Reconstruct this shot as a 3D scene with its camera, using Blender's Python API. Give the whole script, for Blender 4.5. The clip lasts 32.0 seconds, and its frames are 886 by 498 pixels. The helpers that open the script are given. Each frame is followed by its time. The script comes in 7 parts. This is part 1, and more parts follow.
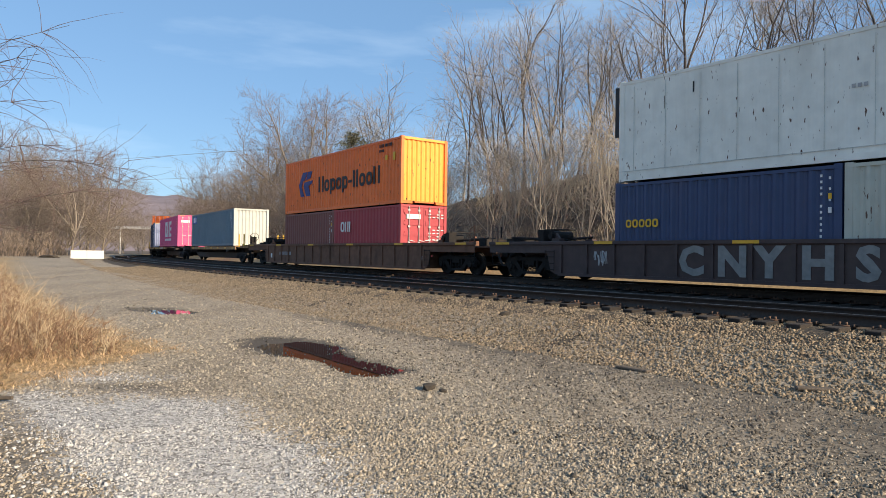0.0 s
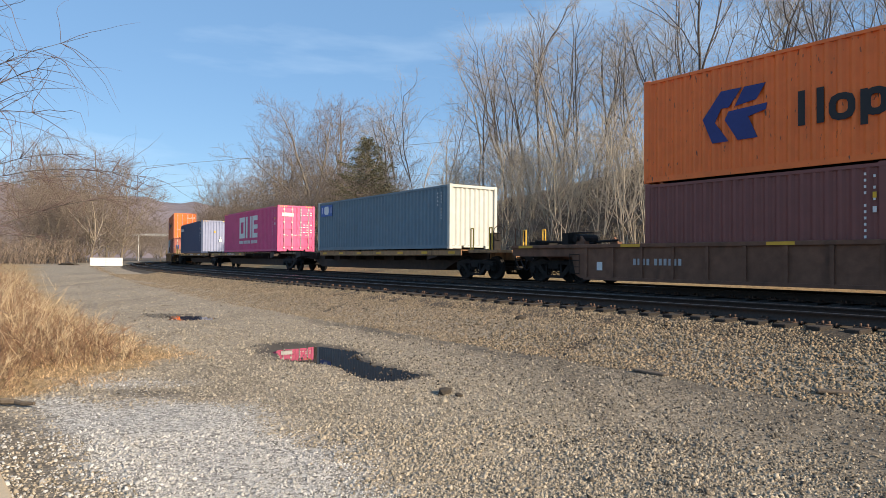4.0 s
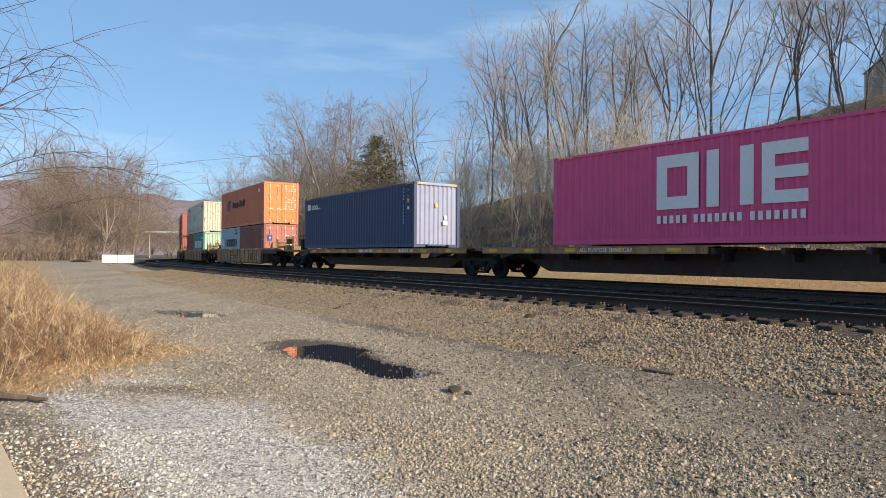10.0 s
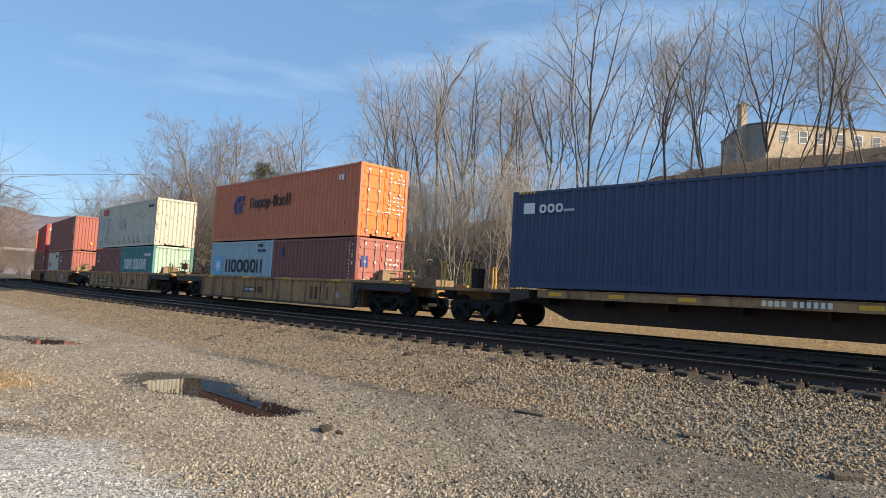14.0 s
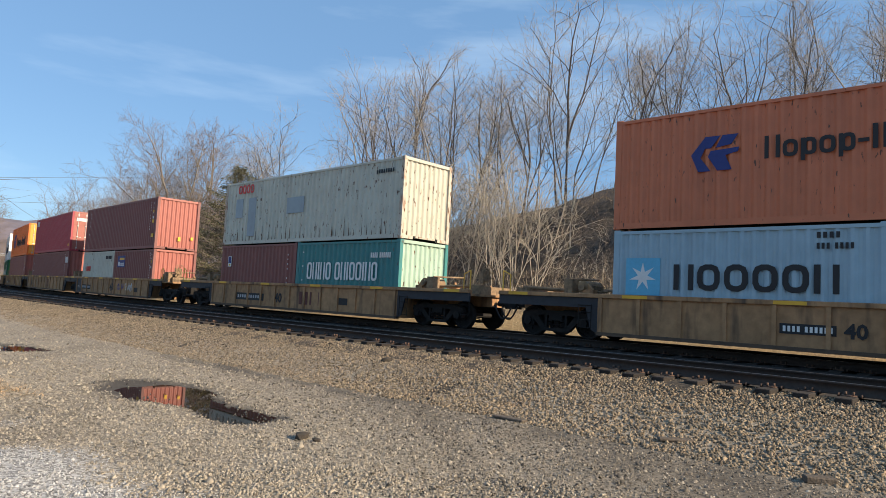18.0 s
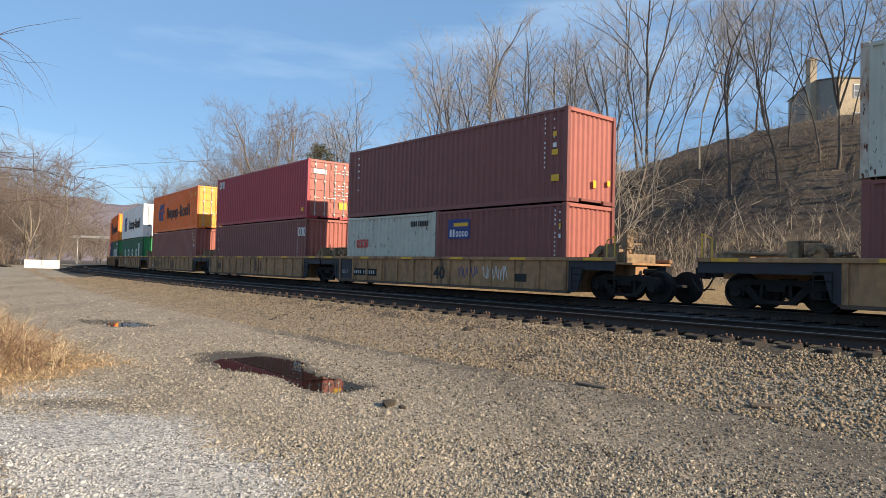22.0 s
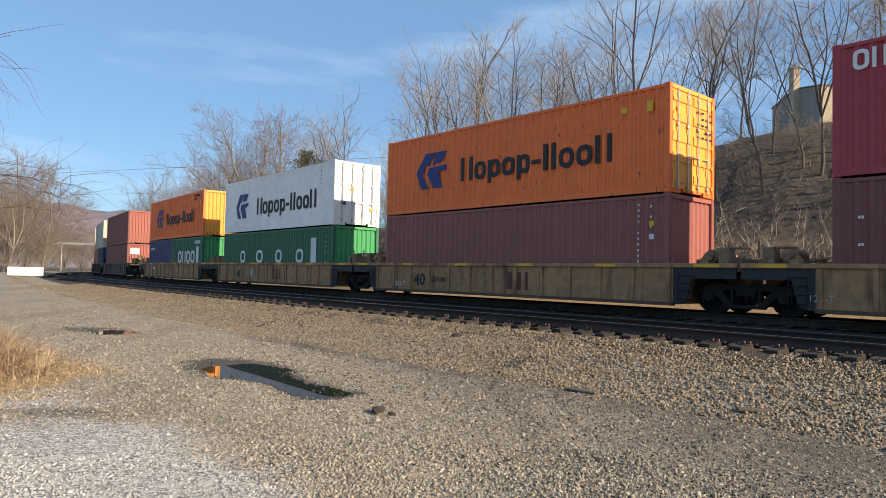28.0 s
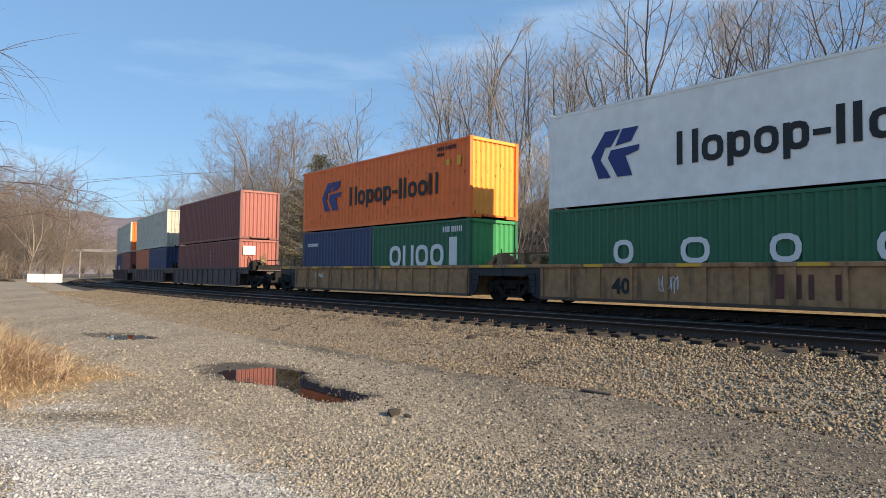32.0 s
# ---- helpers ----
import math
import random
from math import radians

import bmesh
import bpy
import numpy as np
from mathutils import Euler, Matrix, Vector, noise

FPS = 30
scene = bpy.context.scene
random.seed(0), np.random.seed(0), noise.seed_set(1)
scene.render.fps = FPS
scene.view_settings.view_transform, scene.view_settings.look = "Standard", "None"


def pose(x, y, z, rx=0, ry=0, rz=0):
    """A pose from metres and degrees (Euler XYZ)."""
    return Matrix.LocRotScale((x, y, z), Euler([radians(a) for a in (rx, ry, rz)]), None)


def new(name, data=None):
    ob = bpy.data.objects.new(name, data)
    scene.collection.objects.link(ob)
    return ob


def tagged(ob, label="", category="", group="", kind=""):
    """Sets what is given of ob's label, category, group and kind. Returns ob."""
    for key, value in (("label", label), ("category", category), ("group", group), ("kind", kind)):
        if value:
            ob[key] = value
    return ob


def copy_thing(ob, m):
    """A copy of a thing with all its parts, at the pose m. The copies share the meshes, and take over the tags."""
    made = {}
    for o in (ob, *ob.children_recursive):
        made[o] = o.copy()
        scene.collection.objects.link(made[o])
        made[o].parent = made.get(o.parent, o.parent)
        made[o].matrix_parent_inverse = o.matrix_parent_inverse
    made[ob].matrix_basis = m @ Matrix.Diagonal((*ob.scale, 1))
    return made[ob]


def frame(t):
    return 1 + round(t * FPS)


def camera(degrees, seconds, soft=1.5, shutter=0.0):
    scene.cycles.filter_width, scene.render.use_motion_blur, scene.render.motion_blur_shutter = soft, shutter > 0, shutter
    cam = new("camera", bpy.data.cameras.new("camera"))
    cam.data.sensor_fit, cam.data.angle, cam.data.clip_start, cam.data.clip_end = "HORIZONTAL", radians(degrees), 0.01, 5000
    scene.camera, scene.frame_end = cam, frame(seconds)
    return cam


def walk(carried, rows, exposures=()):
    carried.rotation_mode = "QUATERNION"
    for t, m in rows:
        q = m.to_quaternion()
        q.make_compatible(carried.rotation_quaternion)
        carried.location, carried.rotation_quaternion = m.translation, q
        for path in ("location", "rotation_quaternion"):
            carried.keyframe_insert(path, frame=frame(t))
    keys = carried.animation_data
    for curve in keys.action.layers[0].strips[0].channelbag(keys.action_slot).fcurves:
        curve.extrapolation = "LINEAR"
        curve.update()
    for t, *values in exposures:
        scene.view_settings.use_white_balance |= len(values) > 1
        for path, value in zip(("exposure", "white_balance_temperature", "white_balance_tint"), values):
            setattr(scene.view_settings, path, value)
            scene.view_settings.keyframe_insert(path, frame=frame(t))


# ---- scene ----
cam = camera(67.4, 32.0, 0.5)


def eye_pose(x, y, z, yaw, pitch, roll):
    return pose(x, y, z, 90 + pitch, 0, yaw) @ pose(0, 0, 0, 0, 0, -roll)


# seconds, x, y, z, yaw, pitch, roll
PATH = [
    (0, -0.000, -0.000, 1.600, 0.004, 0.442, -0.780),
    (0.5, 0.001, -0.000, 1.602, 0.041, 0.516, -0.706),
    (1, -0.003, -0.000, 1.601, 0.141, 0.552, -0.695),
    (1.5, -0.006, -0.002, 1.601, 0.326, 0.594, -0.676),
    (2, -0.007, 0.004, 1.599, 0.522, 0.635, -0.855),
    (2.5, -0.004, -0.001, 1.600, 0.688, 0.721, -0.775),
    (3, -0.003, -0.004, 1.600, 0.984, 0.734, -0.524),
    (3.5, 0.000, -0.009, 1.601, 1.116, 0.791, -0.366),
    (4, 0.002, -0.011, 1.599, 1.290, 0.810, -0.309),
    (4.5, -0.000, -0.013, 1.605, 1.903, 0.823, -0.137),
    (6.5, 0.001, 0.010, 1.603, 2.123, 0.278, -0.059),
    (7, -0.003, 0.011, 1.598, 2.153, 0.365, -0.155),
    (7.5, -0.000, 0.013, 1.596, 2.122, 0.551, -0.243),
    (8, -0.003, 0.015, 1.599, 2.125, 0.621, -0.303),
    (8.5, 0.001, 0.011, 1.599, 2.170, 0.661, -0.180),
    (9, 0.000, 0.010, 1.596, 2.187, 0.655, -0.255),
    (9.5, -0.006, -0.003, 1.604, 2.154, 0.616, -0.341),
    (10, -0.002, -0.005, 1.601, 2.094, 0.624, -0.460),
    (10.5, -0.005, -0.003, 1.599, 1.848, 0.739, -0.288),
    (11, 0.000, -0.001, 1.599, 1.630, 0.755, -0.173),
    (11.5, -0.009, 0.028, 1.603, 1.757, 1.452, 0.755),
    (12, 0.005, 0.044, 1.605, -2.513, 4.005, -0.804),
    (12.5, 0.027, 0.021, 1.606, -2.772, 4.425, -3.092),
    (13, 0.034, 0.014, 1.610, -5.677, 4.240, -3.599),
    (13.5, 0.040, 0.026, 1.612, -7.136, 4.096, -3.346),
    (15.5, 0.050, 0.048, 1.613, -8.360, 3.999, -2.799),
    (16, 0.050, 0.050, 1.614, -8.545, 4.118, -2.748),
    (16.5, 0.048, 0.051, 1.613, -8.678, 4.297, -2.942),
    (17, 0.054, 0.051, 1.619, -8.724, 4.423, -2.696),
    (17.5, 0.063, 0.052, 1.615, -9.259, 4.546, -3.026),
    (18, 0.051, 0.051, 1.620, -9.509, 4.572, -3.042),
    (18.5, 0.060, 0.029, 1.624, -8.922, 4.411, -2.660),
    (19, 0.065, 0.028, 1.630, -8.391, 3.400, -2.159),
    (19.5, 0.075, 0.032, 1.641, -7.675, 2.997, -1.777),
    (20, 0.082, 0.045, 1.629, -5.908, 1.919, -1.767),
    (20.5, 0.048, 0.027, 1.621, -3.769, 1.967, -1.887),
    (21, 0.000, 0.033, 1.606, -4.044, 1.597, -1.277),
    (21.5, 0.019, 0.025, 1.610, -4.163, 1.661, -0.545),
    (22, 0.057, 0.023, 1.621, -2.867, 1.683, -1.441),
    (22.5, 0.052, 0.008, 1.626, -3.001, 1.774, -1.087),
    (23, 0.054, 0.021, 1.625, -2.926, 1.647, -0.811),
    (23.5, 0.052, 0.045, 1.612, -4.658, 2.360, -0.757),
    (24, 0.045, 0.027, 1.619, -5.790, 2.427, -0.680),
    (24.5, 0.052, 0.026, 1.621, -4.704, 2.589, -0.528),
    (25, 0.043, 0.020, 1.619, -4.258, 2.781, -0.527),
    (25.5, 0.044, 0.032, 1.622, -4.234, 2.786, -0.848),
    (27.5, 0.040, 0.008, 1.624, -3.882, 2.460, -1.153),
    (28, 0.038, 0.006, 1.623, -3.902, 2.239, -1.300),
    (28.5, 0.037, 0.016, 1.618, -3.888, 2.179, -1.559),
    (29, 0.041, 0.016, 1.625, -3.793, 2.264, -1.493),
    (29.5, 0.034, 0.008, 1.628, -3.561, 2.528, -1.361),
    (30, 0.035, 0.017, 1.616, -3.435, 2.585, -1.394),
    (30.5, 0.041, 0.017, 1.616, -3.255, 2.583, -0.973),
    (31, 0.043, 0.015, 1.615, -3.044, 2.546, -0.848),
    (31.5, 0.042, 0.019, 1.615, -2.777, 2.535, -0.850),
    (32, 0.042, 0.019, 1.610, -2.691, 2.448, -0.685),
]
walk(cam, [(r[0], eye_pose(*r[1:])) for r in PATH], [(0.0, 0.6, 6830, 10), (32.0, 0.6, 6830, 10)])

# ---- world, sun ----
SUN_DIR = Vector((0.823, -0.567, 0.0)).normalized()
SUN_EL = radians(25)
world = bpy.data.worlds.new("sky")
scene.world = world
world.use_nodes = True
wn, wl = world.node_tree.nodes, world.node_tree.links
wn.clear()
w_out = wn.new("ShaderNodeOutputWorld")
w_bg = wn.new("ShaderNodeBackground")
w_sky = wn.new("ShaderNodeTexSky")
w_sky.sky_type = "NISHITA"
w_sky.sun_disc = False
w_sky.sun_elevation = SUN_EL
w_sky.sun_rotation = math.atan2(SUN_DIR.x, SUN_DIR.y)
w_sky.air_density, w_sky.dust_density, w_sky.ozone_density = 0.95, 0.15, 2.6
w_tc = wn.new("ShaderNodeTexCoord")
w_map = wn.new("ShaderNodeMapping")
w_map.inputs["Rotation"].default_value = (0.0, radians(-8), radians(25))
w_map.inputs["Scale"].default_value = (1.2, 1.0, 7.0)
w_noise = wn.new("ShaderNodeTexNoise")
w_noise.inputs["Scale"].default_value, w_noise.inputs["Detail"].default_value = 1.6, 6.0
w_noise.inputs["Roughness"].default_value = 0.55
w_ramp = wn.new("ShaderNodeValToRGB")
w_ramp.color_ramp.elements[0].position, w_ramp.color_ramp.elements[1].position = 0.5, 0.82
w_ramp.color_ramp.elements[0].color, w_ramp.color_ramp.elements[1].color = (0, 0, 0, 1), (0.32, 0.32, 0.32, 1)
w_mix = wn.new("ShaderNodeMix")
w_mix.data_type = "RGBA"
w_mix.inputs[7].default_value = (7.6, 8.2, 9.0, 1)
wl.new(w_tc.outputs["Generated"], w_map.inputs["Vector"])
wl.new(w_map.outputs["Vector"], w_noise.inputs["Vector"])
wl.new(w_noise.outputs["Fac"], w_ramp.inputs["Fac"])
wl.new(w_ramp.outputs["Color"], w_mix.inputs[0])
# thin high haze evens the blue out
w_haze = wn.new("ShaderNodeMix")
w_haze.data_type = "RGBA"
w_haze.inputs[0].default_value = 0.6
w_haze.inputs[7].default_value = (1.5, 2.75, 4.65, 1)
wl.new(w_sky.outputs["Color"], w_haze.inputs[6])
wl.new(w_haze.outputs[2], w_mix.inputs[6])
w_tint = wn.new("ShaderNodeMix")
w_tint.data_type, w_tint.blend_type = "RGBA", "MULTIPLY"
w_tint.inputs[0].default_value = 1.0
w_tint.inputs[7].default_value = (0.89, 0.98, 1.035, 1)
wl.new(w_mix.outputs[2], w_tint.inputs[6])
wl.new(w_tint.outputs[2], w_bg.inputs["Color"])
w_bg.inputs["Strength"].default_value = 0.11
wl.new(w_bg.outputs["Background"], w_out.inputs["Surface"])
sun_data = bpy.data.lights.new("sun", "SUN")
sun_data.energy, sun_data.angle, sun_data.color = 5.0, radians(0.55), (1.0, 0.85, 0.66)
sun = new("sun", sun_data)
sun_vec = Vector((SUN_DIR.x * math.cos(SUN_EL), SUN_DIR.y * math.cos(SUN_EL), math.sin(SUN_EL)))
sun.matrix_basis = Matrix.Translation((30, -20, 40)) @ sun_vec.to_track_quat("Z", "Y").to_matrix().to_4x4()


# ---- materials ----
def mat(name, rgb, rough=0.6, metal=0.0, vary=0.25, fine=14.0, coarse=1.3, bump=0.3, bscale=60.0, second=None, amount=0.5, island=0.0, stretch=None, obj_random=0.0, spots=0.0, gravel=0.0):
    """Paint, rock or soil: a base colour with fine and coarse variation, a second tone in blotches, and relief."""
    m = bpy.data.materials.new(name)
    m.use_nodes = True
    n, l = m.node_tree.nodes, m.node_tree.links
    b = n["Principled BSDF"]
    b.inputs["Roughness"].default_value, b.inputs["Metallic"].default_value = rough, metal
    tc = n.new("ShaderNodeTexCoord")
    vec = tc.outputs["Object"]
    if stretch:
        mp = n.new("ShaderNodeMapping")
        mp.inputs["Scale"].default_value = stretch
        l.new(vec, mp.inputs["Vector"])
        vec_s = mp.outputs["Vector"]
    else:
        vec_s = vec

    def noise_tex(scale, v, detail=5.0):
        t = n.new("ShaderNodeTexNoise")
        t.inputs["Scale"].default_value, t.inputs["Detail"].default_value = scale, detail
        l.new(v, t.inputs["Vector"])
        return t.outputs["Fac"]

    def mix(fac, a, c):
        x = n.new("ShaderNodeMix")
        x.data_type = "RGBA"
        if isinstance(fac, float):
            x.inputs[0].default_value = fac
        else:
            l.new(fac, x.inputs[0])
        for i, v in ((6, a), (7, c)):
            if isinstance(v, tuple):
                x.inputs[i].default_value = (*v, 1)
            else:
                l.new(v, x.inputs[i])
        return x.outputs[2]

    def ramp(fac, lo, hi):
        r = n.new("ShaderNodeMapRange")
        r.inputs["From Min"].default_value, r.inputs["From Max"].default_value = lo, hi
        l.new(fac, r.inputs["Value"])
        return r.outputs["Result"]

    dark = tuple(c * (1 - vary) for c in rgb)
    light = tuple(min(1, c * (1 + vary)) for c in rgb)
    col = mix(ramp(noise_tex(fine, vec), 0.3, 0.7), dark, light)
    col2 = mix(ramp(noise_tex(coarse, vec), 0.3, 0.75), dark, light)
    col = mix(0.45, col, col2)
    if second:
        x = n.new("ShaderNodeMath")
        x.operation = "MULTIPLY"
        x.inputs[1].default_value = amount
        l.new(ramp(noise_tex(coarse * 2.3, vec_s, 8.0), 0.52, 0.72), x.inputs[0])
        col = mix(x.outputs[0], col, second)
    if spots:
        mp = n.new("ShaderNodeMapping")
        mp.inputs["Scale"].default_value = (1.0, 1.0, 0.3)
        l.new(vec, mp.inputs["Vector"])
        sp = ramp(noise_tex(13.0, mp.outputs["Vector"], 3.0), 0.67 - spots * 0.06, 0.72 - spots * 0.06)
        stain = n.new("ShaderNodeMath")
        stain.operation = "MULTIPLY"
        stain.inputs[1].default_value = min(0.7, 0.25 * spots)
        l.new(ramp(noise_tex(3.0, mp.outputs["Vector"], 5.0), 0.5, 0.72), stain.inputs[0])
        col = mix(stain.outputs[0], col, (0.2, 0.1, 0.05))
        col = mix(sp, col, (0.1, 0.04, 0.018))
    if island or obj_random:
        g = n.new("ShaderNodeNewGeometry") if island else n.new("ShaderNodeObjectInfo")
        hs = n.new("ShaderNodeHueSaturation")
        v = n.new("ShaderNodeMapRange")
        k = island or obj_random
        v.inputs["To Min"].default_value, v.inputs["To Max"].default_value = 1 - k, 1 + k
        l.new(g.outputs["Random Per Island" if island else "Random"], v.inputs["Value"])
        l.new(v.outputs["Result"], hs.inputs["Value"])
        l.new(col, hs.inputs["Color"])
        col = hs.outputs["Color"]
    if gravel:
        vo = n.new("ShaderNodeTexVoronoi")
        vo.inputs["Scale"].default_value = gravel
        l.new(vec, vo.inputs["Vector"])
        sc = n.new("ShaderNodeSeparateColor")
        l.new(vo.outputs["Color"], sc.inputs["Color"])
        hs = n.new("ShaderNodeHueSaturation")
        v = n.new("ShaderNodeMapRange")
        v.inputs["To Min"].default_value, v.inputs["To Max"].default_value = 0.35, 2.0
        l.new(sc.outputs[0], v.inputs["Value"])
        l.new(v.outputs["Result"], hs.inputs["Value"])
        l.new(col, hs.inputs["Color"])
        # cell edges darkened to paint the shade in the gaps between stones
        col = mix(ramp(vo.outputs["Distance"], 0.45, 0.75), hs.outputs["Color"], tuple(c * 0.25 for c in rgb))
    l.new(col, b.inputs["Base Color"])
    if bump:
        bp = n.new("ShaderNodeBump")
        bp.inputs["Strength"].default_value, bp.inputs["Distance"].default_value = bump, 0.02
        l.new(noise_tex(bscale, vec), bp.inputs["Height"])
        l.new(bp.outputs["Normal"], b.inputs["Normal"])
    return m


def paint(name, rgb, wear=0.25, rust=(0.13, 0.05, 0.025), rough=0.5, spots=0.0):
    return mat(name, rgb, rough, spots=spots, vary=0.12, fine=3.0, coarse=0.35, bump=0.12, bscale=9.0, second=rust, amount=wear, stretch=(1.6, 1.6, 0.35))


M = {}
M["steel_dark"] = mat("dark_grimy_steel", (0.014, 0.012, 0.011), 0.85, 0.2, 0.4, 9, 1.5, 0.3, 30, (0.05, 0.035, 0.025), 0.5)
M["rail_head"] = mat("worn_rail_head", (0.32, 0.3, 0.28), 0.35, 1.0, 0.2)
M["rail"] = mat("rusted_rail_steel", (0.045, 0.03, 0.022), 0.8, 0.1, 0.4, 20, 2)
M["tie"] = mat("weathered_tie_wood", (0.024, 0.018, 0.014), 0.9, 0, 0.35, 25, 3, 0.6, 40, (0.045, 0.034, 0.025), 0.6, obj_random=0.35)
M["plate"] = mat("rusty_tie_plate", (0.13, 0.075, 0.05), 0.85, 0.2, 0.35, 30, 3)
# dark base under the loose stones: gap shade is put into its colour
M["ballast"] = mat("limestone_ballast", (0.05, 0.038, 0.025), 0.95, 0, 0.5, 22, 1.0, 1.0, 18, (0.06, 0.045, 0.03), 0.6, gravel=26.0)
# near-black colour stands in for the shadow under and beside the train
M["ballast_dark"] = mat("shaded_ballast", (0.034, 0.028, 0.023), 0.95, 0, 0.45, 22, 1.0, 1.0, 18)
M["stone"] = mat("crushed_stone", (0.225, 0.171, 0.11), 0.9, 0, 0.2, 12, 0.8, 0.3, 60, (0.2, 0.13, 0.075), 0.5, island=0.65)
M["stone_road"] = mat("road_gravel_stone", (0.315, 0.266, 0.198), 0.92, 0, 0.2, 12, 1.0, 0.3, 60, island=0.5)
M["stone_damp"] = mat("damp_gravel_stone", (0.155, 0.127, 0.092), 0.8, 0, 0.25, 12, 1.0, 0.3, 60, island=0.9)
M["stone_wet"] = mat("wet_gravel_stone", (0.075, 0.062, 0.046), 0.45, 0, 0.25, 12, 1.0, 0.3, 60, island=0.5)
M["stone_pale"] = mat("pale_limestone_chips", (0.45, 0.43, 0.395), 0.92, 0, 0.15, 12, 1.0, 0.3, 60, island=0.32)
M["well_yellow"] = mat("faded_yellow_car_paint", (0.38, 0.205, 0.095), 0.8, 0, 0.35, 5, 0.6, 0.2, 15, (0.06, 0.038, 0.026), 0.9, stretch=(2.6, 2.6, 0.4))
M["well_brown"] = mat("brown_car_paint", (0.175, 0.084, 0.05), 0.85, 0, 0.3, 5, 0.6, 0.2, 15, (0.06, 0.033, 0.02), 0.7, stretch=(1.5, 1.5, 0.5))
M["well_black"] = mat("sooty_maroon_car_paint", (0.058, 0.035, 0.032), 0.65, 0, 0.3, 5, 0.6, 0.2, 15, (0.08, 0.06, 0.05), 0.4, stretch=(1.5, 1.5, 0.5))
M["well_purple"] = mat("dusty_plum_car_paint", (0.1, 0.07, 0.062), 0.65, 0, 0.3, 5, 0.6, 0.2, 15, (0.05, 0.035, 0.03), 0.6, stretch=(1.5, 1.5, 0.5))
M["stripe"] = paint("yellow_reflector_stripe", (0.75, 0.4, 0.03), 0.3)
M["yellow"] = paint("safety_yellow", (0.7, 0.42, 0.05), 0.35)
M["white"] = mat("white_marking", (0.72, 0.72, 0.7), 0.6, vary=0.08)
M["grey_mark"] = mat("grey_marking", (0.4, 0.4, 0.4), 0.6, vary=0.15)
M["tag_silver"] = mat("silver_spray_paint", (0.22, 0.225, 0.22), 0.5, 0.2, 0.25, 6, 1.5)
M["black"] = mat("black_marking", (0.012, 0.012, 0.014), 0.6, vary=0.1)
M["maroon_mark"] = mat("faded_maroon_marking", (0.13, 0.04, 0.03), 0.7, vary=0.3)
M["navy"] = mat("navy_marking", (0.012, 0.03, 0.17), 0.55, vary=0.12)
M["red_mark"] = mat("red_marking", (0.62, 0.05, 0.04), 0.55, vary=0.12)
M["amber"] = mat("amber_decal", (0.75, 0.42, 0.02), 0.5, vary=0.1)
M["bark"] = mat("grey_brown_bark", (0.23, 0.19, 0.145), 0.9, 0, 0.35, 9, 1.2, 0.5, 20)
M["bark_dark"] = mat("dark_bark", (0.1, 0.083, 0.07), 0.9, 0, 0.35, 9, 1.2, 0.5, 20)
M["twig"] = mat("bare_twigs", (0.33, 0.288, 0.24), 0.9, 0, 0.2, 5, 0.8, 0)
M["twig_brown"] = mat("reddish_bare_twigs", (0.205, 0.16, 0.13), 0.9, 0, 0.2, 5, 0.8, 0)
M["twig_pale"] = mat("pale_saplings", (0.42, 0.36, 0.28), 0.9, 0, 0.2, 5, 0.8, 0)
M["grass"] = mat("dry_straw_grass", (0.42, 0.29, 0.165), 0.85, 0, 0.3, 4, 0.7, 0, 60, (0.24, 0.14, 0.075), 0.6, island=0.7)
M["grass_pale"] = mat("bleached_dry_grass", (0.44, 0.35, 0.225), 0.85, 0, 0.2, 6, 1.0, 0, island=0.55)
M["weed"] = mat("dead_weed_stems", (0.21, 0.12, 0.07), 0.9, 0, 0.25, 6, 1.0, 0, island=0.5)
M["weed_pale"] = mat("pale_dead_stalks", (0.5, 0.38, 0.24), 0.9, 0, 0.25, 6, 1.0, 0, island=0.4)
M["brush"] = mat("winter_brush", (0.215, 0.163, 0.122), 0.9, 0, 0.25, 6, 1.0, 0, island=0.75)
M["needles"] = mat("cedar_foliage", (0.105, 0.1, 0.05), 0.85, 0, 0.3, 8, 1.0, 0, island=0.4)
M["concrete"] = mat("pale_concrete", (0.62, 0.6, 0.56), 0.9, 0, 0.12, 8, 1.2, 0.2, 40)
M["slab"] = mat("tan_concrete_slab", (0.5, 0.4, 0.27), 0.9, 0, 0.12, 18, 2, 0.3, 60)
M["rock"] = mat("dark_soil_clod", (0.05, 0.04, 0.03), 0.95, 0, 0.3)
M["log"] = mat("rotten_wood", (0.11, 0.085, 0.062), 0.95, 0, 0.4, 20, 3, 0.6, 30)
M["wire"] = mat("power_wire", (0.3, 0.3, 0.31), 0.6)
M["guard"] = mat("galvanised_guardrail", (0.5, 0.5, 0.5), 0.5, 0.6, 0.2)
# the haze of distance is mixed into the ridge's own colour
M["hill"] = mat("hazed_wooded_ridge", (0.175, 0.148, 0.165), 1.0, 0, 0.35, 0.06, 0.01, 0.0)


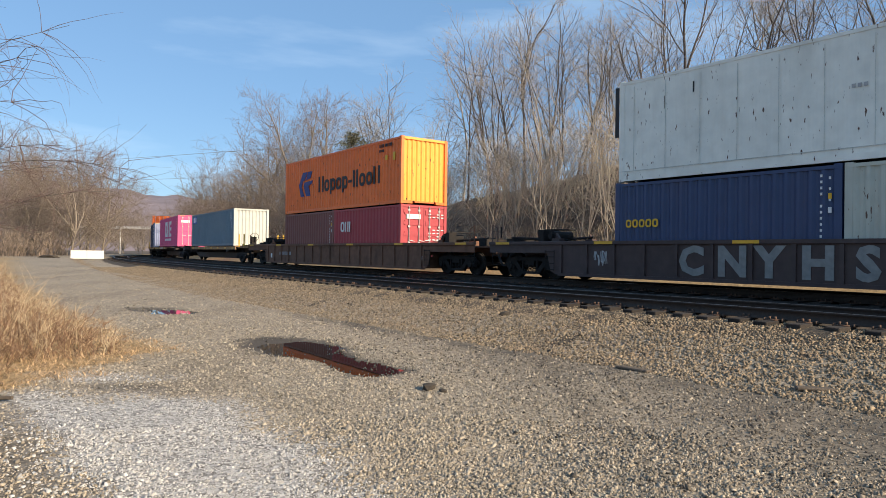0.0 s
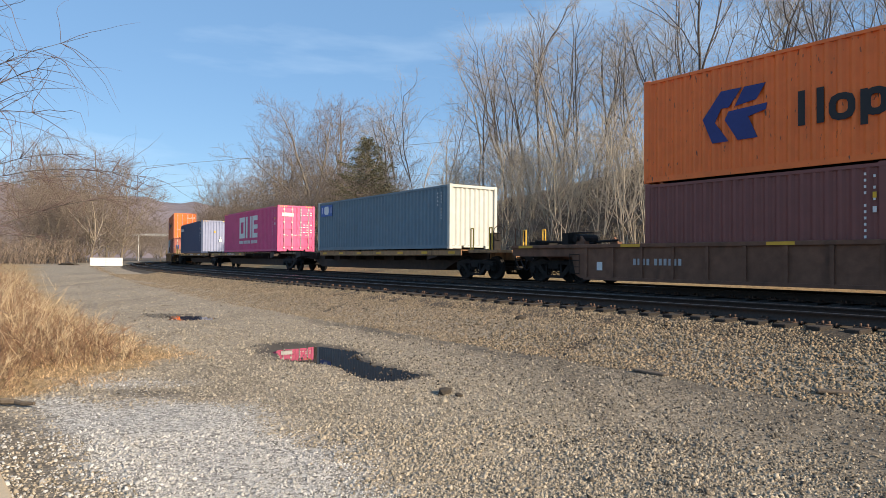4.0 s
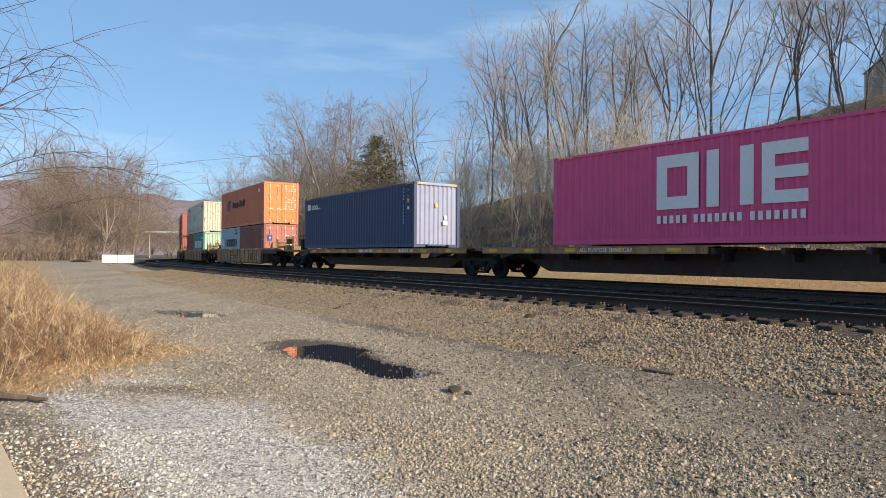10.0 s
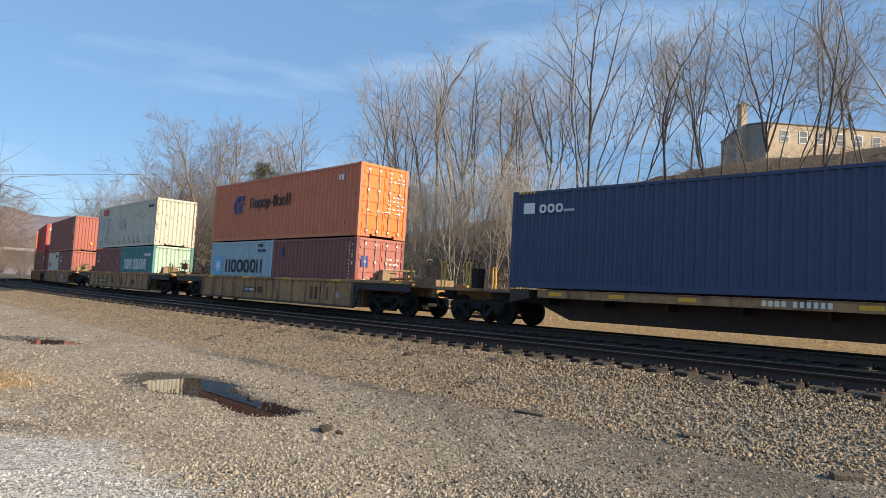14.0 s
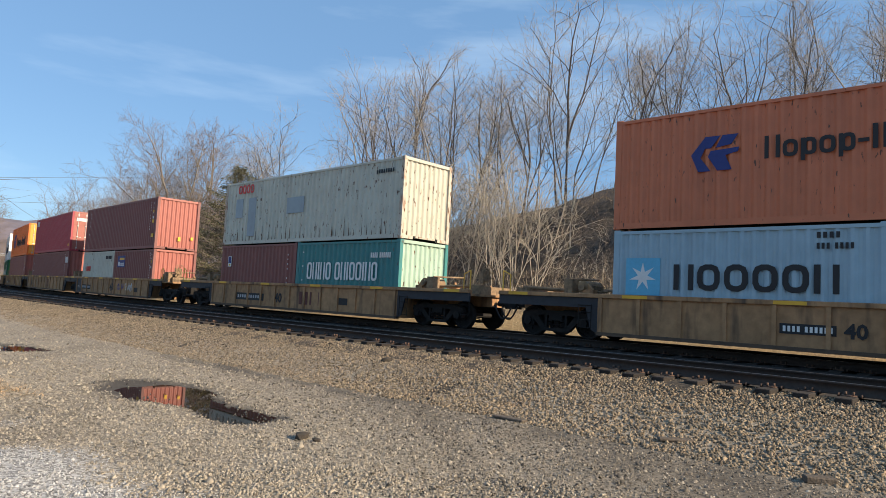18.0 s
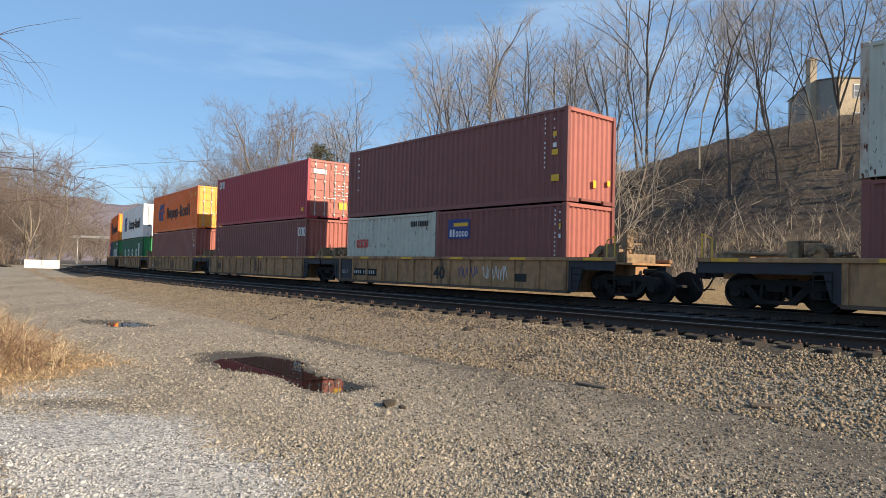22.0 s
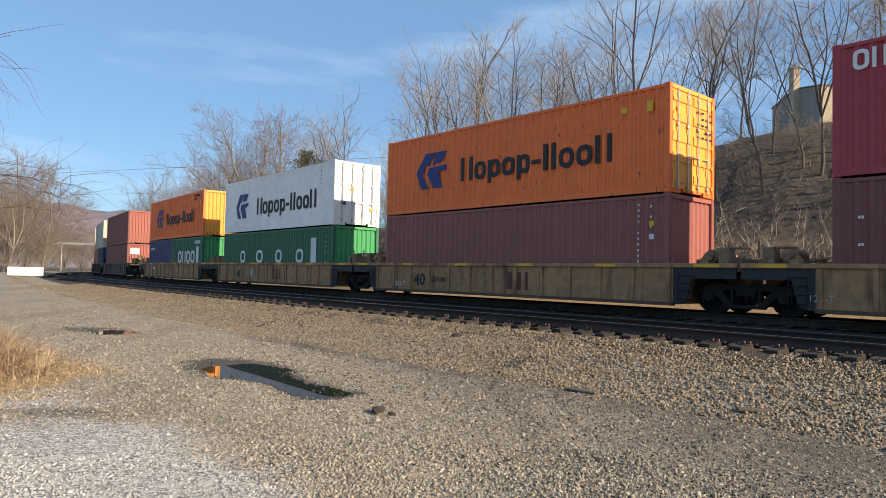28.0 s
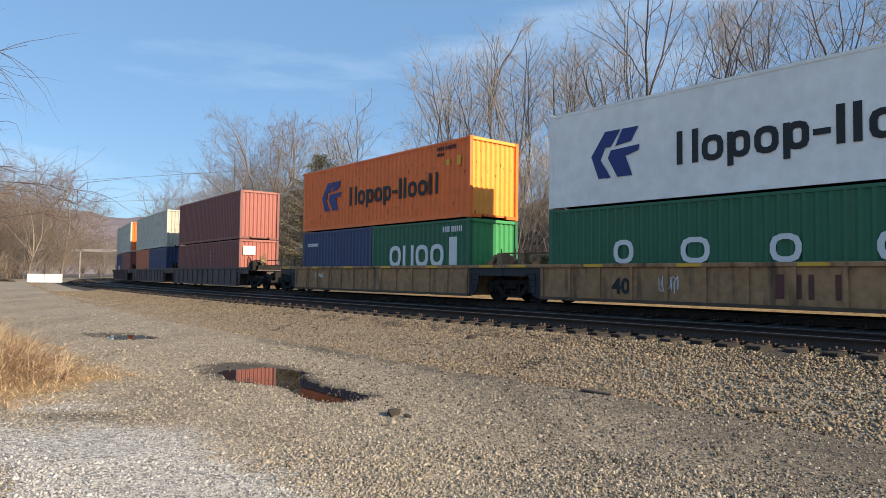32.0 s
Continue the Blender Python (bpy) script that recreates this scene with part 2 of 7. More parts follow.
def water_material():
    m = bpy.data.materials.new("puddle_water")
    m.use_nodes = True
    b = m.node_tree.nodes["Principled BSDF"]
    b.inputs["Base Color"].default_value = (0.018, 0.012, 0.007, 1)
    b.inputs["Roughness"].default_value, b.inputs["IOR"].default_value = 0.02, 1.33
    n = m.node_tree.nodes.new("ShaderNodeTexNoise")
    n.inputs["Scale"].default_value = 3.0
    bp = m.node_tree.nodes.new("ShaderNodeBump")
    bp.inputs["Strength"].default_value, bp.inputs["Distance"].default_value = 0.02, 0.01
    m.node_tree.links.new(n.outputs["Fac"], bp.inputs["Height"])
    m.node_tree.links.new(bp.outputs["Normal"], b.inputs["Normal"])
    return m


M["water"] = water_material()
M["tag_purple"] = mat("purple_spray_paint", (0.12, 0.1, 0.25), 0.5, vary=0.2)


def ground_material():
    """Packed road gravel, with pale limestone, mud and dead grass where the sheet's attribute says so."""
    m = bpy.data.materials.new("ground_soil_and_gravel")
    m.use_nodes = True
    n, l = m.node_tree.nodes, m.node_tree.links
    b = n["Principled BSDF"]
    b.inputs["Roughness"].default_value = 0.95
    tc = n.new("ShaderNodeTexCoord")
    at = n.new("ShaderNodeAttribute")
    at.attribute_name = "zone"
    sep = n.new("ShaderNodeSeparateColor")
    l.new(at.outputs["Color"], sep.inputs["Color"])

    def nz(scale, detail=6.0):
        t = n.new("ShaderNodeTexNoise")
        t.inputs["Scale"].default_value, t.inputs["Detail"].default_value = scale, detail
        l.new(tc.outputs["Object"], t.inputs["Vector"])
        return t.outputs["Fac"]

    def mix(f, a, c):
        x = n.new("ShaderNodeMix")
        x.data_type = "RGBA"
        l.new(f, x.inputs[0])
        for i, v in ((6, a), (7, c)):
            if isinstance(v, tuple):
                x.inputs[i].default_value = (*v, 1)
            else:
                l.new(v, x.inputs[i])
        return x.outputs[2]

    def rng(f, lo, hi, a=0.0, z=1.0):
        r = n.new("ShaderNodeMapRange")
        r.inputs["From Min"].default_value, r.inputs["From Max"].default_value = lo, hi
        r.inputs["To Min"].default_value, r.inputs["To Max"].default_value = a, z
        l.new(f, r.inputs["Value"])
        return r.outputs["Result"]

    vor = n.new("ShaderNodeTexVoronoi")
    vor.inputs["Scale"].default_value = 30.0
    l.new(tc.outputs["Object"], vor.inputs["Vector"])
    sv = n.new("ShaderNodeSeparateColor")
    l.new(vor.outputs["Color"], sv.inputs["Color"])
    pebble = rng(sv.outputs[0], 0, 1, 0.0, 1.0)
    road = mix(pebble, (0.1, 0.08, 0.056), (0.4, 0.332, 0.245))
    road = mix(rng(nz(1.2), 0.42, 0.68), mix(pebble, road, (0.35, 0.292, 0.215)), mix(pebble, (0.17, 0.14, 0.1), (0.4, 0.335, 0.247)))
    road = mix(rng(nz(0.22), 0.45, 0.65), road, mix(pebble, (0.2, 0.165, 0.118), (0.44, 0.368, 0.268)))
    pale = mix(pebble, (0.16, 0.15, 0.135), (0.56, 0.535, 0.49))
    straw = mix(rng(nz(9.0), 0.3, 0.7), (0.2, 0.13, 0.06), (0.42, 0.29, 0.13))
    litter = mix(rng(nz(3.0), 0.35, 0.65), (0.026, 0.02, 0.015), (0.12, 0.09, 0.064))
    litter = mix(rng(nz(0.35), 0.42, 0.6), litter, mix(rng(nz(5.0), 0.35, 0.65), (0.05, 0.037, 0.025), (0.15, 0.108, 0.07)))
    # old wheel tracks along the yard
    mp = n.new("ShaderNodeMapping")
    mp.inputs["Rotation"].default_value, mp.inputs["Scale"].default_value = (0, 0, radians(-30)), (0.9, 0.05, 1)
    l.new(tc.outputs["Object"], mp.inputs["Vector"])
    tr = n.new("ShaderNodeTexNoise")
    tr.inputs["Scale"].default_value, tr.inputs["Detail"].default_value = 1.0, 4.0
    l.new(mp.outputs["Vector"], tr.inputs["Vector"])
    road = mix(rng(tr.outputs["Fac"], 0.5, 0.68, 0.0, 0.55), road, mix(pebble, (0.09, 0.073, 0.052), (0.26, 0.212, 0.15)))
    col = mix(sep.outputs[0], road, pale)
    # shade between the stones, painted as dark brown at the cell edges
    gap_shade = n.new("ShaderNodeMath")
    gap_shade.operation = "MULTIPLY"
    gap_shade.inputs[1].default_value = 0.55
    l.new(rng(vor.outputs["Distance"], 0.5, 0.8), gap_shade.inputs[0])
    col = mix(gap_shade.outputs[0], col, (0.05, 0.036, 0.022))
    am = n.new("ShaderNodeAttribute")
    am.attribute_name = "mud"
    col = mix(am.outputs["Fac"], col, (0.045, 0.036, 0.027))
    col = mix(sep.outputs[1], col, straw)
    col = mix(sep.outputs[2], col, litter)
    l.new(col, b.inputs["Base Color"])
    bp = n.new("ShaderNodeBump")
    bp.inputs["Strength"].default_value, bp.inputs["Distance"].default_value = 0.25, 0.01
    l.new(vor.outputs["Distance"], bp.inputs["Height"])
    l.new(bp.outputs["Normal"], b.inputs["Normal"])
    return m


M["ground"] = ground_material()


# ---- building blocks ----
def box(bm, x0, y0, z0, x1, y1, z1):
    v = [bm.verts.new(p) for p in ((x0, y0, z0), (x1, y0, z0), (x1, y1, z0), (x0, y1, z0), (x0, y0, z1), (x1, y0, z1), (x1, y1, z1), (x0, y1, z1))]
    for f in ((0, 3, 2, 1), (4, 5, 6, 7), (0, 1, 5, 4), (1, 2, 6, 5), (2, 3, 7, 6), (3, 0, 4, 7)):
        bm.faces.new([v[i] for i in f])
    return bm


def slab(bm, pts, y0, y1):
    """A plate with the outline pts in x and z, from y0 to y1."""
    a = [bm.verts.new((x, y0, z)) for x, z in pts]
    b = [bm.verts.new((x, y1, z)) for x, z in pts]
    bm.faces.new(a)
    bm.faces.new(b[::-1])
    for i in range(len(pts)):
        j = (i + 1) % len(pts)
        bm.faces.new((a[j], a[i], b[i], b[j]))
    return bm


def rod(bm, p, q, r0, r1=None, seg=6, cap=True):
    """A round bar from p to q."""
    p, q = Vector(p), Vector(q)
    r1 = r0 if r1 is None else r1
    d = (q - p).normalized()
    u = d.orthogonal().normalized()
    w = d.cross(u)
    a, b = [], []
    for i in range(seg):
        c = u * math.cos(2 * math.pi * i / seg) + w * math.sin(2 * math.pi * i / seg)
        a.append(bm.verts.new(p + c * r0))
        b.append(bm.verts.new(q + c * r1))
    for i in range(seg):
        j = (i + 1) % seg
        bm.faces.new((a[i], a[j], b[j], b[i]))
    if cap:
        bm.faces.new(a[::-1])
        bm.faces.new(b)
    return bm


def lathe(bm, profile, seg=24):
    """A solid of revolution about y: profile of (y, radius)."""
    rings = []
    for y, r in profile:
        rings.append([bm.verts.new((r * math.cos(2 * math.pi * i / seg), y, r * math.sin(2 * math.pi * i / seg))) for i in range(seg)])
    for a, b in zip(rings, rings[1:]):
        for i in range(seg):
            j = (i + 1) % seg
            bm.faces.new((a[i], b[i], b[j], a[j]))
    bm.faces.new(rings[0])
    bm.faces.new(rings[-1][::-1])
    return bm


def mesh_of(name, bm, material, smooth=False):
    bmesh.ops.recalc_face_normals(bm, faces=bm.faces)
    me = bpy.data.meshes.new(name)
    bm.to_mesh(me)
    bm.free()
    for k in material if isinstance(material, (list, tuple)) else [material]:
        me.materials.append(k)
    if smooth:
        for p in me.polygons:
            p.use_smooth = True
    return me


def part(name, bm, material, parent=None, label="", m=None, smooth=False):
    """One mesh object, under a thing or a part."""
    ob = new(name, bm if isinstance(bm, bpy.types.Mesh) else mesh_of(name, bm, material, smooth))
    if parent:
        ob.parent = parent
    if m is not None:
        ob.matrix_basis = m
    return tagged(ob, label)


def big_mesh(name, verts, faces, material):
    """A mesh from numpy arrays of triangles or quads."""
    me = bpy.data.meshes.new(name)
    me.vertices.add(len(verts))
    me.vertices.foreach_set("co", np.asarray(verts, np.float32).ravel())
    k = faces.shape[1]
    me.loops.add(faces.size)
    me.loops.foreach_set("vertex_index", np.asarray(faces, np.int32).ravel())
    me.polygons.add(len(faces))
    me.polygons.foreach_set("loop_start", np.arange(0, faces.size, k, dtype=np.int32))
    me.update(calc_edges=True)
    me.materials.append(material)
    return me


B = bmesh.new

# ---- the line of the railway ----
# s runs along the track on which the train goes, away from the camera's side; o is the distance from its centre, negative towards the camera
DIST, TURN, K0, K1, K_MAX = 17.093, 0.67146, 0.00056, 0.0000451, 0.0062
_s = np.arange(-340, 420, 0.5)
_k = np.where(_s > 0, np.minimum(K0 + K1 * _s, K_MAX), np.where(_s > -40, K0, 0.0))
_h = TURN - np.concatenate([[0], np.cumsum((_k[1:] + _k[:-1]) * 0.25)])
_j = int(np.argmin(abs(_s)))
_h += TURN - _h[_j]
_x = np.concatenate([[0], np.cumsum(-(np.sin(_h[1:]) + np.sin(_h[:-1])) * 0.25)])
_y = np.concatenate([[0], np.cumsum((np.cos(_h[1:]) + np.cos(_h[:-1])) * 0.25)])
_x += DIST * math.cos(TURN) - _x[_j]
_y += DIST * math.sin(TURN) - _y[_j]


def line(s, o=0.0):
    """The point at s and o, and the heading of travel there in radians."""
    h = np.interp(s, _s, _h)
    return np.interp(s, _s, _x) + o * np.cos(h), np.interp(s, _s, _y) + o * np.sin(h), h - math.pi / 2


def on_track(s, z, dx=0.0):
    x, y, a = line(s)
    return pose(float(x), float(y), z, 0, 0, math.degrees(float(a)))


def chord(s, half, z):
    """The pose of a body whose ends lie on the curve."""
    (xa, ya, _), (xb, yb, _) = line(s - half), line(s + half)
    return pose(float(xa + xb) / 2, float(ya + yb) / 2, z, 0, 0, math.degrees(math.atan2(ya - yb, xa - xb)))


def so(x, y):
    """s and o of points of the plane."""
    x, y = np.atleast_1d(np.asarray(x, float)), np.atleast_1d(np.asarray(y, float))
    S, O = np.zeros_like(x), np.zeros_like(x)
    idx = np.arange(0, len(_s), 4)
    for i in range(0, len(x), 4000):
        dx, dy = x[i:i + 4000, None] - _x[idx], y[i:i + 4000, None] - _y[idx]
        j = idx[np.argmin(dx * dx + dy * dy, axis=1)]
        ex, ey = x[i:i + 4000] - _x[j], y[i:i + 4000] - _y[j]
        S[i:i + 4000] = _s[j] - ex * np.sin(_h[j]) + ey * np.cos(_h[j])
        O[i:i + 4000] = ex * np.cos(_h[j]) + ey * np.sin(_h[j])
    return S, O


RAIL_Z, NEAR_O, NEAR_RAIL_Z = 0.82, -4.7, 0.74


def smooth_step(t):
    t = np.clip(t, 0, 1)
    return t * t * (3 - 2 * t)


def wave(x, y, f, seed=0.0):
    return (np.sin(x * f + seed) * np.cos(y * f * 1.13 + seed * 1.7) + 0.5 * np.sin(x * f * 2.3 + y * f * 1.9 + seed * 3.1) + 0.3 * np.sin(-x * f * 4.1 + y * f * 3.7 + seed)) / 1.8


PUD_A, PUD_B = (-3.15, 12.15), (-0.75, 8.95)


def puddle(x, y):
    """How far inside the big puddle's hollow a point lies, 1 at its middle line."""
    ax, ay = PUD_A
    dx, dy = PUD_B[0] - ax, PUD_B[1] - ay
    ln = math.hypot(dx, dy)
    t = ((x - ax) * dx + (y - ay) * dy) / ln / ln
    d = ((x - ax) * -dy + (y - ay) * dx) / ln
    w = 0.66 + 0.16 * np.sin(t * 7) - 0.2 * t
    return 1 - np.sqrt((d / w) ** 2 + ((t - 0.5) / 0.56) ** 4) + 0.16 * wave(x, y, 5.0, 1.0)


def pale_zone(x, y):
    """1 where fresh pale limestone was spread."""
    d = np.maximum((y - 7.3) * 0.95, (x + 2.04) * 0.82 + (y - 6.86) * 0.57) + 0.3 * wave(x, y, 2.2, 7.0) + 0.12 * wave(x, y, 7.0, 1.0)
    main = smooth_step(0.5 - d / 0.8)
    patch = 0.85 * smooth_step(1.4 - np.hypot((x + 4.5) / 1.05, (y - 8.4) / 0.42) + 0.25 * wave(x, y, 4.0, 5.0))
    corner = smooth_step((-(x + 2.6) * 0.75 - (y - 5.0) * 0.65) / 0.5 + 0.4 * wave(x, y, 3.0, 2.0))
    return np.maximum(main * (1 - 0.95 * corner), patch) * (x > -9)


def puddle_small(x, y):
    dx, dy = x + 7.5, y - 17.6
    a, b = dx * 0.78 - dy * 0.62, dx * 0.62 + dy * 0.78
    return 1 - np.sqrt((a / 1.35) ** 2 + (b / 0.55) ** 2) + 0.3 * wave(x, y, 4.0, 2.0)


CREST_S = [-60, -10, 8, 18, 28, 40, 60, 90, 140]
CREST_H = [9.0, 9.0, 9.2, 9.2, 7.6, 6.2, 5.0, 4.0, 3.5]


def terrain(x, y, with_so=False):
    S, O = so(x, y)
    r = np.hypot(x, y)
    road = 0.75 * smooth_step((r - 22) / 60) + 0.03 * wave(x, y, 0.6) + 0.015 * wave(x, y, 2.1, 4.0)
    road = np.where(r > 200, 0.75, road)
    z = road - 0.075 * np.clip(puddle(x, y) + 0.15, 0, 0.6) - 0.05 * np.clip(puddle_small(x, y), 0, 0.5)
    bank = smooth_step((S - 150) / -60)
    bed = 0.36
    z = np.where(O > -9.4, z + (bed - z) * smooth_step((O + 9.4) / 2.6), z)
    z = np.where(O > 0, bed + 0.5 * smooth_step((O - 2.0) / 2.5) + 0.5 * smooth_step((O - 3.5) / 4), z)
    hc = np.interp(S, CREST_S, CREST_H)
    rise = smooth_step((O - 6.5) / 19.0) * hc + np.clip(O - 22, 0, 60) * 0.1
    rise = rise + np.where(O > 7, (0.35 * wave(x, y, 0.5, 3.0) + 0.15 * wave(x, y, 1.7, 5.0)) * np.clip((O - 7) / 5, 0, 1), 0)
    z = np.where(O > 6.5, z + rise, z)
    return (z, S, O) if with_so else z


def height(x, y):
    return float(terrain(np.array([x]), np.array([y]))[0])

# ---- ground ----
def mud_at(x, y, S, O):
    """How wet and muddy the yard is: along the foot of the ballast, round the puddles and towards the low corner."""
    mud = 0.9 * smooth_step(1.2 - abs(O + 9.5 + 0.25 * wave(x, y, 1.3, 3.0)) / 0.4) * smooth_step((S - 1) / 3) * smooth_step((19 - S) / 7) * smooth_step(0.8 + wave(x, y, 1.1, 6.0) * 0.8)
    mud = np.maximum(mud, 0.9 * smooth_step((puddle(x, y) + 0.3) / 0.3))
    mud = np.maximum(mud, 0.7 * smooth_step((puddle_small(x, y) + 0.2) / 0.4))
    mud = np.maximum(mud, 0.7 * smooth_step(1.2 - np.hypot((x + 3.6) / 0.9, (y - 7.75) / 0.22) + 0.3 * wave(x, y, 5.0, 3.0)))
    mud = np.maximum(mud, 0.5 * smooth_step((-(x + 2.6) * 0.75 - (y - 5.0) * 0.65) / 0.5 + 0.4 * wave(x, y, 3.0, 2.0)) * (y < 6.6))
    return np.maximum(mud, 0.8 * smooth_step((x * 0.78 + y * 0.3 - 2.2) / 3.5) * smooth_step((-8.8 - O) / 0.6) * smooth_step(0.65 + 0.6 * wave(x, y, 0.9, 2.5)))


def verge_edge(x, y):
    """The ragged edge of the grass beside the yard."""
    return np.interp(y, EDGE_Y, EDGE_X) + 0.4 * wave(x, y, 1.7, 9.0) + 0.3 * wave(x, y, 4.3, 2.0)


def make_ground():
    t = np.linspace(-1, 1, 331)
    g = 1500 * np.sinh(6.2 * t) / math.sinh(6.2)
    X, Y = np.meshgrid(g - 0.5, g + 9.0)
    x, y = X.ravel(), Y.ravel()
    z, S, O = terrain(x, y, True)
    n = len(t)
    i = (np.arange(n - 1)[:, None] * n + np.arange(n - 1)).ravel()
    me = big_mesh("ground", np.stack([x, y, z], 1), np.stack([i, i + 1, i + n + 1, i + n], 1), M["ground"])
    for p in me.polygons:
        p.use_smooth = True
    pale = pale_zone(x, y)
    edge = verge_edge(x, y)
    straw = smooth_step((edge - x) / 0.7 + 0.5)
    straw = np.maximum(straw, smooth_step((O - 2.4) / 1.2) * smooth_step((9.0 - O) / 3))
    litter = smooth_step((O - 6.5) / 4)
    litter = np.maximum(litter, smooth_step((np.hypot(x, y) - 75) / 30) * (O < -12))
    mud = mud_at(x, y, S, O)
    am = me.attributes.new("mud", "FLOAT", "POINT")
    am.data.foreach_set("value", mud.astype(np.float32))
    a = me.color_attributes.new("zone", "FLOAT_COLOR", "POINT")
    a.data.foreach_set("color", np.stack([pale, straw, litter, np.ones_like(x)], 1).astype(np.float32).ravel())
    tagged(new("ground", me), "gravel yard with pale limestone, dry grass verge and wooded bank", "ground", kind="structure")


EDGE_Y = [-40, 7.0, 7.6, 9.0, 10.4, 12, 15.8, 30, 54, 90]
EDGE_X = [-5.4, -5.3, -4.9, -4.9, -4.2, -5.7, -8.8, -19, -35, -60]
make_ground()


def sweep(profile, s0, s1, step, o0, z0):
    """Verts and quads of an open or closed profile of (o, z) drawn along the track."""
    ss = np.arange(s0, s1 + step / 2, step)
    V = []
    for o, z in profile:
        x, y, _ = line(ss, o0 + o)
        V.append(np.stack([x, y, np.full_like(x, z0 + z)], 1))
    V = np.stack(V, 1)
    k, n = V.shape[1], len(ss)
    i = (np.arange(n - 1)[:, None] * k + np.arange(k - 1)).ravel()
    return V.reshape(-1, 3), np.stack([i, i + k, i + k + 1, i + 1], 1)


v, f = sweep([(-9.3, -0.12), (-8.6, 0.06), (-7.6, 0.26), (-6.6, 0.41), (-6.15, 0.47), (-5.4, 0.51)], -70, 170, 0.4, 0, 0)
rs = np.random.RandomState(3)
v[:, 2] += rs.normal(0, 0.012, len(v))
tagged(new("ballast", big_mesh("ballast", v, f, M["ballast"])), "tan crushed limestone ballast shoulder below the track", "ballast", kind="structure")
v, f = sweep([(-5.4, 0.5), (-3.2, 0.5), (-2.3, 0.5), (-1.7, 0.6), (1.7, 0.6), (3.1, 0.22)], -70, 170, 0.4, 0, 0)
v[:, 2] += rs.normal(0, 0.012, len(v))
tagged(new("ballast", big_mesh("ballast", v, f, M["ballast_dark"])), "ballast between the two tracks, coloured dark for the train's shadow", "ballast", kind="structure")

# a crushed stone that lies on the ground, and a plainer chip
STONE_V = np.array([(1.0, 0.1, -0.35), (-0.45, 0.9, -0.35), (-0.55, -0.85, -0.35), (0.35, 0.62, 0.5), (-0.75, 0.05, 0.45), (0.4, -0.6, 0.55)])
STONE_F = np.array([(0, 1, 3), (1, 2, 4), (2, 0, 5), (3, 1, 4), (4, 2, 5), (5, 0, 3), (3, 4, 5)])
CHIP_V = np.array([(0.95, 0.1, -0.35), (0.05, 0.95, -0.35), (-0.95, -0.1, -0.35), (-0.1, -0.95, -0.35), (0.1, 0.0, 0.85)])
CHIP_F = np.array([(0, 1, 4), (1, 2, 4), (2, 3, 4), (3, 0, 4)])


def scatter_stones(name, label, x, y, z, size, material, seed, sink=0.2, near=7.0):
    """Loose stones; those further than near from the yard's middle are plain chips."""
    r = np.random.RandomState(seed)
    Vs, Fs, at = [], [], 0
    close = np.hypot(x, y) < near
    for sel, sv, sf in ((close, STONE_V, STONE_F), (~close, CHIP_V, CHIP_F)):
        n, k = int(sel.sum()), len(sv)
        if not n:
            continue
        v = sv[None] * (1 + r.uniform(-0.3, 0.3, (n, k, 3))) + r.uniform(-0.28, 0.28, (n, k, 3))
        v *= r.uniform(0.65, 1.3, (n, 1, 3)) * (size[sel][:, None, None] / 1.75)
        a, b, c = r.uniform(0, 2 * math.pi, n), r.normal(0, 0.35, n), r.normal(0, 0.35, n)
        v = v + np.stack([0 * v[..., 0], 0 * v[..., 0], v[..., 0] * b[:, None] + v[..., 1] * c[:, None]], 2)
        ca, sa = np.cos(a)[:, None], np.sin(a)[:, None]
        v = np.stack([v[..., 0] * ca - v[..., 1] * sa, v[..., 0] * sa + v[..., 1] * ca, v[..., 2]], 2)
        v += np.stack([x[sel], y[sel], z[sel] + size[sel] * sink], 1)[:, None]
        Vs.append(v.reshape(-1, 3))
        Fs.append((sf[None] + k * np.arange(n)[:, None, None]).reshape(-1, 3) + at)
        at += n * k
    tagged(new(name, big_mesh(name, np.concatenate(Vs), np.concatenate(Fs), material)), label, "gravel", kind="stuff")


def shoulder_z(o):
    return np.interp(o, [-9.3, -8.6, -7.6, -6.6, -6.15, -5.4], [-0.12, 0.06, 0.26, 0.41, 0.47, 0.51])


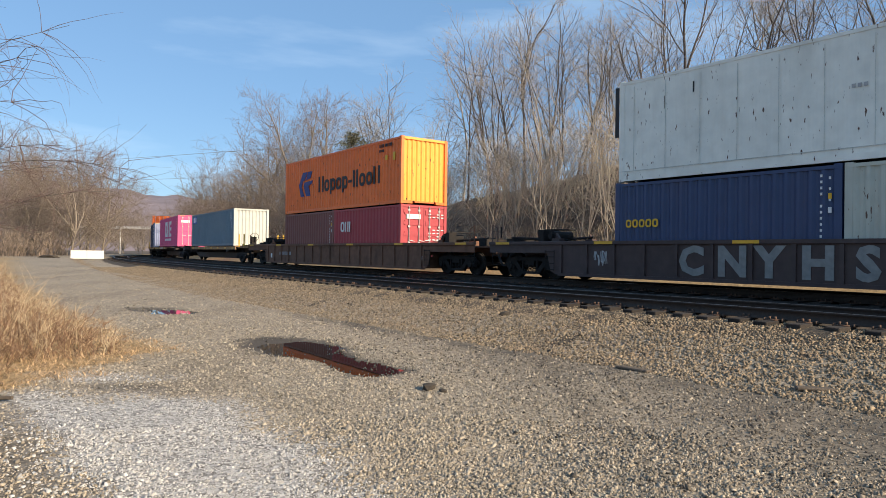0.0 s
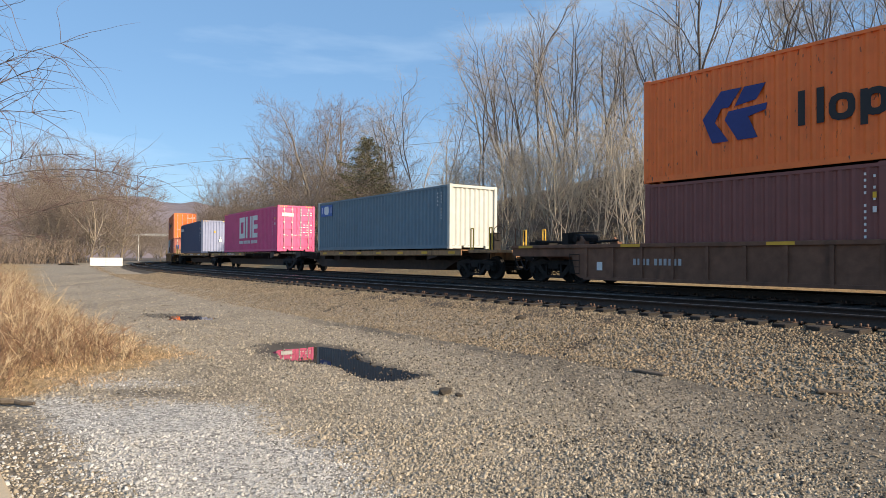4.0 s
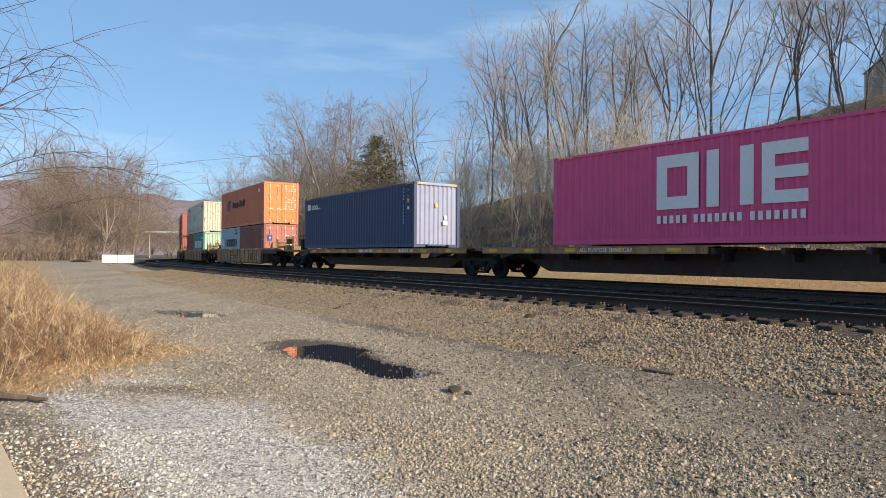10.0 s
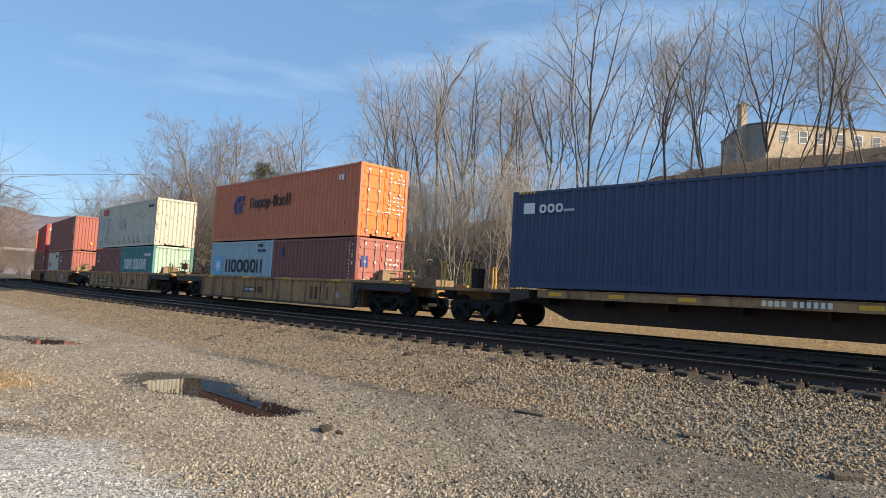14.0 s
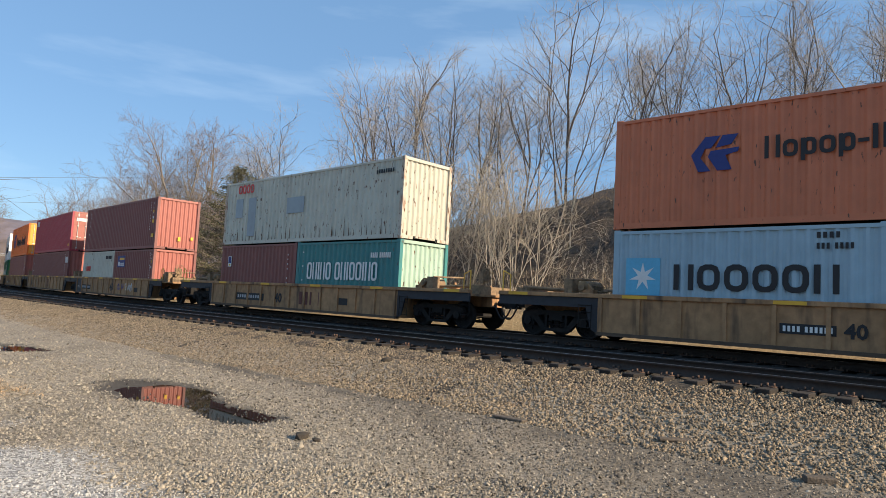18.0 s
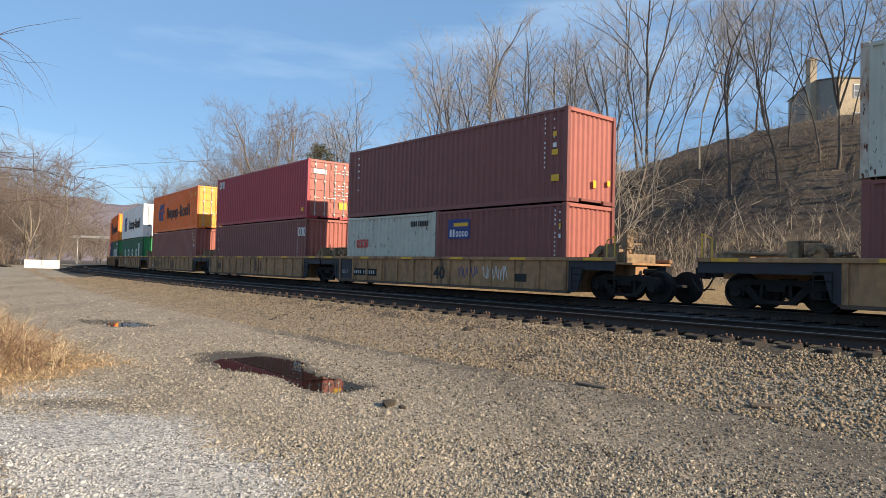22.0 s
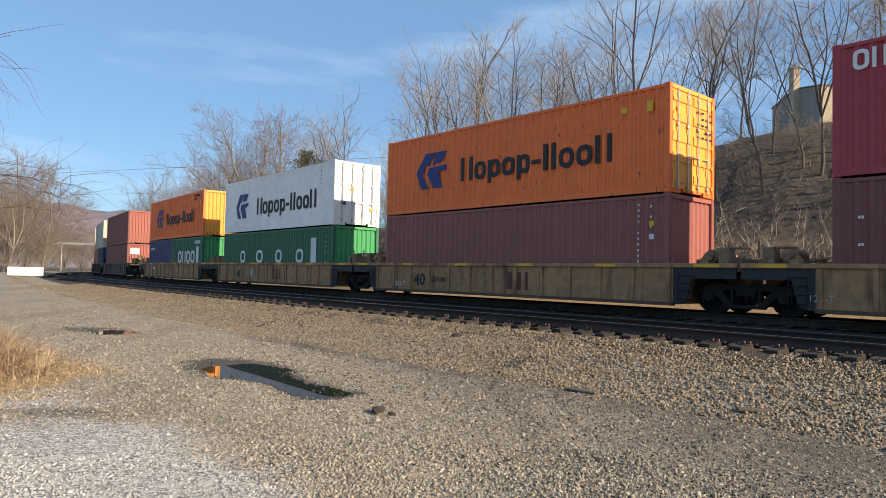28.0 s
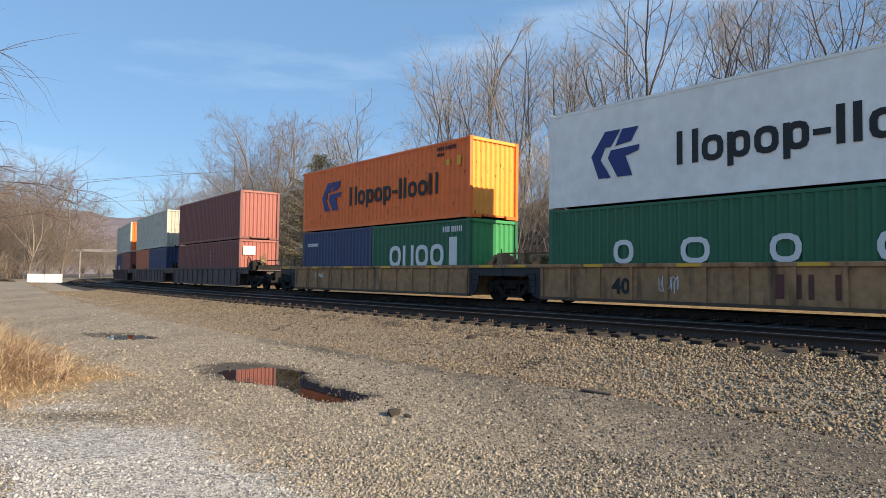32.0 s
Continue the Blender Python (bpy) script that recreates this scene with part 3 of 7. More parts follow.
def make_stones():
    r = np.random.RandomState(11)
    n = 150000
    s = -10 + (r.uniform(0, 1, n) ** 1.45) * 60
    o = r.uniform(-9.35, -5.5, n)
    x, y, _ = line(s, o)
    z = np.maximum(shoulder_z(o), terrain(x, y))
    scatter_stones("ballast_stones", "loose angular tan limestone ballast stones", x, y, z, (0.022 + 0.034 * r.uniform(0, 1, n) ** 1.6) * np.where(o > -6.1, 0.7, 1.0), M["stone"], 12, 0.12, 13.0)
    n = 5000
    s, o = r.uniform(-8, 70, n), -9.15 + 0.25 * r.normal(0, 1, n)
    x, y, _ = line(s, o)
    scatter_stones("spilled_stones", "stray ballast stones at the foot of the shoulder", x, y, terrain(x, y), r.uniform(0.02, 0.045, n), M["stone"], 13, 0.05)
    n = 285000
    d = 2.7 * np.exp(r.uniform(0, 1, n) * math.log(52 / 2.7))
    d = np.where(r.uniform(0, 1, n) < 0.05, r.uniform(0.4, 2.8, n), d)
    a = np.radians(r.uniform(-38, 44, n) + r.normal(0, 5, n))
    x, y = d * np.sin(a), d * np.cos(a)
    S, O = so(x, y)
    keep = (O < -9.0) & (r.uniform(0, 1, n) < np.interp(d, [11, 20], [1.0, 0.5])) & (r.uniform(0, 1, n) > 0.8 * mud_at(x, y, S, O)) & (x > np.interp(y, EDGE_Y, EDGE_X)) & ((puddle(x, y) < 0.12) | (r.uniform(0, 1, n) < 0.06))
    x, y, d = x[keep], y[keep], d[keep]
    pale = r.uniform(0, 1, len(x)) < pale_zone(x, y)
    z = terrain(x, y)
    size = (0.011 + 0.019 * r.uniform(0, 1, len(x)) ** 2.2) * (1 + 0.6 * (r.uniform(0, 1, len(x)) < 0.03)) * np.interp(d, [3, 7, 14, 50], [0.85, 1.15, 1.55, 2.4])
    damp = ~pale & (r.uniform(0, 1, len(x)) < np.clip((x * 0.78 + y * 0.3 - 1.6) / 3.5, 0, 0.75))
    for sel, nm, lb, mt, sd in ((damp, "damp_gravel", "darker damp gravel towards the low side of the yard", M["stone_damp"], 19), (~pale & ~damp, "road_gravel", "fine brown-grey gravel loose on the yard", M["stone_road"], 14), (pale, "pale_gravel", "pale grey limestone chips spread over the yard", M["stone_pale"], 15)):
        scatter_stones(nm, lb, x[sel], y[sel], z[sel], size[sel] * (0.66 if sd == 15 else 1.0), mt, sd, 0.16, 6.5)
    n = 1500
    x, y = r.uniform(-4.6, -1.8, n), r.uniform(3.6, 6.0, n)
    k = (x + 2.6) * 0.75 + (y - 5.0) * 0.65 < 0.4
    x, y = x[k], y[k]
    scatter_stones("coarse_chips", "coarse buff stone chips beside the slab", x, y, terrain(x, y), r.uniform(0.012, 0.038, len(x)), M["stone_pale"], 16, 0.1)
    n = 900
    x, y = r.uniform(-9.4, -5.6, n), r.uniform(16, 19.3, n)
    k = (puddle_small(x, y) > 0.0)
    x, y = x[k], y[k]
    scatter_stones("wet_stones", "stones breaking the surface of the small puddle", x, y, terrain(x, y), r.uniform(0.025, 0.06, len(x)), M["stone_wet"], 18, 0.1)
    n = 900
    x, y = r.uniform(-2.6, 0.2, n), r.uniform(8.2, 11.2, n)
    k = (puddle(x, y) > 0.0) & (r.uniform(0, 1, n) < 0.75 - 0.9 * puddle(x, y))
    x, y = x[k], y[k]
    scatter_stones("wet_stones", "stones breaking the surface of the big puddle", x, y, np.maximum(terrain(x, y), -0.03), r.uniform(0.02, 0.045, len(x)), M["stone_wet"], 26, 0.2)
    n = 3600
    x, y = r.uniform(-4.6, 0.6, n), r.uniform(7.8, 13.4, n)
    k = (puddle(x, y) > 0.1 - 0.5 * r.uniform(0, 1, n) ** 2) & (puddle(x, y) < 0.35 * r.uniform(0, 1, n))
    x, y = x[k], y[k]
    scatter_stones("wet_stones", "stones standing in the shallow edge of the puddle", x, y, terrain(x, y), r.uniform(0.015, 0.045, len(x)), M["stone_wet"], 17, 0.2)


make_stones()


def water_sheet(name, label, fn, x0, y0, x1, y1, z):
    nx, ny = 60, 60
    X, Y = np.meshgrid(np.linspace(x0, x1, nx), np.linspace(y0, y1, ny))
    inside = fn(X, Y) > -0.12
    bm = B()
    vs = {}

    def vert(i, j):
        if (i, j) not in vs:
            vs[i, j] = bm.verts.new((X[i, j], Y[i, j], z))
        return vs[i, j]

    for i in range(ny - 1):
        for j in range(nx - 1):
            if inside[i:i + 2, j:j + 2].all():
                bm.faces.new((vert(i, j), vert(i, j + 1), vert(i + 1, j + 1), vert(i + 1, j)))
    tagged(new(name, mesh_of(name, bm, M["water"])), label, "puddle", kind="structure")


water_sheet("puddle", "dark shallow puddle of brown rainwater in the gravel", puddle, -4.6, 8.0, 0.5, 13.4, -0.026)
water_sheet("puddle", "small stony puddle further up the yard", puddle_small, -9.6, 15.6, -5.4, 19.6, float(terrain(np.array([-7.5]), np.array([17.6]))[0]) + 0.008)


# ---- tracks ----
def make_track(name, label, o0, rail_z, s0, s1, tie_range, seed):
    track = tagged(new(name), label, "railway track", kind="structure")
    prof = [(-0.075, -0.185), (-0.075, -0.165), (-0.012, -0.14), (-0.012, -0.045), (-0.037, -0.035), (-0.037, -0.004), (0.037, -0.004), (0.037, -0.035), (0.012, -0.045), (0.012, -0.14), (0.075, -0.165), (0.075, -0.185)]
    for side in (-0.755, 0.755):
        v, f = sweep(prof, s0, s1, 1.0, o0 + side, rail_z)
        me = big_mesh("rail", v, f, M["rail"])
        me.materials.append(M["rail_head"])
        top = [i for i in range(len(me.polygons)) if i % 11 == 5]
        for i in top:
            me.polygons[i].material_index = 1
        part("rail", me, None, track)
    r = random.Random(seed)
    bm = B()
    box(bm, -1.3, -0.115, -0.36, 1.3, 0.115, -0.185)
    bmesh.ops.bevel(bm, geom=bm.edges[:], offset=0.012, segments=1, affect="EDGES")
    tie = mesh_of("tie", bm, M["tie"])
    s, ties, plates, spikes = s0, [], [], []
    while s < s1:
        x, y, a = line(s, o0)
        m = pose(float(x), float(y), rail_z + r.uniform(-0.012, 0.004), 0, 0, math.degrees(float(a)) + 90 + r.uniform(-1.2, 1.2)) @ pose(r.uniform(-0.07, 0.07), 0, 0)
        if tie_range[0] < s < tie_range[1]:
            part("tie", tie, None, track, m=m)
        else:
            ties.append(m)
        plates.append(m)
        s += 0.54
    unit = np.array([(x, y, z) for z in (-0.36, -0.185) for x, y in ((-1.3, -.115), (1.3, -.115), (1.3, .115), (-1.3, .115))])
    cube_f = np.array([(0, 3, 2, 1), (4, 5, 6, 7), (0, 1, 5, 4), (1, 2, 6, 5), (2, 3, 7, 6), (3, 0, 4, 7)])

    def joined(nm, ms, shape, material):
        if not ms:
            return
        V = np.concatenate([np.array([list(m @ Vector(p)) for p in shape]) for m in ms])
        F = np.concatenate([cube_f + 8 * i for i in range(len(ms))])
        tagged(part(nm, big_mesh(nm, V, F, material), None, track), kind="stuff")

    joined("far_ties", ties, unit, M["tie"])

    def small(x0, x1, y0, y1, z0, z1):
        return np.array([(x, y, z) for z in (z0, z1) for x, y in ((x0, y0), (x1, y0), (x1, y1), (x0, y1))])

    pl, sp = [], []
    for m in plates:
        for c in (-0.755, 0.755):
            pl.append(m @ pose(c, 0, 0))
            for dx, dy in ((-0.11, 0.05), (-0.11, -0.05), (0.11, 0.05)):
                sp.append(m @ pose(c + dx, dy, 0))
    joined("tie_plates", pl, small(-0.18, 0.18, -0.1, 0.1, -0.187, -0.168), M["plate"])
    joined("rail_spikes", sp[:4000], small(-0.02, 0.02, -0.015, 0.015, -0.17, -0.12), M["plate"])
    # rail anchors gripping the rail base beside each tie
    an = [m @ pose(c, dy, 0) for m in plates for c in (-0.755, 0.755) for dy in (-0.15, 0.15)]
    joined("rail_anchors", an[:2600], small(-0.1, 0.1, -0.012, 0.012, -0.2, -0.15), M["plate"])
    return track


make_track("track_near", "empty railway track with rusty rails on weathered wooden ties", NEAR_O, NEAR_RAIL_Z, -60, 160, (-8, 90), 5)
make_track("track_far", "railway track under the freight train", 0.0, RAIL_Z, -60, 160, (-8, 40), 6)

# ---- rolling stock ----
MOVING = []  # thing, offset of its middle along the train, half length, height
WHEELS = []
SPEED, WHEEL_R = 5.95, 0.43


def wheelset_mesh():
    bm = B()
    for sgn in (-1, 1):
        y = 0.70 * sgn
        prof = [(y - 0.02 * sgn, 0.10), (y - 0.02 * sgn, WHEEL_R + 0.028), (y + 0.01 * sgn, WHEEL_R + 0.022), (y + 0.025 * sgn, WHEEL_R), (y + 0.115 * sgn, WHEEL_R - 0.004), (y + 0.118 * sgn, WHEEL_R - 0.06),
                (y + 0.075 * sgn, WHEEL_R - 0.075), (y + 0.045 * sgn, 0.16), (y + 0.1 * sgn, 0.14), (y + 0.12 * sgn, 0.09)]
        lathe(bm, prof, 28)
        for k in range(6):
            a = k * math.pi / 3
            rod(bm, (0.26 * math.cos(a), y + 0.05 * sgn, 0.26 * math.sin(a)), (0.26 * math.cos(a), y + 0.085 * sgn, 0.26 * math.sin(a)), 0.035, seg=6)
    rod(bm, (0, -1.08, 0), (0, 1.08, 0), 0.075, seg=10)
    for sgn in (-1, 1):
        rod(bm, (0, 0.98 * sgn, 0), (0, 1.14 * sgn, 0), 0.12, seg=12)
    return mesh_of("wheelset", bm, M["steel_dark"])


def side_frame_mesh(sgn):
    bm = B()
    if sgn:
        y0, y1 = (0.93, 1.07) if sgn > 0 else (-1.07, -0.93)
        slab(bm, [(-1.13, 0.5), (-1.1, 0.66), (-0.7, 0.73), (0.7, 0.73), (1.1, 0.66), (1.13, 0.5), (0.75, 0.53), (0.5, 0.6), (-0.5, 0.6), (-0.75, 0.53)], y0, y1)
        slab(bm, [(-0.8, 0.54), (-0.62, 0.6), (-0.3, 0.24), (-0.42, 0.16)], y0, y1)
        slab(bm, [(0.8, 0.54), (0.62, 0.6), (0.3, 0.24), (0.42, 0.16)], y0, y1)
        box(bm, -0.44, y0 - 0.02, 0.16, 0.44, y1 + 0.02, 0.25)
        box(bm, -0.36, y0, 0.25, -0.29, y1, 0.6)
        box(bm, 0.29, y0, 0.25, 0.36, y1, 0.6)
        for c in (-0.9, 0.9):
            box(bm, c - 0.17, y0 - 0.01, 0.33, c + 0.17, y1 + 0.03, 0.56)
    return mesh_of("side_frame", bm, M["steel_dark"])


def spring_mesh(sgn):
    bm = B()
    if sgn:
        for c in (-0.2, 0.0, 0.2):
            for k in range(5):
                z = 0.26 + 0.05 * k
                lathe_ring = [(c + 0.075 * math.cos(a * math.pi / 4), 1.0 * sgn + 0.075 * math.sin(a * math.pi / 4), z + 0.006 * a) for a in range(9)]
                for p, q in zip(lathe_ring, lathe_ring[1:]):
                    rod(bm, p, q, 0.014, seg=4, cap=False)
    return mesh_of("spring", bm, M["steel_dark"])


WHEELSET, SIDE_FRAME, SPRING = wheelset_mesh(), [side_frame_mesh(k) for k in (-1, 1)], [spring_mesh(k) for k in (-1, 1)]


def truck_mesh():
    bm = B()
    box(bm, -0.22, -1.08, 0.46, 0.22, 1.08, 0.6)
    box(bm, -0.2, -0.35, 0.6, 0.2, 0.35, 0.76)
    for c in (-0.45, 0.45):
        box(bm, c - 0.05, -0.8, 0.36, c + 0.05, 0.8, 0.46)
    return mesh_of("truck", bm, M["steel_dark"])


TRUCK = truck_mesh()


def add_truck(car, x):
    t = part("truck", TRUCK, None, car, "dark cast-steel freight truck", pose(x, 0, 0))
    for k in (0, 1):
        part("side_frame", SIDE_FRAME[k], None, t)
        part("spring", SPRING[k], None, t)
    for c in (-0.9, 0.9):
        w = part("wheelset", WHEELSET, None, t, m=pose(c, 0, WHEEL_R))
        WHEELS.append((w, c))
    return t


def add_coupler(car, x, sgn):
    bm = B()
    rod(bm, (x, 0, 0.85), (x + 0.75 * sgn, 0, 0.85), 0.09, seg=8)
    box(bm, x + 0.62 * sgn - 0.12, -0.16, 0.7, x + 0.62 * sgn + 0.16, 0.16, 1.0)
    part("coupler", bm, M["steel_dark"], car, "black knuckle coupler")
    bm = B()
    pts = [(x + 0.1 * sgn, -0.35, 0.8)] + [(x + (0.15 + 0.12 * k) * sgn, -0.35, 0.72 - 0.35 * math.sin(math.pi * k / 5)) for k in range(6)]
    for p, q in zip(pts, pts[1:]):
        rod(bm, p, q, 0.025, seg=6)
    part("air_hose", bm, M["black"], car, "drooping black rubber air hose")


SIGN_WIDTH = {"w": 1.05, "o": 1.0, "d": 1.0, "O": 1.15, "l": 0.5, "-": 0.65, " ": 0.6, "x": 0.9, "c": 0.9, ".": 0.4}


def sign_places(word, width):
    """Each sign of a word with its start and its width."""
    k = width / sum(SIGN_WIDTH[c] for c in word)
    at = 0.0
    for ch in word:
        yield ch, at, SIGN_WIDTH[ch] * k
        at += SIGN_WIDTH[ch] * k


def frame_shape(bm, x0, z0, x1, z1, g, y0, y1):
    """A rounded upright frame of bar width g, one closed piece."""
    def loop(k, y):
        a, b, c, d = x0 + k, x1 - k, z0 + k, z1 - k
        q = min(b - a, d - c) * 0.36
        m = q * 0.3
        return [bm.verts.new((x, y, z)) for x, z in ((a + q, c), (b - q, c), (b - m, c + m), (b, c + q), (b, d - q), (b - m, d - m), (b - q, d), (a + q, d), (a + m, d - m), (a, d - q), (a, c + q), (a + m, c + m))]

    of, nf, ob, nb = loop(0, y0), loop(g, y0), loop(0, y1), loop(g, y1)
    for i in range(12):
        j = (i + 1) % 12
        for a, b in ((of, nf), (nf, nb), (nb, ob), (ob, of)):
            bm.faces.new((a[i], a[j], b[j], b[i]))
    return bm


def letters(bm, word, x0, z0, width, cap, y, t=0.004):
    """Plain shapes in place of lettering: uprights, frames and dashes."""
    for ch, at, w in sign_places(word, width):
        if ch == " ":
            continue
        a, b = x0 + at + 0.08 * w, x0 + at + 0.92 * w
        lo, hi = {"o": (0, 0.74), "d": (-0.22, 0.74), "x": (0, 0.74), "-": (0.3, 0.46), ".": (0, 0.2)}.get(ch, (0, 1))
        za, zb = z0 + lo * cap, z0 + hi * cap
        if ch in "-.":
            box(bm, a, y - t, za, b, y, zb)
            continue
        g = min(0.27 * (b - a), 0.2 * cap)
        if ch == "l":
            g = 0.62 * (b - a)
            box(bm, a + 0.5 * (b - a - g), y - t, za, a + 0.5 * (b - a + g), y, zb)
        elif ch == "c":
            box(bm, a, y - t, za, a + 0.7 * (b - a), y, zb)
        elif ch == "w":
            box(bm, a, y - t, za, a + g, y, zb)
            box(bm, b - g, y - t, za, b, y, zb)
        elif ch == "d":
            zc = z0
            box(bm, a, y - t, za, a + g, y, zb)
            frame_shape(bm, a + 0.4 * g, zc, b, zb, g, y - t - 0.001, y)
        else:
            frame_shape(bm, a, za, b, zb, g, y - t, y)
    return bm


def text_mesh(body, size, material, thick=0.004, bold=0.0):
    cu = bpy.data.curves.new("marking", "FONT")
    cu.body, cu.size, cu.extrude, cu.resolution_u, cu.offset = body, size, thick / 2, 2, bold
    ob = new("marking_source", cu)
    me = bpy.data.meshes.new_from_object(ob.evaluated_get(bpy.context.evaluated_depsgraph_get()))
    bpy.data.objects.remove(ob)
    bpy.data.curves.remove(cu)
    me.materials.clear()
    me.materials.append(material)
    return me


def corrugated(bm, length, z0, z1, y, depth, pitch, flip=False, along_x=True, y_of=None):
    """A trapezoid-ribbed sheet, thin but closed by a back face."""
    n = max(2, round(length / pitch))
    p = length / n
    xs, ds = [], []
    for i in range(n):
        a = -length / 2 + i * p
        xs += [a, a + 0.25 * p, a + 0.5 * p, a + 0.75 * p]
        ds += [0, 0, depth, depth]
    xs.append(length / 2)
    ds.append(0)
    lo, hi = [], []
    for x, d in zip(xs, ds):
        q = y + d if not flip else y - d
        c = (x, q) if along_x else (q, x)
        lo.append(bm.verts.new((*c, z0)))
        hi.append(bm.verts.new((*c, z1)))
    for i in range(len(xs) - 1):
        bm.faces.new((lo[i], lo[i + 1], hi[i + 1], hi[i]))
    return bm


def container(label, length, high, coat, ends="wall", end_coat=None, marks=(), cap_label="", reefer=False, post=None):
    """A freight container. x points the way of travel, its base is at z = 0. marks: (kind, numbers..., material)."""
    h, hl, hw = high, length / 2, 1.219
    c = tagged(new("shipping_container"), label, "shipping container", "containers on the freight train")
    side_depth, pitch = (0.012, 0.35) if reefer else (0.045, 0.278)
    post = post or coat
    for sgn in (-1, 1):
        bm = B()
        corrugated(bm, length - 0.3, 0.16, h - 0.1, sgn * (hw - 0.012), -side_depth * sgn, pitch, False)
        part("side_panel", bm, coat, c)
        bm = B()
        box(bm, -hl + 0.1, min(sgn * hw, sgn * (hw - 0.07)), 0.02, hl - 0.1, max(sgn * hw, sgn * (hw - 0.07)), 0.17)
        part("bottom_rail", bm, coat, c)
        bm = B()
        box(bm, -hl + 0.1, min(sgn * hw, sgn * (hw - 0.06)), h - 0.11, hl - 0.1, max(sgn * hw, sgn * (hw - 0.06)), h - 0.03)
        part("top_rail", bm, coat, c)
    bm = B()
    corrugated(bm, length - 0.25, 0, 1, 0, 0.02, 0.21)
    for v in bm.verts:
        v.co = Vector((v.co.x, -hw + 0.05 + v.co.z * (2 * hw - 0.1), h - 0.035 - v.co.y))
    part("roof", bm, coat, c)
    bm = B()
    box(bm, -hl + 0.08, -hw + 0.06, 0.1, hl - 0.08, hw - 0.06, 0.15)
    for i in range(9):
        x = -hl + 0.5 + i * (length - 1) / 8
        box(bm, x - 0.03, -hw + 0.06, 0.02, x + 0.03, hw - 0.06, 0.1)
    part("underframe", bm, M["steel_dark"], c)
    for ex in (-1, 1):
        style = ends if ex > 0 else ("wall" if ends != "wall" else "doors")
        mt = end_coat or coat
        for sgn in (-1, 1):
            bm = B()
            x0, x1 = sorted((ex * hl, ex * (hl - 0.16)))
            y0, y1 = sorted((sgn * hw, sgn * (hw - 0.14)))
            box(bm, x0, y0, 0.1, x1, y1, h - 0.1)
            part("corner_post", bm, post, c)
            for z0, z1 in ((0, 0.118), (h - 0.118, h)):
                bm = B()
                x0, x1 = sorted((ex * (hl + 0.004), ex * (hl - 0.178)))
                y0, y1 = sorted((sgn * (hw + 0.004), sgn * (hw - 0.162)))
                box(bm, x0, y0, z0, x1, y1, z1)
                bmesh.ops.bevel(bm, geom=bm.edges[:], offset=0.012, segments=1, affect="EDGES")
                xm = ex * (hl + 0.005)
                rod(bm, (xm - 0.02 * ex, sgn * (hw - 0.08), (z0 + z1) / 2), (xm + 0.002 * ex, sgn * (hw - 0.08), (z0 + z1) / 2), 0.035, seg=8)
                part("corner_casting", bm, post, c)
        for z0, z1, nm in ((0.0, 0.14, "end_sill"), (h - 0.12, h - 0.01, "end_header")):
            bm = B()
            x0, x1 = sorted((ex * (hl - 0.01), ex * (hl - 0.12)))
            if nm == "end_sill":
                for a, b in ((-1.05, -0.62), (-0.5, 0.5), (0.62, 1.05)):
                    box(bm, x0, a, 0.02 if abs(a + b) > 0.1 else 0.07, x1, b, z1)
            else:
                box(bm, x0, -1.08, z0, x1, 1.08, z1)
            part(nm, bm, post if nm == "end_sill" else mt, c)
        if style == "wall":
            bm = B()
            corrugated(bm, 2.16, 0.14, h - 0.12, ex * (hl - 0.05), -0.045 * ex, 0.25, False, False)
            part("end_wall", bm, mt, c)
        else:
            for sgn in (-1, 1):
                bm = B()
                xa, xb = sorted((ex * (hl - 0.035), ex * (hl - 0.085)))
                ya, yb = sorted((sgn * 0.012, sgn * 1.08))
                box(bm, xa, ya, 0.14, xb, yb, h - 0.13)
                n = 5 if not reefer else 0
                for i in range(n):
                    z = 0.32 + i * (h - 0.75) / (n - 1)
                    xc, xd = sorted((ex * (hl - 0.035), ex * (hl - 0.008)))
                    box(bm, xc, ya + 0.06, z, xd, yb - 0.06, z + (h - 0.75) / (n - 1) * 0.45)
                door = part("door", bm, mt, c)
                for k in (0.28, 0.8):
                    bm = B()
                    rod(bm, (ex * (hl + 0.012), sgn * k, 0.1), (ex * (hl + 0.012), sgn * k, h - 0.08), 0.02, seg=6)
                    for i in range(4):
                        z = 0.25 + i * (h - 0.5) / 3
                        box(bm, ex * hl - 0.03, sgn * k - 0.05, z - 0.04, ex * hl + 0.025, sgn * k + 0.05, z + 0.04)
                    part("lock_rod", bm, M["galv"], door)
                    bm = B()
                    rod(bm, (ex * (hl + 0.035), sgn * k, 1.05), (ex * (hl + 0.035), sgn * (k - 0.26), 1.02 + 0.02 * sgn), 0.016, seg=6)
                    part("door_handle", bm, M["galv"], door)
                for i in range(5):
                    bm = B()
                    z = 0.3 + i * (h - 0.6) / 4
                    box(bm, ex * hl - 0.03, sgn * 1.06 - 0.03, z - 0.06, ex * hl + 0.012, sgn * 1.06 + 0.05, z + 0.06)
                    part("hinge", bm, mt, door)
    for mk in marks:
        add_mark(c, mk, hl, h, hw)
    return c


M["rust_run"] = mat("dark_rust_run", (0.11, 0.058, 0.032), 0.9, vary=0.4, fine=20, coarse=4)
M["galv"] = mat("galvanised_steel", (0.5, 0.5, 0.48), 0.45, 0.6, 0.15)


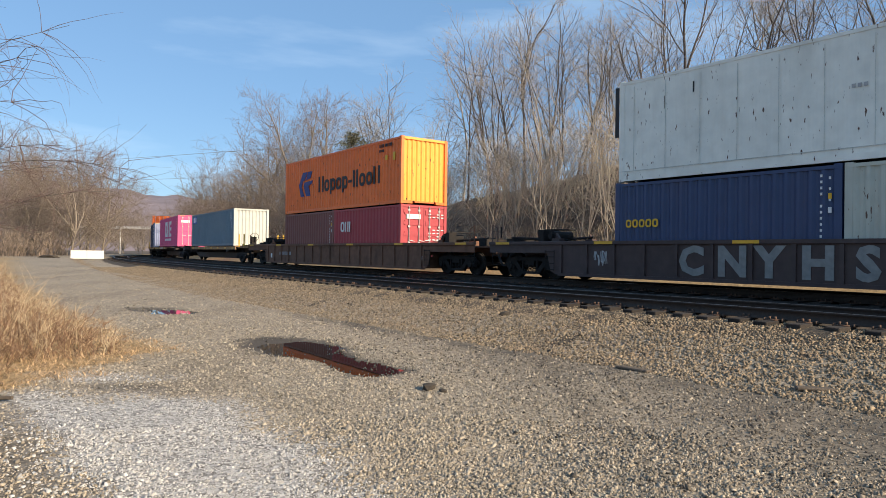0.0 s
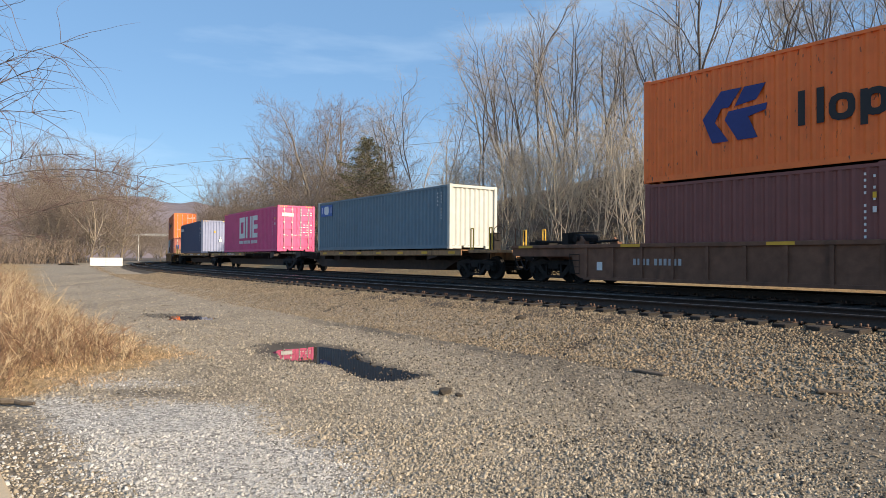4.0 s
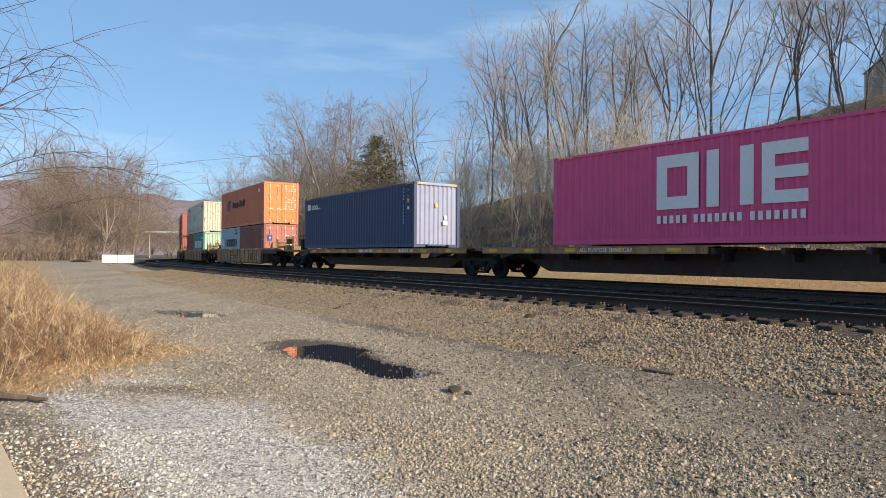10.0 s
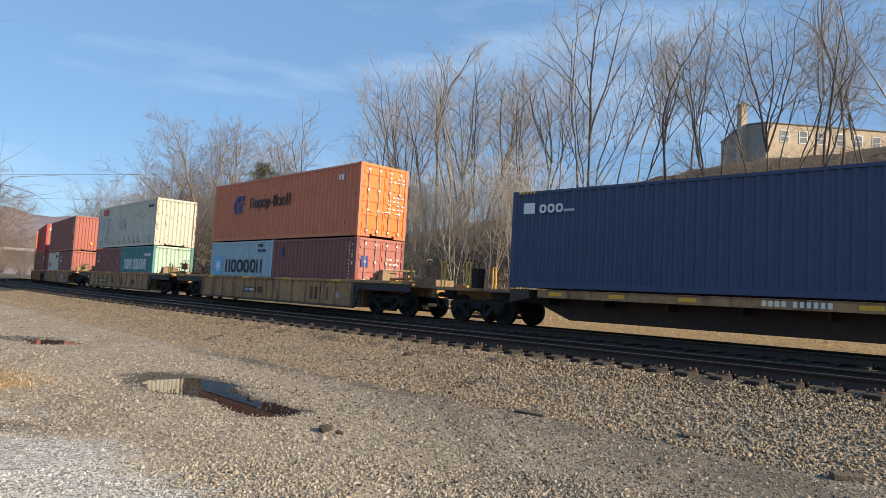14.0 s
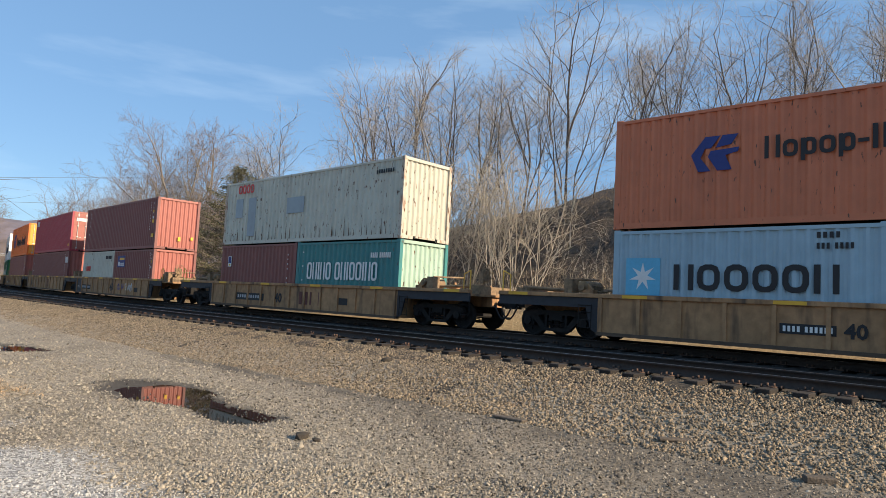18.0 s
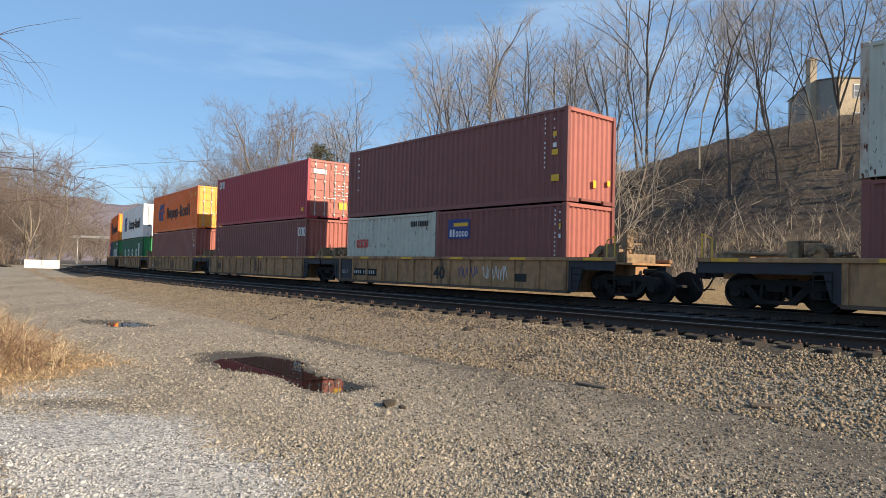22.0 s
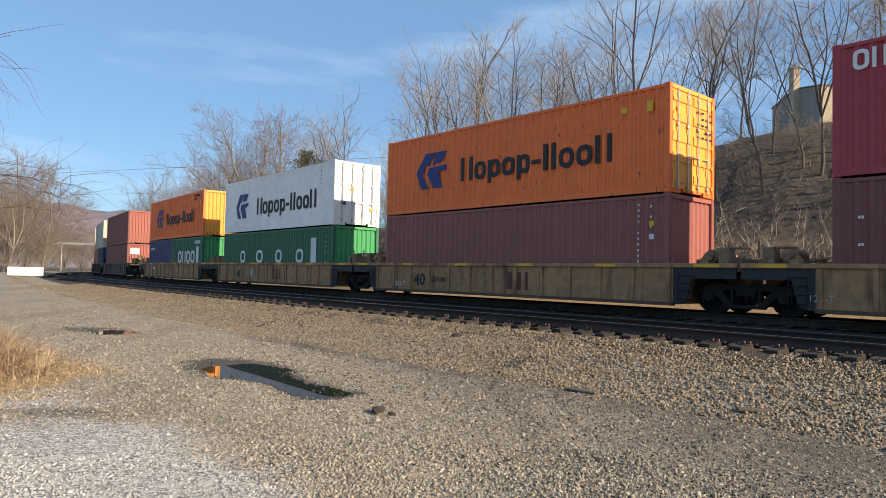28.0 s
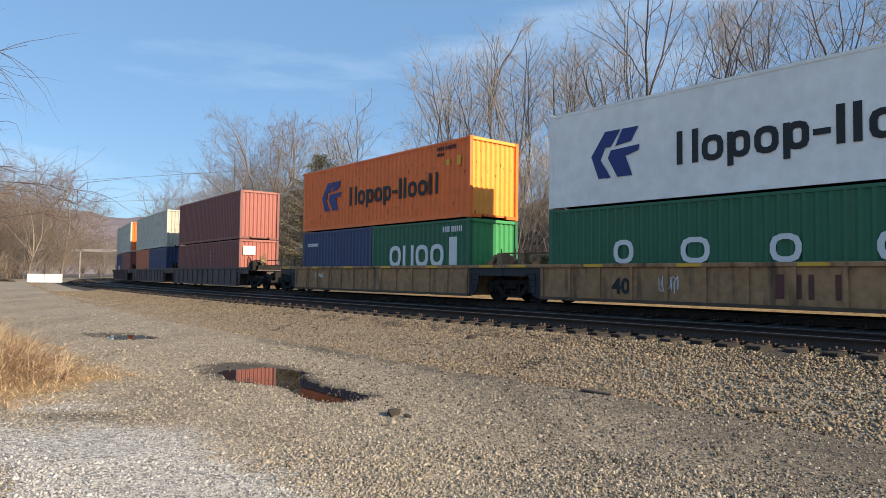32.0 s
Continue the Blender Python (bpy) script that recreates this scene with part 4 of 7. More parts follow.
def add_mark(c, mk, hl, h, hw):
    """A painted marking on the side that faces the yard, or on the leading end. Places are shares of the length from the rear and of the height."""
    kind, a = mk[0], mk[1:]
    y = -hw + 0.004
    bm = B()
    X = lambda p: -hl + p * 2 * hl
    if kind == "bars":  # word shape, p0, p1, z0, z1, material
        word, p0, p1, z0, z1, mt = a
        if (z1 - z0) * h > 0.3:
            for ch, at, w in sign_places(word, X(p1) - X(p0)):
                if ch != " ":
                    part("marking", letters(B(), ch, X(p0) + at, z0 * h, w, (z1 - z0) * h, y, 0.012), mt, c)
            return
        letters(bm, word, X(p0), z0 * h, X(p1) - X(p0), (z1 - z0) * h, y, 0.012)
        tagged(part("marking", bm, mt, c), kind="stuff")
    elif kind in ("block", "plate"):
        p0, p1, z0, z1, mt = a
        box(bm, X(p0), y - (0.01 if kind == "block" else 0.014), z0 * h, X(p1), y, z1 * h)
        part("marking", bm, mt, c)
    elif kind == "ring":
        p0, p1, z0, z1, mt = a
        w = 0.26 * (X(p1) - X(p0))
        x0, x1, za, zb = X(p0), X(p1), z0 * h, z1 * h
        for q in ((x0, za, x0 + w, zb), (x1 - w, za, x1, zb), (x0 + w, za, x1 - w, za + w), (x0 + w, zb - w, x1 - w, zb)):
            box(bm, q[0], y - 0.012, q[1], q[2], y, q[3])
        part("marking", bm, mt, c)
    elif kind == "arrows":  # two slanting bands and a wedge
        p0, p1, z0, z1, mt = a
        x0, w, za, g = X(p0), X(p1) - X(p0), z0 * h, (z1 - z0) * h
        outline = lambda q: [(x0 + u * w, za + t * g) for u, t in q]
        slab(bm, outline([(0, 0.5), (0.3, 1), (0.62, 1), (0.42, 0.66), (0.3, 0.66), (0.2, 0.4), (0.42, 0), (0.16, 0)]), y - 0.012, y)
        slab(bm, outline([(0.66, 1), (0.98, 1), (0.84, 0.72), (0.52, 0.66), (0.5, 0.62)]), y - 0.012, y)
        slab(bm, outline([(0.42, 0.58), (1.0, 0.62), (0.98, 0.5), (0.72, 0.42), (0.86, 0), (0.56, 0), (0.36, 0.42)]), y - 0.012, y)
        part("marking", bm, mt, c)
    elif kind == "star":
        p0, p1, z0, z1, mt = a
        cx, cz, rr = X((p0 + p1) / 2), (z0 + z1) / 2 * h, (X(p1) - X(p0)) / 2
        slab(bm, [(cx + rr * (1 if k % 2 else 0.36) * math.sin(k * math.pi / 7), cz - rr * (1 if k % 2 else 0.36) * math.cos(k * math.pi / 7)) for k in range(14)], y - 0.014, y - 0.01)
        part("marking", bm, mt, c)
    elif kind == "rust":  # a ragged run of rust up from the bottom rail
        p, z0, z1, k = a
        w = 0.03 + 0.05 * ((k * 5) % 4) / 3
        slab(bm, [(X(p), z0 * h), (X(p) + w, z0 * h), (X(p) + w * 0.7, z1 * h * 0.6), (X(p) + w * 0.45, z1 * h), (X(p) + w * 0.3, z1 * h * 0.5)], y - 0.004, y + 0.002)
        part("rust_streak", bm, M["rust_run"], c)
    elif kind == "column":  # a code that runs down the side
        p, z0, z1, n, mt = a
        for i in range(n):
            if i in (4, 11):
                continue
            z = z1 * h - (i + 0.5) * (z1 - z0) * h / n
            box(bm, X(p), y - 0.008, z - 0.03, X(p) + 0.045, y, z + 0.03)
        tagged(part("marking", bm, mt, c), kind="stuff")
    elif kind == "end":  # a rectangle on the leading end: y0, y1 as shares from the near side, z0, z1
        y0, y1, z0, z1, mt = a
        box(bm, hl + 0.006, -hw + y0 * 2 * hw, z0 * h, hl + 0.012, -hw + y1 * 2 * hw, z1 * h)
        part("marking", bm, mt, c)
    elif kind == "endbars":
        y0, y1, z0, z1, rows, mt = a
        for i in range(rows):
            z = z0 * h + (i + 0.2) * (z1 - z0) * h / rows
            for k in range(4):
                ya = -hw + (y0 + (y1 - y0) * (k + 0.1) / 4) * 2 * hw
                if (i * 3 + k) % 5 != 4:
                    box(bm, hl + 0.006, ya, z, hl + 0.012, ya + (y1 - y0) * 2 * hw / 4 * 0.62, z + 0.3 * (z1 - z0) * h / rows)
        tagged(part("marking", bm, mt, c), kind="stuff")
    elif kind == "chevrons":
        mt = a[0]
        for e in (-1, 1):
            for k in range(5):
                xa = e * (hl - 0.22 - k * 0.13)
                slab(bm, [(xa, h - 0.1), (xa + 0.06, h - 0.1), (xa + 0.1, h - 0.035), (xa + 0.04, h - 0.035)], -hw - 0.006, -hw - 0.002)
            for k in range(4):
                ya = e * (hw - 0.2 - k * 0.12)
                box(bm, hl - 0.008, ya - 0.03, h - 0.1, hl - 0.002, ya + 0.03, h - 0.03)
        tagged(part("marking", bm, mt, c), kind="stuff")


def load(thing, front, half, z):
    MOVING.append((thing, front + half, half * 0.9, RAIL_Z + z))


def well_car(label, coat, half, truck_x, well=6.35, end_coat=None, trucks=(1, -1), couplers=(1, -1), ribs=12, stripe=True, brake=0, marks=()):
    """A container well car; its origin is on the rail's top, x points the way of travel. half: to the end of its platforms."""
    car = tagged(new("well_car"), label, "rail car", "cars of the freight train")
    end_coat = end_coat or (M["endpanel"] if coat is M["well_yellow"] else coat)
    W = 1.46
    for sgn in (-1, 1):
        y0, y1 = sorted((sgn * W, sgn * (W - 0.02)))
        bm = B()
        box(bm, -well, y0, 0.22, well, y1, 1.12)
        side = part("side_wall", bm, coat, car)
        bm = B()
        a, b = sorted((sgn * (W + 0.06), sgn * (W - 0.12)))
        box(bm, -half, a, 1.12, half, b, 1.23)
        bmesh.ops.bevel(bm, geom=bm.edges[:], offset=0.012, segments=1, affect="EDGES")
        part("top_chord", bm, coat, car)
        bm = B()
        box(bm, -well, a, 0.16, well, b, 0.25)
        part("bottom_sill", bm, M["sill_dark"] if coat is M["well_yellow"] else coat, car)
        for i in range(ribs + 1):
            x = -well + 0.1 + i * (2 * well - 0.2) / ribs
            bm = B()
            a, b = sorted((sgn * W, sgn * (W + 0.055)))
            box(bm, x - 0.045, a, 0.25, x + 0.045, b, 1.12)
            part("rib", bm, coat, side)
        for e in (-1, 1):
            xa, xb = sorted((e * well, e * (truck_x - 1.25)))
            bm = B()
            slab(bm, [(e * well, 0.2), (e * well, 1.12), (e * half, 1.12), (e * half, 0.86), (e * (truck_x - 1.15), 0.86), (e * (truck_x - 1.3), 0.3), (e * (truck_x - 1.5), 0.2)], sgn * W, sgn * (W - 0.05))
            part("end_panel", bm, end_coat, car)
            if sgn < 0:
                x = e * (well + 0.35)
                stile = [part("ladder" if dx < 0 else "stile", rod(B(), (x + dx, -W - 0.05, 0.3), (x + dx, -W - 0.05, 0.95), 0.012, seg=5), M["steel_dark"], car) for dx in (-0.19, 0.19)]
                stile[1].parent = stile[0]
                for z in (0.34, 0.54, 0.74, 0.92):
                    part("rung", rod(B(), (x - 0.19, -W - 0.05, z), (x + 0.19, -W - 0.05, z), 0.011, seg=5), M["steel_dark"], stile[0])
        if stripe:
            for i in range(6):
                x = -half + 0.7 + i * (2 * half - 1.4) / 5
                bm = B()
                a, b = sorted((sgn * (W + 0.06), sgn * (W + 0.066)))
                box(bm, x - 0.33, a, 1.135, x + 0.33, b, 1.215)
                part("reflector_stripe", bm, M["stripe"], car, "dirty yellow reflector")
    for e in (-1, 1):
        bm = B()
        box(bm, min(e * (well + 0.1), e * half), -W + 0.05, 1.04, max(e * (well + 0.1), e * half), W - 0.05, 1.1)
        box(bm, min(e * (well + 0.2), e * (half - 0.1)), -0.3, 0.72, max(e * (well + 0.2), e * (half - 0.1)), 0.3, 1.04)
        part("end_platform", bm, coat, car)
        bm = B()
        slab(bm, [(e * (well - 0.02), 0.2), (e * (well + 0.08), 0.2), (e * (well + 0.35), 1.22), (e * (well + 0.25), 1.22)], -W + 0.06, W - 0.06)
        part("bulkhead", bm, coat, car)
        for k, yy in enumerate((-0.9, 0.75)):
            bm = B()
            x = e * (well + 0.55)
            box(bm, x - 0.16, yy - 0.12, 1.1, x + 0.16, yy + 0.12, 1.34)
            slab(bm, [(x - 0.12, 1.3), (x + 0.12, 1.3), (x + 0.05 * e, 1.52)], yy - 0.05, yy + 0.05)
            part("container_guide", bm, coat, car)
        bm = B()
        for yy in (-0.55, -0.2, 0.3, 0.7):
            rod(bm, (e * (well + 0.4), yy, 1.34 + 0.1 * yy), (e * (half - 0.2), yy, 1.36 - 0.06 * yy), 0.04, seg=6)
        box(bm, min(e * (half - 0.5), e * (half - 0.15)), -0.8, 1.1, max(e * (half - 0.5), e * (half - 0.15)), 0.8, 1.36)
        rod(bm, (e * (well + 0.75), -0.95, 1.42), (e * (well + 0.75), -0.1, 1.42), 0.17, seg=12)
        rod(bm, (e * (well + 0.75), -1.05, 1.42), (e * (well + 0.75), -0.95, 1.42), 0.1, seg=10)
        box(bm, min(e * (well + 1.0), e * (well + 1.25)), -1.1, 1.1, max(e * (well + 1.0), e * (well + 1.25)), -0.75, 1.62)
        rod(bm, (e * (well + 1.1), -0.9, 1.62), (e * (well + 1.1), 0.6, 1.68), 0.03, seg=6)
        rod(bm, (e * (half - 0.3), -1.2, 1.36), (e * (half - 0.3), -1.2, 1.75), 0.025, seg=6)
        part("brake_rigging", bm, M["grime"] if coat is M["well_yellow"] else M["steel_dark"], car, "grimy brake pipes and cylinder on the end platform")
        if e in couplers:
            add_coupler(car, e * half, e)
            x = e * (half - 0.06)
            post = part("grab_iron", rod(B(), (x, -1.38, 1.2), (x, -1.38, 1.82), 0.022, seg=6), M["yellow"] if coat is M["well_yellow"] else coat, car, "hand rail at the end of the car")
            part("rung", rod(B(), (x, -1.38, 1.82), (x - 0.26 * e, -1.38, 1.7), 0.018, seg=6), post.data.materials[0], post)
            part("stile", rod(B(), (x - 0.26 * e, -1.38, 1.2), (x - 0.26 * e, -1.38, 1.7), 0.018, seg=6), post.data.materials[0], post)
            step = part("step", rod(B(), (x, -1.38, 0.42), (x, -1.38, 1.12), 0.015, seg=5), M["steel_dark"], car)
            for z in (0.45, 0.75):
                part("rung", rod(B(), (x, -1.38, z), (x - 0.35 * e, -1.38, z), 0.014, seg=5), M["steel_dark"], step)
        if e == brake:
            bm = B()
            x = e * (half - 0.25)
            rod(bm, (x, -0.5, 1.1), (x, -0.5, 1.95), 0.03, seg=6)
            box(bm, x - 0.1, -0.66, 1.5, x + 0.1, -0.34, 1.85)
            pts = [(x + 0.14 * e, -0.5 + 0.26 * math.cos(a * math.pi / 6), 1.8 + 0.26 * math.sin(a * math.pi / 6)) for a in range(13)]
            for p, q in zip(pts, pts[1:]):
                rod(bm, p, q, 0.016, seg=4)
            for a in range(3):
                rod(bm, pts[a * 2], pts[a * 2 + 6], 0.012, seg=4)
            part("brake_wheel", bm, M["grime"], car, "rusty hand-brake wheel")
    bm = B()
    for i in range(5):
        x = -well + 0.4 + i * (2 * well - 0.8) / 4
        box(bm, x - 0.3, -W + 0.02, 0.2, x + 0.3, W - 0.02, 0.29)
    part("well_floor", bm, M["steel_dark"], car)
    for e in trucks:
        add_truck(car, e * truck_x)
    for mk in marks:
        car_mark(car, mk, -W)
    return car


M["endpanel"] = mat("blue_black_end_panel", (0.02, 0.022, 0.028), 0.6, 0, 0.3, 8, 1)
M["sill_dark"] = mat("grimy_brown_sill", (0.11, 0.068, 0.042), 0.85, 0, 0.35, 6, 0.8, 0.2, 15)
M["seam"] = mat("grimy_seam", (0.56, 0.57, 0.53), 0.8, vary=0.3)
M["blue_mark"] = mat("clear_blue_marking", (0.03, 0.11, 0.38), 0.55, vary=0.12)
M["cyan"] = mat("bright_cyan_marking", (0.1, 0.42, 0.62), 0.5, vary=0.1)
M["grime"] = mat("grimy_tan_machinery", (0.26, 0.175, 0.1), 0.8, 0.1, 0.4, 12, 2, 0.3, 30, (0.04, 0.03, 0.025), 0.7)


def car_mark(car, mk, y):
    kind = mk[0]
    if kind == "text":  # words, x, z, size, material
        body, x, z, size, mt = mk[1:6]
        part("marking", text_mesh(body, size, mt, 0.004, mk[6] if len(mk) > 6 else 0.0), None, car, m=pose(x, y - 0.016, z, 90))
    elif kind == "bars":
        _, word, x0, z0, w, hgt, mt = mk
        tagged(part("marking", letters(B(), word, x0, z0, w, hgt, y - 0.008, 0.008), mt, car), kind="stuff")
    elif kind == "block":
        _, x0, x1, z0, z1, mt = mk
        part("marking", box(B(), x0, y - 0.012, z0, x1, y - 0.002, z1), mt, car)
    elif kind == "scrawl":
        _, x0, z0, w, hgt, seed, mt = mk
        r = random.Random(seed)
        bm = B()
        p = None
        for i in range(26):
            q = (x0 + w * (i / 26) + r.uniform(-0.05, 0.05), y - 0.004, z0 + hgt * (0.5 + 0.5 * math.sin(i * 1.9 + r.uniform(-0.5, 0.5))))
            if p:
                rod(bm, p, q, 0.012, seg=4)
            p = q
        part("graffiti", bm, mt, car)


def spine_car(label, half, truck_ends, coupler_ends, sill, marks=()):
    """An articulated spine car: one deep middle beam with arms that carry the container's corners."""
    car = tagged(new("spine_car"), label, "rail car", "cars of the freight train")
    bm = B()
    e = half
    slab(bm, [(-e, 1.0), (e, 1.0), (e, 0.74), (e - 1.9, 0.74), (e - 3.0, 0.28), (-e + 3.0, 0.28), (-e + 1.9, 0.74), (-e, 0.74)], -0.36, 0.36)
    bmesh.ops.bevel(bm, geom=bm.edges[:], offset=0.02, segments=1, affect="EDGES")
    part("centre_beam", bm, M["spine"], car)
    for x in np.linspace(-e + 2.6, e - 2.6, 8):
        for sgn in (-1, 1):
            bm = B()
            slab(bm, [(x - 0.05, 0.9), (x + 0.05, 0.9), (x + 0.05, 1.05), (x - 0.05, 1.05)], sgn * 0.36, sgn * 1.36)
            slab(bm, [(x - 0.03, 0.7), (x + 0.03, 0.7), (x + 0.03, 0.9), (x - 0.03, 0.9)], sgn * 0.36, sgn * 0.9)
            part("cross_arm", bm, M["spine"], car)
    for sgn in (-1, 1):
        x0, x1 = sill
        a, b = sorted((sgn * 1.42, sgn * 1.36))
        bm = B()
        box(bm, x0, a, 0.9, x1, b, 1.12)
        a, b = sorted((sgn * 1.42, sgn * 0.75))
        box(bm, x0, a, 1.085, x1, b, 1.115)
        part("walkway", bm, M["well_yellow"], car, "weathered tan walkway along the beam")
        for x in np.arange(x0 + 0.6, x1 - 0.4, 1.9):
            bm = B()
            a, b = sorted((sgn * 1.42, sgn * 1.427))
            box(bm, x - 0.22, a, 0.96, x + 0.22, b, 1.06)
            part("reflector_stripe", bm, M["stripe"], car, "dirty yellow reflector")
        for x in (-e + 1.9, e - 2.4):
            bm = B()
            a, b = sorted((sgn * 1.36, sgn * 0.9))
            slab(bm, [(x - 0.35, 0.72), (x + 0.35, 0.86), (x + 0.35, 1.12), (x - 0.35, 1.12)], a, b)
            part("pedestal", bm, M["spine"], car)
    for ex in (-1, 1):
        bm = B()
        box(bm, min(ex * (e - 2.0), ex * (e - 0.15)), -0.95, 1.0, max(ex * (e - 2.0), ex * (e - 0.15)), 0.95, 1.1)
        part("end_platform", bm, M["grime"], car)
    for t in truck_ends:
        add_truck(car, t * half)
    for t in coupler_ends:
        x = t * half
        bm = B()
        box(bm, min(x, x + 1.7 * t), -1.35, 1.0, max(x, x + 1.7 * t), 1.35, 1.1)
        box(bm, min(x, x + 1.5 * t), -0.3, 0.72, max(x, x + 1.5 * t), 0.3, 1.0)
        part("end_sill", bm, M["well_yellow"], car)
        add_coupler(car, x + 1.4 * t, t)
        for yy in (-1.32, 1.32):
            for dx in (0.1, 1.2):
                bm = B()
                rod(bm, (x + dx * t, yy, 1.1), (x + dx * t, yy, 1.9), 0.025, seg=6)
                rod(bm, (x + dx * t, yy, 1.9), (x + (dx + 0.15) * t, yy, 1.9), 0.025, seg=6)
                rod(bm, (x + (dx + 0.15) * t, yy, 1.1), (x + (dx + 0.15) * t, yy, 1.9), 0.025, seg=6)
                part("grab_iron", bm, M["yellow"], car, "yellow hand rail")
        bm = B()
        box(bm, x + 0.5 * t - 0.14, -0.62, 1.1, x + 0.5 * t + 0.14, -0.3, 1.75)
        pts = [(x + 0.7 * t, -0.45 + 0.27 * math.cos(a * math.pi / 6), 1.75 + 0.27 * math.sin(a * math.pi / 6)) for a in range(13)]
        for p, q in zip(pts, pts[1:]):
            rod(bm, p, q, 0.016, seg=4)
        rod(bm, pts[0], pts[6], 0.012, seg=4)
        rod(bm, pts[3], pts[9], 0.012, seg=4)
        part("brake_wheel", bm, M["steel_dark"], car, "black hand-brake wheel and stand")
    for mk in marks:
        car_mark(car, mk, -1.42)
    return car


M["spine"] = mat("dark_brown_beam_paint", (0.05, 0.03, 0.022), 0.7, 0, 0.3, 6, 0.8, 0.2, 20, (0.1, 0.06, 0.035), 0.5)

# paints of the containers
P = {
    "orange": paint("orange_container_paint", (0.88, 0.175, 0.026), 0.1, spots=0.06),
    "rust_orange": paint("brick_orange_container_paint", (0.55, 0.16, 0.07), 0.12, spots=0.1),
    "maroon": paint("maroon_container_paint", (0.2, 0.062, 0.052), 0.1),
    "oxide": paint("oxide_red_container_paint", (0.27, 0.088, 0.068), 0.15),
    "red": paint("crimson_container_paint", (0.38, 0.042, 0.055), 0.1),
    "pink": paint("magenta_container_paint", (0.66, 0.075, 0.21), 0.03),
    "slate": paint("slate_blue_container_paint", (0.115, 0.19, 0.24), 0.08),
    "navy": paint("navy_blue_container_paint", (0.026, 0.05, 0.115), 0.06),
    "blue": paint("deep_blue_container_paint", (0.025, 0.05, 0.125), 0.12),
    "grey": paint("pale_grey_container_paint", (0.5, 0.5, 0.42), 0.15, spots=0.45),
    "white": paint("white_reefer_paint", (0.86, 0.835, 0.78), 0.06),
    "offwhite": paint("offwhite_reefer_paint", (0.78, 0.77, 0.69), 0.25, (0.36, 0.33, 0.26), spots=0.03),
    "cream": paint("cream_end_paint", (0.5, 0.48, 0.39), 0.15, spots=0.5),
    "cream_clean": paint("pale_cream_paint", (0.5, 0.505, 0.46), 0.2),
    # pale end colour of the navy container, sunlight included in the tone
    "lilac": paint("sunlit_lilac_end_paint", (0.26, 0.29, 0.42), 0.08),
    "patch": paint("dull_blue_grey_paint_patch", (0.27, 0.33, 0.36), 0.2),
    "sky": paint("pale_blue_container_paint", (0.3, 0.43, 0.5), 0.1),
    "green": paint("dark_green_container_paint", (0.014, 0.125, 0.06), 0.08),
    # lighter copy of the green for ends: direct sun as colour
    "leaf": paint("sunlit_green_end_paint", (0.045, 0.3, 0.1), 0.08),
    "teal": paint("teal_container_paint", (0.03, 0.2, 0.2), 0.12, spots=0.15),
    "rust_post": mat("rust_blistered_white_post_paint", (0.5, 0.45, 0.37), 0.8, 0, 0.2, 6, 1.5, 0.2, 15, (0.27, 0.095, 0.03), 1.0, stretch=(2.0, 2.0, 0.6), spots=1.4),
    # yellower copy of the orange for the ends, with the sunlight painted in
    "amber": paint("sunlit_orange_end_paint", (0.93, 0.36, 0.05), 0.08, spots=0.06),
    # teal container's end: rust spots, and sunlight painted as a paler tone
    "mint": paint("sunlit_mint_end_paint", (0.36, 0.5, 0.4), 0.25, spots=0.5),
    # lit version of the maroon and red coats, for ends facing the sun
    "salmon": paint("sunlit_salmon_end_paint", (0.36, 0.115, 0.088), 0.15),
}
L40, L20, HC, STD = 12.192, 6.058, 2.896, 2.591
W_, N_, K_ = M["white"], M["navy"], M["black"]
CODE = (("column", 0.955, 0.55, 0.93, 4, W_), ("column", 0.925, 0.3, 0.93, 12, W_), ("block", 0.953, 0.965, 0.7, 0.75, M["amber"]), ("block", 0.953, 0.965, 0.58, 0.63, W_))


def line_mark(ink=None):
    """The carrier's word in plain shapes with its blue arrow shape."""
    return (("arrows", 0.15, 0.29, 0.3, 0.75, N_), ("bars", "wodod-lloow", 0.345, 0.86, 0.34, 0.62, ink or K_))


PLATES = (("bars", "cccc cccccc", 0.85, 0.94, 0.88, 0.93, K_), ("bars", "cccc", 0.85, 0.885, 0.81, 0.85, K_), ("block", 0.892, 0.908, 0.68, 0.75, M["amber"]), ("block", 0.944, 0.96, 0.66, 0.78, M["amber"]))
DOOR_TEXT = (("endbars", 0.58, 0.95, 0.4, 0.62, 4, W_), ("endbars", 0.58, 0.95, 0.78, 0.88, 2, W_), ("end", 0.12, 0.42, 0.76, 0.84, W_))

